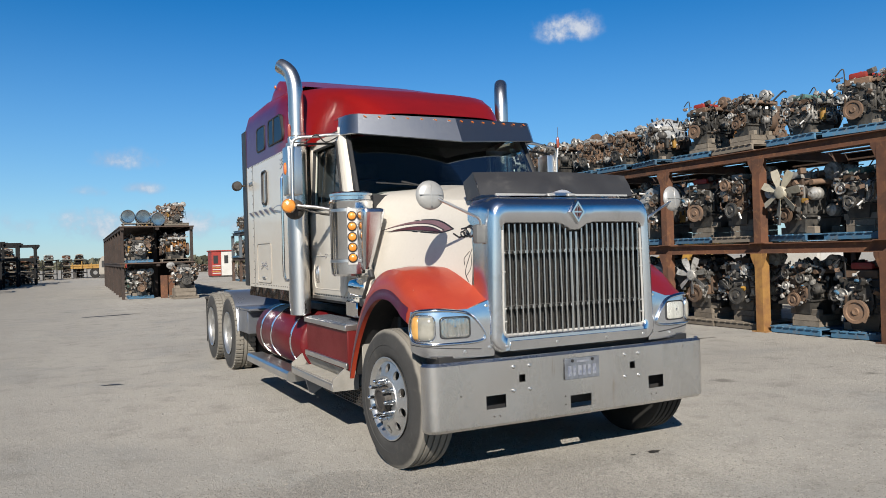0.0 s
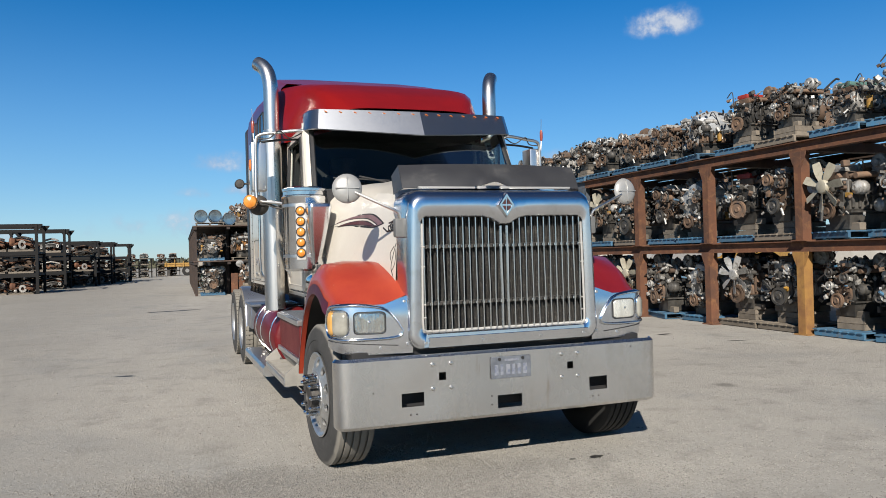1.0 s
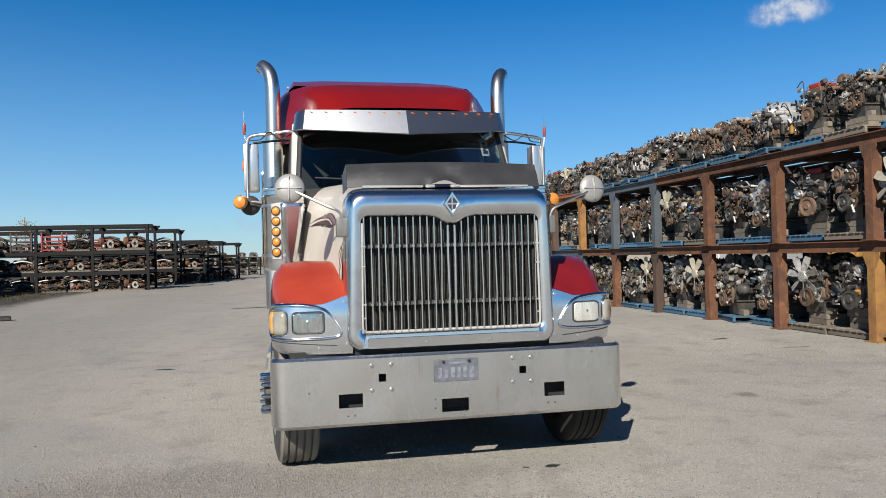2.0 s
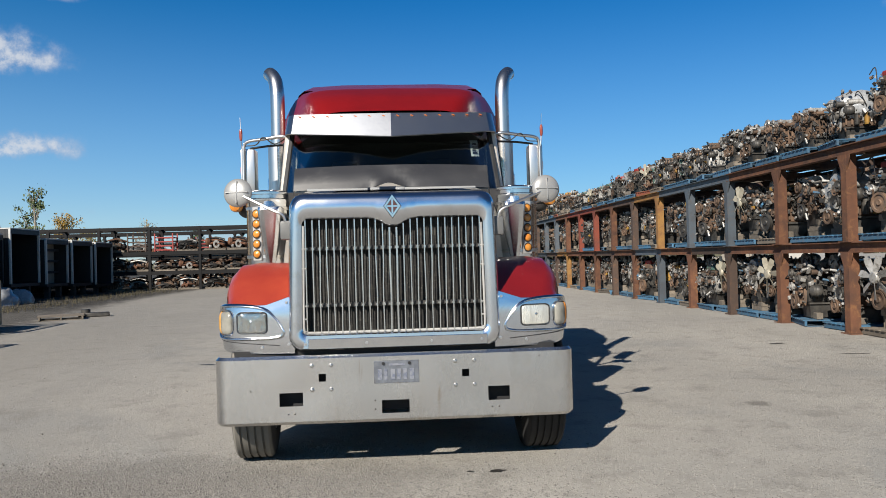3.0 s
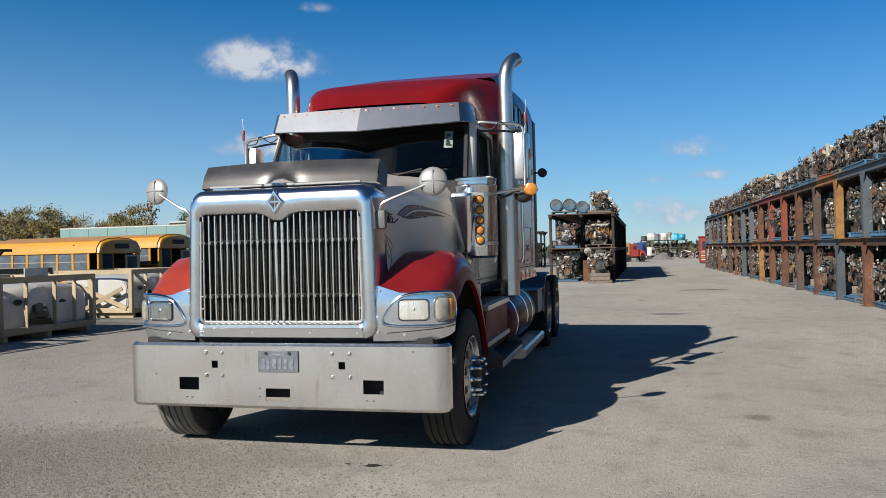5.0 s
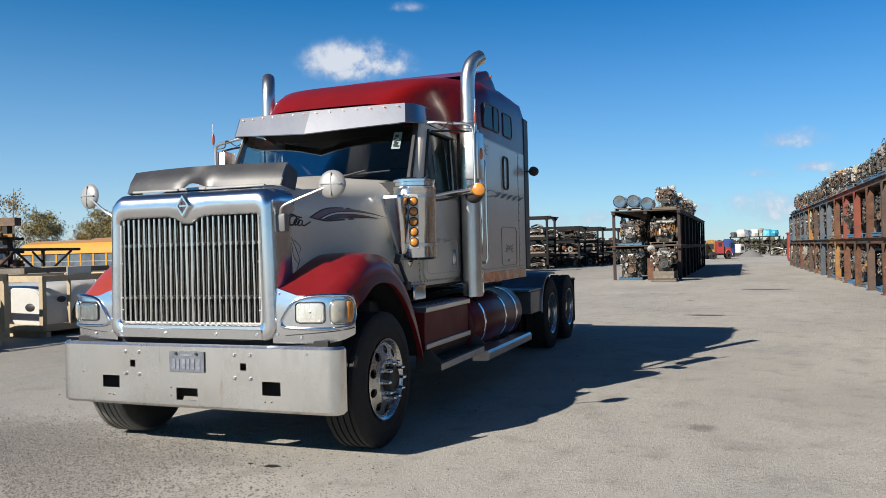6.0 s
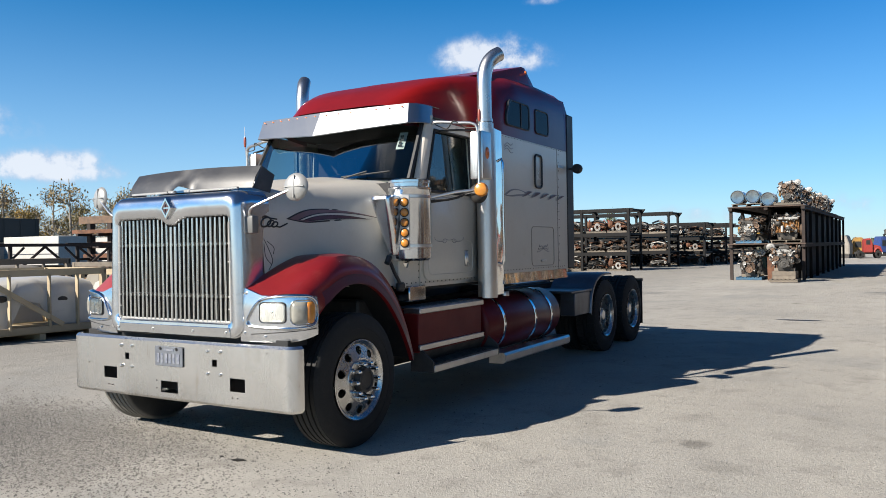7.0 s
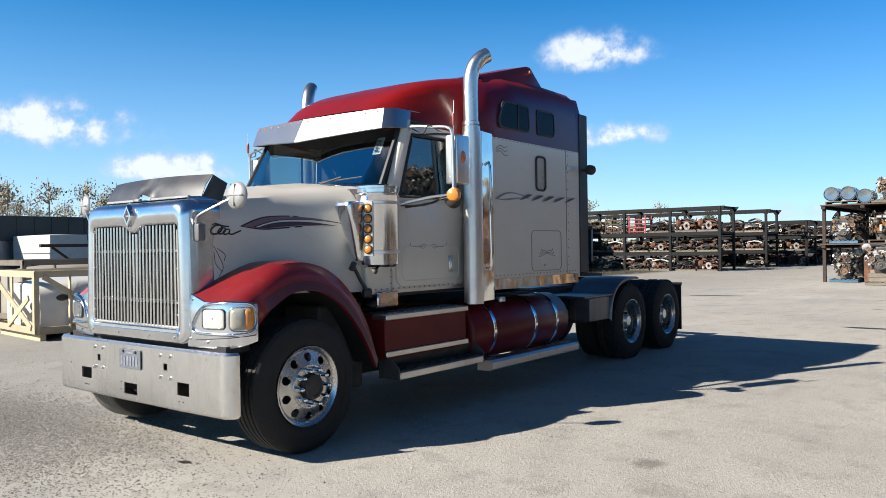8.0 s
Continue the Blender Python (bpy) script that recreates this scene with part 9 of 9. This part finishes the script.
# far things down the two lanes
def far_things():
    t = thing("flatbed_trailer", "yellow flatbed trailer with dark wheels, far down the lane", "trailer", pose(-2.1, 80, 0))
    b = bmesh.new()
    box(b, -1.6, 2.2, -1.2, 1.2, .95, 1.2, .02)
    box(b, -1.6, 2.2, -1.25, -1.2, 1.2, 1.35, .01)
    part("deck", b, MACHINE_YELLOW, t)
    for k in range(5):
        b = bmesh.new()
        box(b, -1.5 + .85 * k, -1.42 + .85 * k, -1.32, -1.26, .95, 1.5 + .2 * (k % 2))
        part("stake", b, MACHINE_YELLOW, t, smooth=0)
    for xx in (.6, 1.6):
        b = bmesh.new()
        lathe(b, [(.2, -.15), (.47, -.15), (.52, -.1), (.52, .1), (.47, .15), (.2, .15)], 20, Matrix.Translation((xx, -1.0, .52)) @ Matrix.Rotation(radians(90), 4, "Z"), close=True)
        part("wheel", b, RUBBER, t)
    b = bmesh.new()
    box(b, -1.4, -1.1, -.8, .8, 0, .95)
    part("prop", b, CHASSIS, t, smooth=0)
    # red truck, its bonnet to the open lane
    t = thing("red_truck", "red bonneted truck parked far down the lane", "truck", pose(1.75, 74, 0, 0, 0, 12) @ Matrix.Diagonal((.50, .55, .72, 1)))
    b = bmesh.new()
    loft(b, [[Vector((x, y, z)) for x, z in ((-1.3, .75), (-1.3, 2.15), (-1.15, 2.45), (-.25, 2.48), (.10, 1.75), (.10, .75))] for y in (-1.05, 1.05)])
    bmesh.ops.bevel(b, geom=b.edges[:], offset=.07, segments=2, affect="EDGES")
    part("cab", b, MACHINE_RED, t)
    b = bmesh.new()
    loft(b, [[Vector((x, y * w, z)) for x, z in ((.08, .8), (.08, 1.72), (1.0, 1.58), (1.45, 1.42), (1.5, .8))] for y, w in ((-.72, 1), (.72, 1))])
    bmesh.ops.bevel(b, geom=b.edges[:], offset=.09, segments=2, affect="EDGES")
    part("bonnet", b, MACHINE_RED, t)
    for q in (-1, 1):
        b = bmesh.new()
        tube(b, [(.35, q * .92, .75), (.5, q * .92, 1.1), (.9, q * .92, 1.28), (1.3, q * .92, 1.12), (1.5, q * .92, .8)], .14, 8, 3)
        part("fender", b, MACHINE_RED, t)
        b = bmesh.new()
        box(b, -.95, -.3, q * 1.04, q * 1.07, 1.7, 2.25, .02)
        part("window", b, DARKBOX, t, smooth=0)
        for xx in (.92, -1.9):
            b = bmesh.new()
            lathe(b, [(.2, -.14), (.45, -.14), (.5, -.09), (.5, .09), (.45, .14), (.2, .14)], 20, Matrix.Translation((xx, q * .96, .5)) @ Matrix.Rotation(radians(90), 4, "Z"), close=True)
            part("wheel", b, RUBBER, t)
    b = bmesh.new()
    box(b, -2.6, 1.6, -.45, .45, .55, .8, .02)
    part("chassis", b, CHASSIS, t, smooth=0)
    b = bmesh.new()
    box(b, 1.5, 1.62, -1.0, 1.0, .5, .75, .03)
    part("bumper", b, WHITEPAINT, t)
    # machines beside it
    for x, y, w, hh, mt, nm in ((-.55, 76, .62, 2.1, PRIMER, "grey"), (.55, 78, .55, 1.9, MACHINE_YELLOW, "yellow"), (2.1, 86, .36, 2.0, MACHINE_BLUE, "blue"), (3.0, 92, .42, 1.4, WHITEPAINT, "white")):
        q = thing("machine_body", "%s machine housing standing far down the lane" % nm, "machine", pose(x, y, 0, 0, 0, 15 * x), "far machines")
        b = bmesh.new()
        loft(b, [[Vector((a, c, z)) for a, z in ((-w, .35), (-w, hh * .72), (-w * .6, hh), (w * .55, hh), (w, hh * .6), (w, .35))] for c in (-.7, .7)])
        bmesh.ops.bevel(b, geom=b.edges[:], offset=.06, segments=2, affect="EDGES")
        part("housing", b, mt, q)
        b = bmesh.new()
        box(b, -w * .9, w * .9, -.6, .6, 0, .36)
        part("skid", b, CHASSIS, q, smooth=0)
        b = bmesh.new()
        box(b, -w * .6, w * .3, -.73, -.70, hh * .5, hh * .8)
        part("vent", b, DARKBOX, q, smooth=0)
    # red and white cabin past the rack's end
    t = thing("site_cabin", "small red and white cabin beyond the end of the rack", "cabin", pose(7.75, 62.0, 0) @ Matrix.Diagonal((1.12, 1.1, 1.1, 1)))
    b = bmesh.new()
    box(b, -.05, .75, -.9, .9, .12, 1.95, .02)
    part("white_wall", b, WHITEPAINT, t, smooth=0)
    b = bmesh.new()
    box(b, -.75, -.06, -.9, .9, .12, 1.95, .02)
    part("red_wall", b, MACHINE_RED, t, smooth=0)
    b = bmesh.new()
    box(b, -.82, .82, -.97, .97, 1.95, 2.05, .02)
    part("roof", b, MACHINE_RED, t, smooth=0)
    for x0, x1 in ((-.62, -.30), (.16, .44)):
        b = bmesh.new()
        box(b, x0, x1, -.93, -.9, 1.05, 1.65)
        part("window", b, DARKBOX, t, smooth=0)
    for k in range(5):
        b = bmesh.new()
        box(b, -.70, -.12, -.92, -.9, .28 + .14 * k, .34 + .14 * k)
        part("slat", b, MACHINE_YELLOW if k % 2 else WHITEPAINT, t, smooth=0)
    b = bmesh.new()
    box(b, -.7, .7, -.85, .85, 0, .12)
    part("skid", b, CHASSIS, t, smooth=0)
    # gravel heap
    t = thing("gravel_heap", "grey gravel heap at the end of the lane", "gravel heap", pose(4.3, 84, 0) @ Matrix.Diagonal((.42, .42, .5, 1)))
    b = bmesh.new()
    rr = random.Random(3)
    loft(b, [[Vector((k * 3.2 * (1 + rr.uniform(-.06, .06)) * math.cos(q), k * 3 * math.sin(q), z)) for q in [2 * math.pi * j / 24 for j in range(24)]] for k, z in ((1, 0), (.75, .45), (.45, 1.0), (.2, 1.35), (.04, 1.45))])
    part("mound", b, mat("grey_gravel", (.22, .21, .20), (.16, .15, .145), rough=.95, scale=8, fine=60, bump=.8), t)
    # open shed with loads on its roof
    t = thing("storage_rack", "far dark rack with tarpaulins and parts on top", "rack", pose(4.9, 100, 0) @ Matrix.Diagonal((1, 1, 1.17, 1)))
    for k in range(6):
        for yy in (0, 3):
            b = bmesh.new()
            x = -2.9 + 1.16 * k
            box(b, x - .06, x + .06, yy - .06, yy + .06, 0, 1.9)
            part("post", b, BLACKBEAM, t, smooth=0)
    for z in (.95, 1.9):
        b = bmesh.new()
        box(b, -3.0, 3.0, -.1, 3.1, z, z + .08)
        part("deck", b, BLACKBEAM, t, smooth=0)
    rr = random.Random(23)
    for k in range(10):
        copy_thing(rng.choice(FAR_LOADS), pose(2.3 + .58 * k, 101.2, 1.21 if k % 2 else .002, 0, 0, rr.uniform(0, 90)) @ Matrix.Diagonal((.8, .8, 1.0, 1)))
    for x, w, hh, mt, nm in ((-2.5, .40, .6, GREASE, "dark machine part on the far rack"), (-1.55, .62, .95, WHITEPAINT, "white machine cab on the far rack"), (-.75, .45, .8, SILVER, "grey machine part on the far rack"),
                            (.05, .55, .95, WHITEPAINT, "pale machine part on the far rack"), (.75, .35, 1.0, PRIMER, "grey machine part on the far rack"), (1.45, .72, .85, BLUETARP, "blue tarpaulin bundle on the far rack"),
                            (2.35, .42, .75, BLUETARP, "blue tarpaulin bundle on the far rack")):
        q = thing("bundle", nm, "bundle", pose(4.9 + x, 101, 2.32, 0, 0, rr.uniform(-20, 20)))
        b = bmesh.new()
        loft(b, [[Vector((w * kx * math.cos(a) * rr.uniform(.8, 1.2), .6 * kx * math.sin(a) * rr.uniform(.8, 1.2), hh * z)) for a in [2 * math.pi * j / 10 for j in range(10)]] for kx, z in ((1, 0), (1.04, .45), (.97, .8), (.84, .96), (.5, 1))])
        part("load", b, mt, q, smooth=20)
    for k in range(5):
        copy_thing(rng.choice(FAR_LOADS), pose(7.0 + .9 * k, 90 + rng.uniform(-1, 2), .002, 0, 0, rng.uniform(0, 90)) @ Matrix.Diagonal((.9, .9, 1.4, 1)))
    # low dark racks past the shelves
    for k in range(3):
        t = thing("storage_rack", "low dark rack of parts far off", "rack", pose(-8.6 + 2.6 * k, 70 + 5 * k, 0) @ Matrix.Diagonal((.55, .8, .74, 1)), "far low racks")
        for z in (.8, 1.7, 2.5):
            b = bmesh.new()
            box(b, -2.2, 2.2, 0, 1.6, z - .1, z)
            part("deck", b, BLACKBEAM, t, smooth=0)
        for x in (-2.1, 0, 2.1):
            for yy in (0.05, 1.55):
                b = bmesh.new()
                box(b, x - .06, x + .06, yy - .05, yy + .05, 0, 2.5)
                part("post", b, BLACKBEAM, t, smooth=0)
        for z in (.002, .802, 1.702, 2.502):
            for x in (-1.2, .9):
                copy_thing(rng.choice(FAR_LOADS), pose(-8.6 + 2.6 * k + x * .55, 70.6 + 5 * k, z * .74) @ Matrix.Diagonal((.7, .7, .8, 1)))
    # clutter past the long rack: pale and red bodies seen through its bays
    for k, (x, y, mt, nm) in enumerate(((13.5, 4.0, MACHINE_RED, "red"), (13.8, 9.4, WHITEPAINT, "white"), (14.4, 14.5, MACHINE_YELLOW, "yellow"), (13.2, 20.0, WHITEPAINT, "white"), (14.0, 27.0, PRIMER, "grey"), (14.5, -1.5, GREASE, "black"))):
        t = thing("truck_cab", "%s wrecked truck cab standing behind the rack" % nm, "truck cab", pose(x, y, 0, 0, 0, 90 + 12 * k), "wrecked cabs")
        b = bmesh.new()
        loft(b, [[Vector((xx, yy, z)) for xx, z in ((-1.0, .35), (-1.0, 1.7), (-.2, 1.75), (.25, 1.15), (1.5, 1.0), (1.6, .35))] for yy in (-1.0, 1.0)])
        bmesh.ops.bevel(b, geom=b.edges[:], offset=.07, segments=2, affect="EDGES")
        part("shell", b, mt, t)
        b = bmesh.new()
        box(b, -1.0, 1.5, -.8, .8, 0, .36)
        part("base", b, CHASSIS, t, smooth=0)


far_things()


# trees
BARK = mat("grey_bark", (0.38, 0.34, 0.28), (0.27, 0.235, 0.19), rough=.9, scale=6, bump=.3)


def leaf_mat(name, a, c):
    return mat(name, a, c, rough=.7, scale=1.2, fine=9, bump=0, lo=.3, hi=.7, rvar=.05)


LEAVES = {"gold": leaf_mat("gold_leaves", (0.46, 0.29, 0.06), (0.34, 0.24, 0.07)), "olive": leaf_mat("olive_leaves", (0.22, 0.19, 0.055), (0.32, 0.23, 0.07)),
          "green": leaf_mat("green_leaves", (0.14, 0.18, 0.06), (0.10, 0.13, 0.05)), "russet": leaf_mat("russet_leaves", (0.40, 0.29, 0.12), (0.30, 0.22, 0.11))}


def build_tree(seed, h, spread, tone, count, slim=False):
    r = random.Random(seed)
    t = thing("tree", "%s-leaved %s tree beyond the yard" % (tone, "slender" if slim else "spreading"), "tree", pose(0, 0, -80), "trees beyond the yard")
    b = bmesh.new()
    tube(b, [(0, 0, 0), (r.uniform(-.1, .1), r.uniform(-.1, .1), h * .4), (r.uniform(-.2, .2), r.uniform(-.2, .2), h * .95)], lambda s: .02 * h * (1 - .85 * s), 8, 4)
    part("trunk", b, BARK, t)
    b = bmesh.new()
    tips = []
    for k in range(26):
        z0 = h * r.uniform(.22, .85)
        a = r.uniform(0, 6.28)
        ln = spread * r.uniform(.5, 1) * (1.15 - z0 / h)
        up = r.uniform(.35, .9) if not slim else r.uniform(1.2, 2.2)
        p0 = Vector((0, 0, z0))
        p2 = p0 + Vector((math.cos(a) * ln, math.sin(a) * ln, ln * up))
        p1 = (p0 + p2) / 2 + Vector((0, 0, -.1 * ln))
        tube(b, [p0, p1, p2], lambda s: .0055 * h * (1 - .8 * s), 5, 3)
        tips.append((p1, p2))
        for j in range(3):
            q0 = p1.lerp(p2, r.random())
            q2 = q0 + Vector((r.uniform(-1, 1), r.uniform(-1, 1), r.uniform(.1, 1))) * ln * .45
            tube(b, [q0, q2], .0018 * h, 4, 1)
            tips.append((q0, q2))
    tagged(part("branching", b, BARK, t), kind="stuff")
    vs, fs = [], []
    for k in range(count):
        p1, p2 = r.choice(tips)
        c = p1.lerp(p2, r.uniform(.3, 1.1)) + Vector((r.gauss(0, 1), r.gauss(0, 1), r.gauss(0, .8))) * spread * .10
        s = h * r.uniform(.006, .013)
        m = Euler((r.uniform(0, 6), r.uniform(0, 6), r.uniform(0, 6))).to_matrix()
        i = len(vs)
        vs += [c + m @ Vector(q) * s for q in ((-1, -.6, 0), (1, -.5, .2), (1.1, .6, 0), (-.9, .6, .25))]
        fs.append((i, i + 1, i + 2, i + 3))
    me = bpy.data.meshes.new("crown")
    me.from_pydata([tuple(v) for v in vs], [], fs)
    me.materials.append(LEAVES[tone])
    ob = new("crown", me)
    ob.parent = t
    tagged(ob, kind="stuff")
    return t


TREES = [build_tree(41, 7.5, 3.2, "olive", 3000), build_tree(42, 8.0, 2.8, "russet", 520), build_tree(43, 9.0, 1.0, "russet", 420, True),
         build_tree(44, 6.5, 2.3, "gold", 2600), build_tree(45, 7.5, 1.7, "green", 800, True)]


def plant(k, x, y, s):
    copy_thing(TREES[k], pose(x, y, 0, 0, 0, rng.uniform(0, 360)) @ Matrix.Diagonal((s, s, s, 1)))


for k, x, y, s in ((0, -56, 60, .95), (0, -61, 62, .9), (3, -50, 63, .62), (0, -47, 64, .66), (2, -44.0, 60, 1.05), (4, -40.0, 60, .82), (4, -37.2, 60, .97), (1, -35.0, 62, .70), (4, -31.0, 60, 1.15),
                   (3, -28.8, 60, .98), (0, -64, 54, .9), (1, -70, 48, .9), (1, -24, 66, .75), (4, -20, 68, .7),
                   (1, -75, 24, 1.2), (1, -76, 28.0, 1.25), (1, -74, 32.0, 1.2), (1, -79, 30.0, 1.2), (1, -75, 36.5, 1.25), (1, -77, 41, 1.2), (0, -76, 19, .9), (1, -78, 14, 1.1), (1, -76, 46, 1.25), (0, -78, 50, 1.0), (1, -75, 54, 1.2), (3, -74, 58, 1.05), (0, -70, 60, .95), (0, -66, 64, 1.0), (0, -53, 66, .9), (3, -58, 66, .85), (0, -44, 68, .75), (0, -40, 69, .7), (3, -36, 70, .7), (0, -31, 71, .7)):
    plant(k, x, y, s)
plant(3, -61, 34, .95)
for k in range(12):
    plant((3, 0, 3, 0, 1)[k % 5], -72 + 1.5 * k, 68 + 2.2 * (k % 3), .80 + .09 * (k * 5 % 4))
for k, x, y, s in ((1, -62, 39, 1.12), (1, -60, 43.5, 1.08), (3, -64, 46.5, 1.0), (1, -61, 48.5, 1.1), (1, -66, 35.0, 1.1)):
    plant(k, x, y, s)
for k in range(26):
    plant(rng.choice((0, 1, 1, 3, 1)), -80 - rng.uniform(0, 6), 12 + 2.1 * k, rng.uniform(.75, 1.15))
for k in range(16):
    plant(rng.choice((0, 1, 3, 0)), -72 + 2.1 * k, 66 + rng.uniform(-2, 4), rng.uniform(.55, .85))


def far_woods():
    r = random.Random(9)
    vs, fs = [], []
    for k in range(9000):
        az = radians(r.uniform(-95, 70))
        d = r.uniform(170, 260)
        hh = .9 + 1.5 * (noise.noise(Vector((az * 9, 0, 0))) * .5 + .5)
        c = Vector((d * math.sin(az), d * math.cos(az), hh * r.random() ** .8))
        s = r.uniform(.5, 1.3)
        m = Euler((r.uniform(0, 6), r.uniform(0, 6), r.uniform(0, 6))).to_matrix()
        i = len(vs)
        vs += [c + m @ Vector(q) * s for q in ((-1, -.6, 0), (1, -.5, .2), (1.1, .6, 0), (-.9, .6, .25))]
        fs.append((i, i + 1, i + 2, i + 3))
    me = bpy.data.meshes.new("far_woods")
    me.from_pydata([tuple(v) for v in vs], [], fs)
    me.materials.append(leaf_mat("far_leaves", (0.075, 0.08, 0.05), (0.11, 0.10, 0.055)))
    tagged(new("far_woods", me), "low olive and brown tree line on the horizon", "woods", kind="stuff")


far_woods()


# stones and grit on the ground
def stones():
    r = random.Random(4)
    vs, fs = [], []
    shape = [(-1, 0, 0), (0, -1, 0), (1, 0, 0), (0, 1, 0), (0, 0, .8)]
    for k in range(46000):
        q = r.random()
        if q < .80:
            x, y = r.gauss(-1.9, 1.45), r.gauss(-.40, .60)
        elif q < .84:
            x, y = r.gauss(.5, 1.5), r.gauss(-.9, .5)
        else:
            x, y = r.uniform(-7, 9), r.uniform(-3, 16)
        s = r.uniform(.004, .009) if r.random() < .93 else r.uniform(.009, .016)
        a = r.uniform(0, 6.28)
        i = len(vs)
        for p in shape:
            u = Vector((p[0] * r.uniform(.7, 1.3), p[1] * r.uniform(.6, 1.1), p[2] * r.uniform(.6, 1.2))) * s
            vs.append((x + u.x * math.cos(a) - u.y * math.sin(a), y + u.x * math.sin(a) + u.y * math.cos(a), u.z))
        fs += [(i + j, i + (j + 1) % 4, i + 4) for j in range(4)]
    me = bpy.data.meshes.new("gravel")
    me.from_pydata(vs, [], fs)
    m = mat("grey_stones", (0.25, 0.232, 0.208), (0.13, 0.122, 0.112), rough=.9, scale=25, fine=90, bump=0)
    me.materials.append(m)
    tagged(new("gravel", me), "loose grey gravel scattered over the yard", "gravel", kind="stuff")


stones()


def stains():
    """Oil spots and scraps on the ground."""
    r = random.Random(12)
    oil = mat("oil_stain", (0.028, 0.026, 0.024), (0.05, 0.046, 0.042), rough=.55, scale=18, bump=.1)
    for x, y, a, c in ((.72, .04, .075, .035), (.53, .05, .03, .015), (-2.9, 6.2, .18, .05), (5.9, 6.6, .16, .05), (6.3, 5.2, .22, .03), (3.1, 12.5, .5, .12), (-2.4, 20, .9, .14), (4.4, 22, .8, .15)):
        b = bmesh.new()
        b.faces.new([b.verts.new((a * math.cos(q) * r.uniform(.6, 1.2), c * math.sin(q) * r.uniform(.6, 1.2), 0)) for q in [2 * math.pi * j / 18 for j in range(18)]])
        ob = part("oil_stain", b, oil, smooth=0)
        ob.matrix_basis = pose(x, y, .004, 0, 0, r.uniform(-20, 20))
        tagged(ob, "dark oil spot soaked into the yard", "stain", "oil spots")


stains()

# the patterns that the copies were made from are not part of the place
for proto in (*PALLETS, *ENGINES, *FAR_PALLETS, *FAR_ENGINES, BIN, FAR_BIN, *LOADS, *FAR_LOADS, REDSTACK, DARKSTACK, *TREES):
    for o in list(proto.children_recursive) + [proto]:
        bpy.data.objects.remove(o)
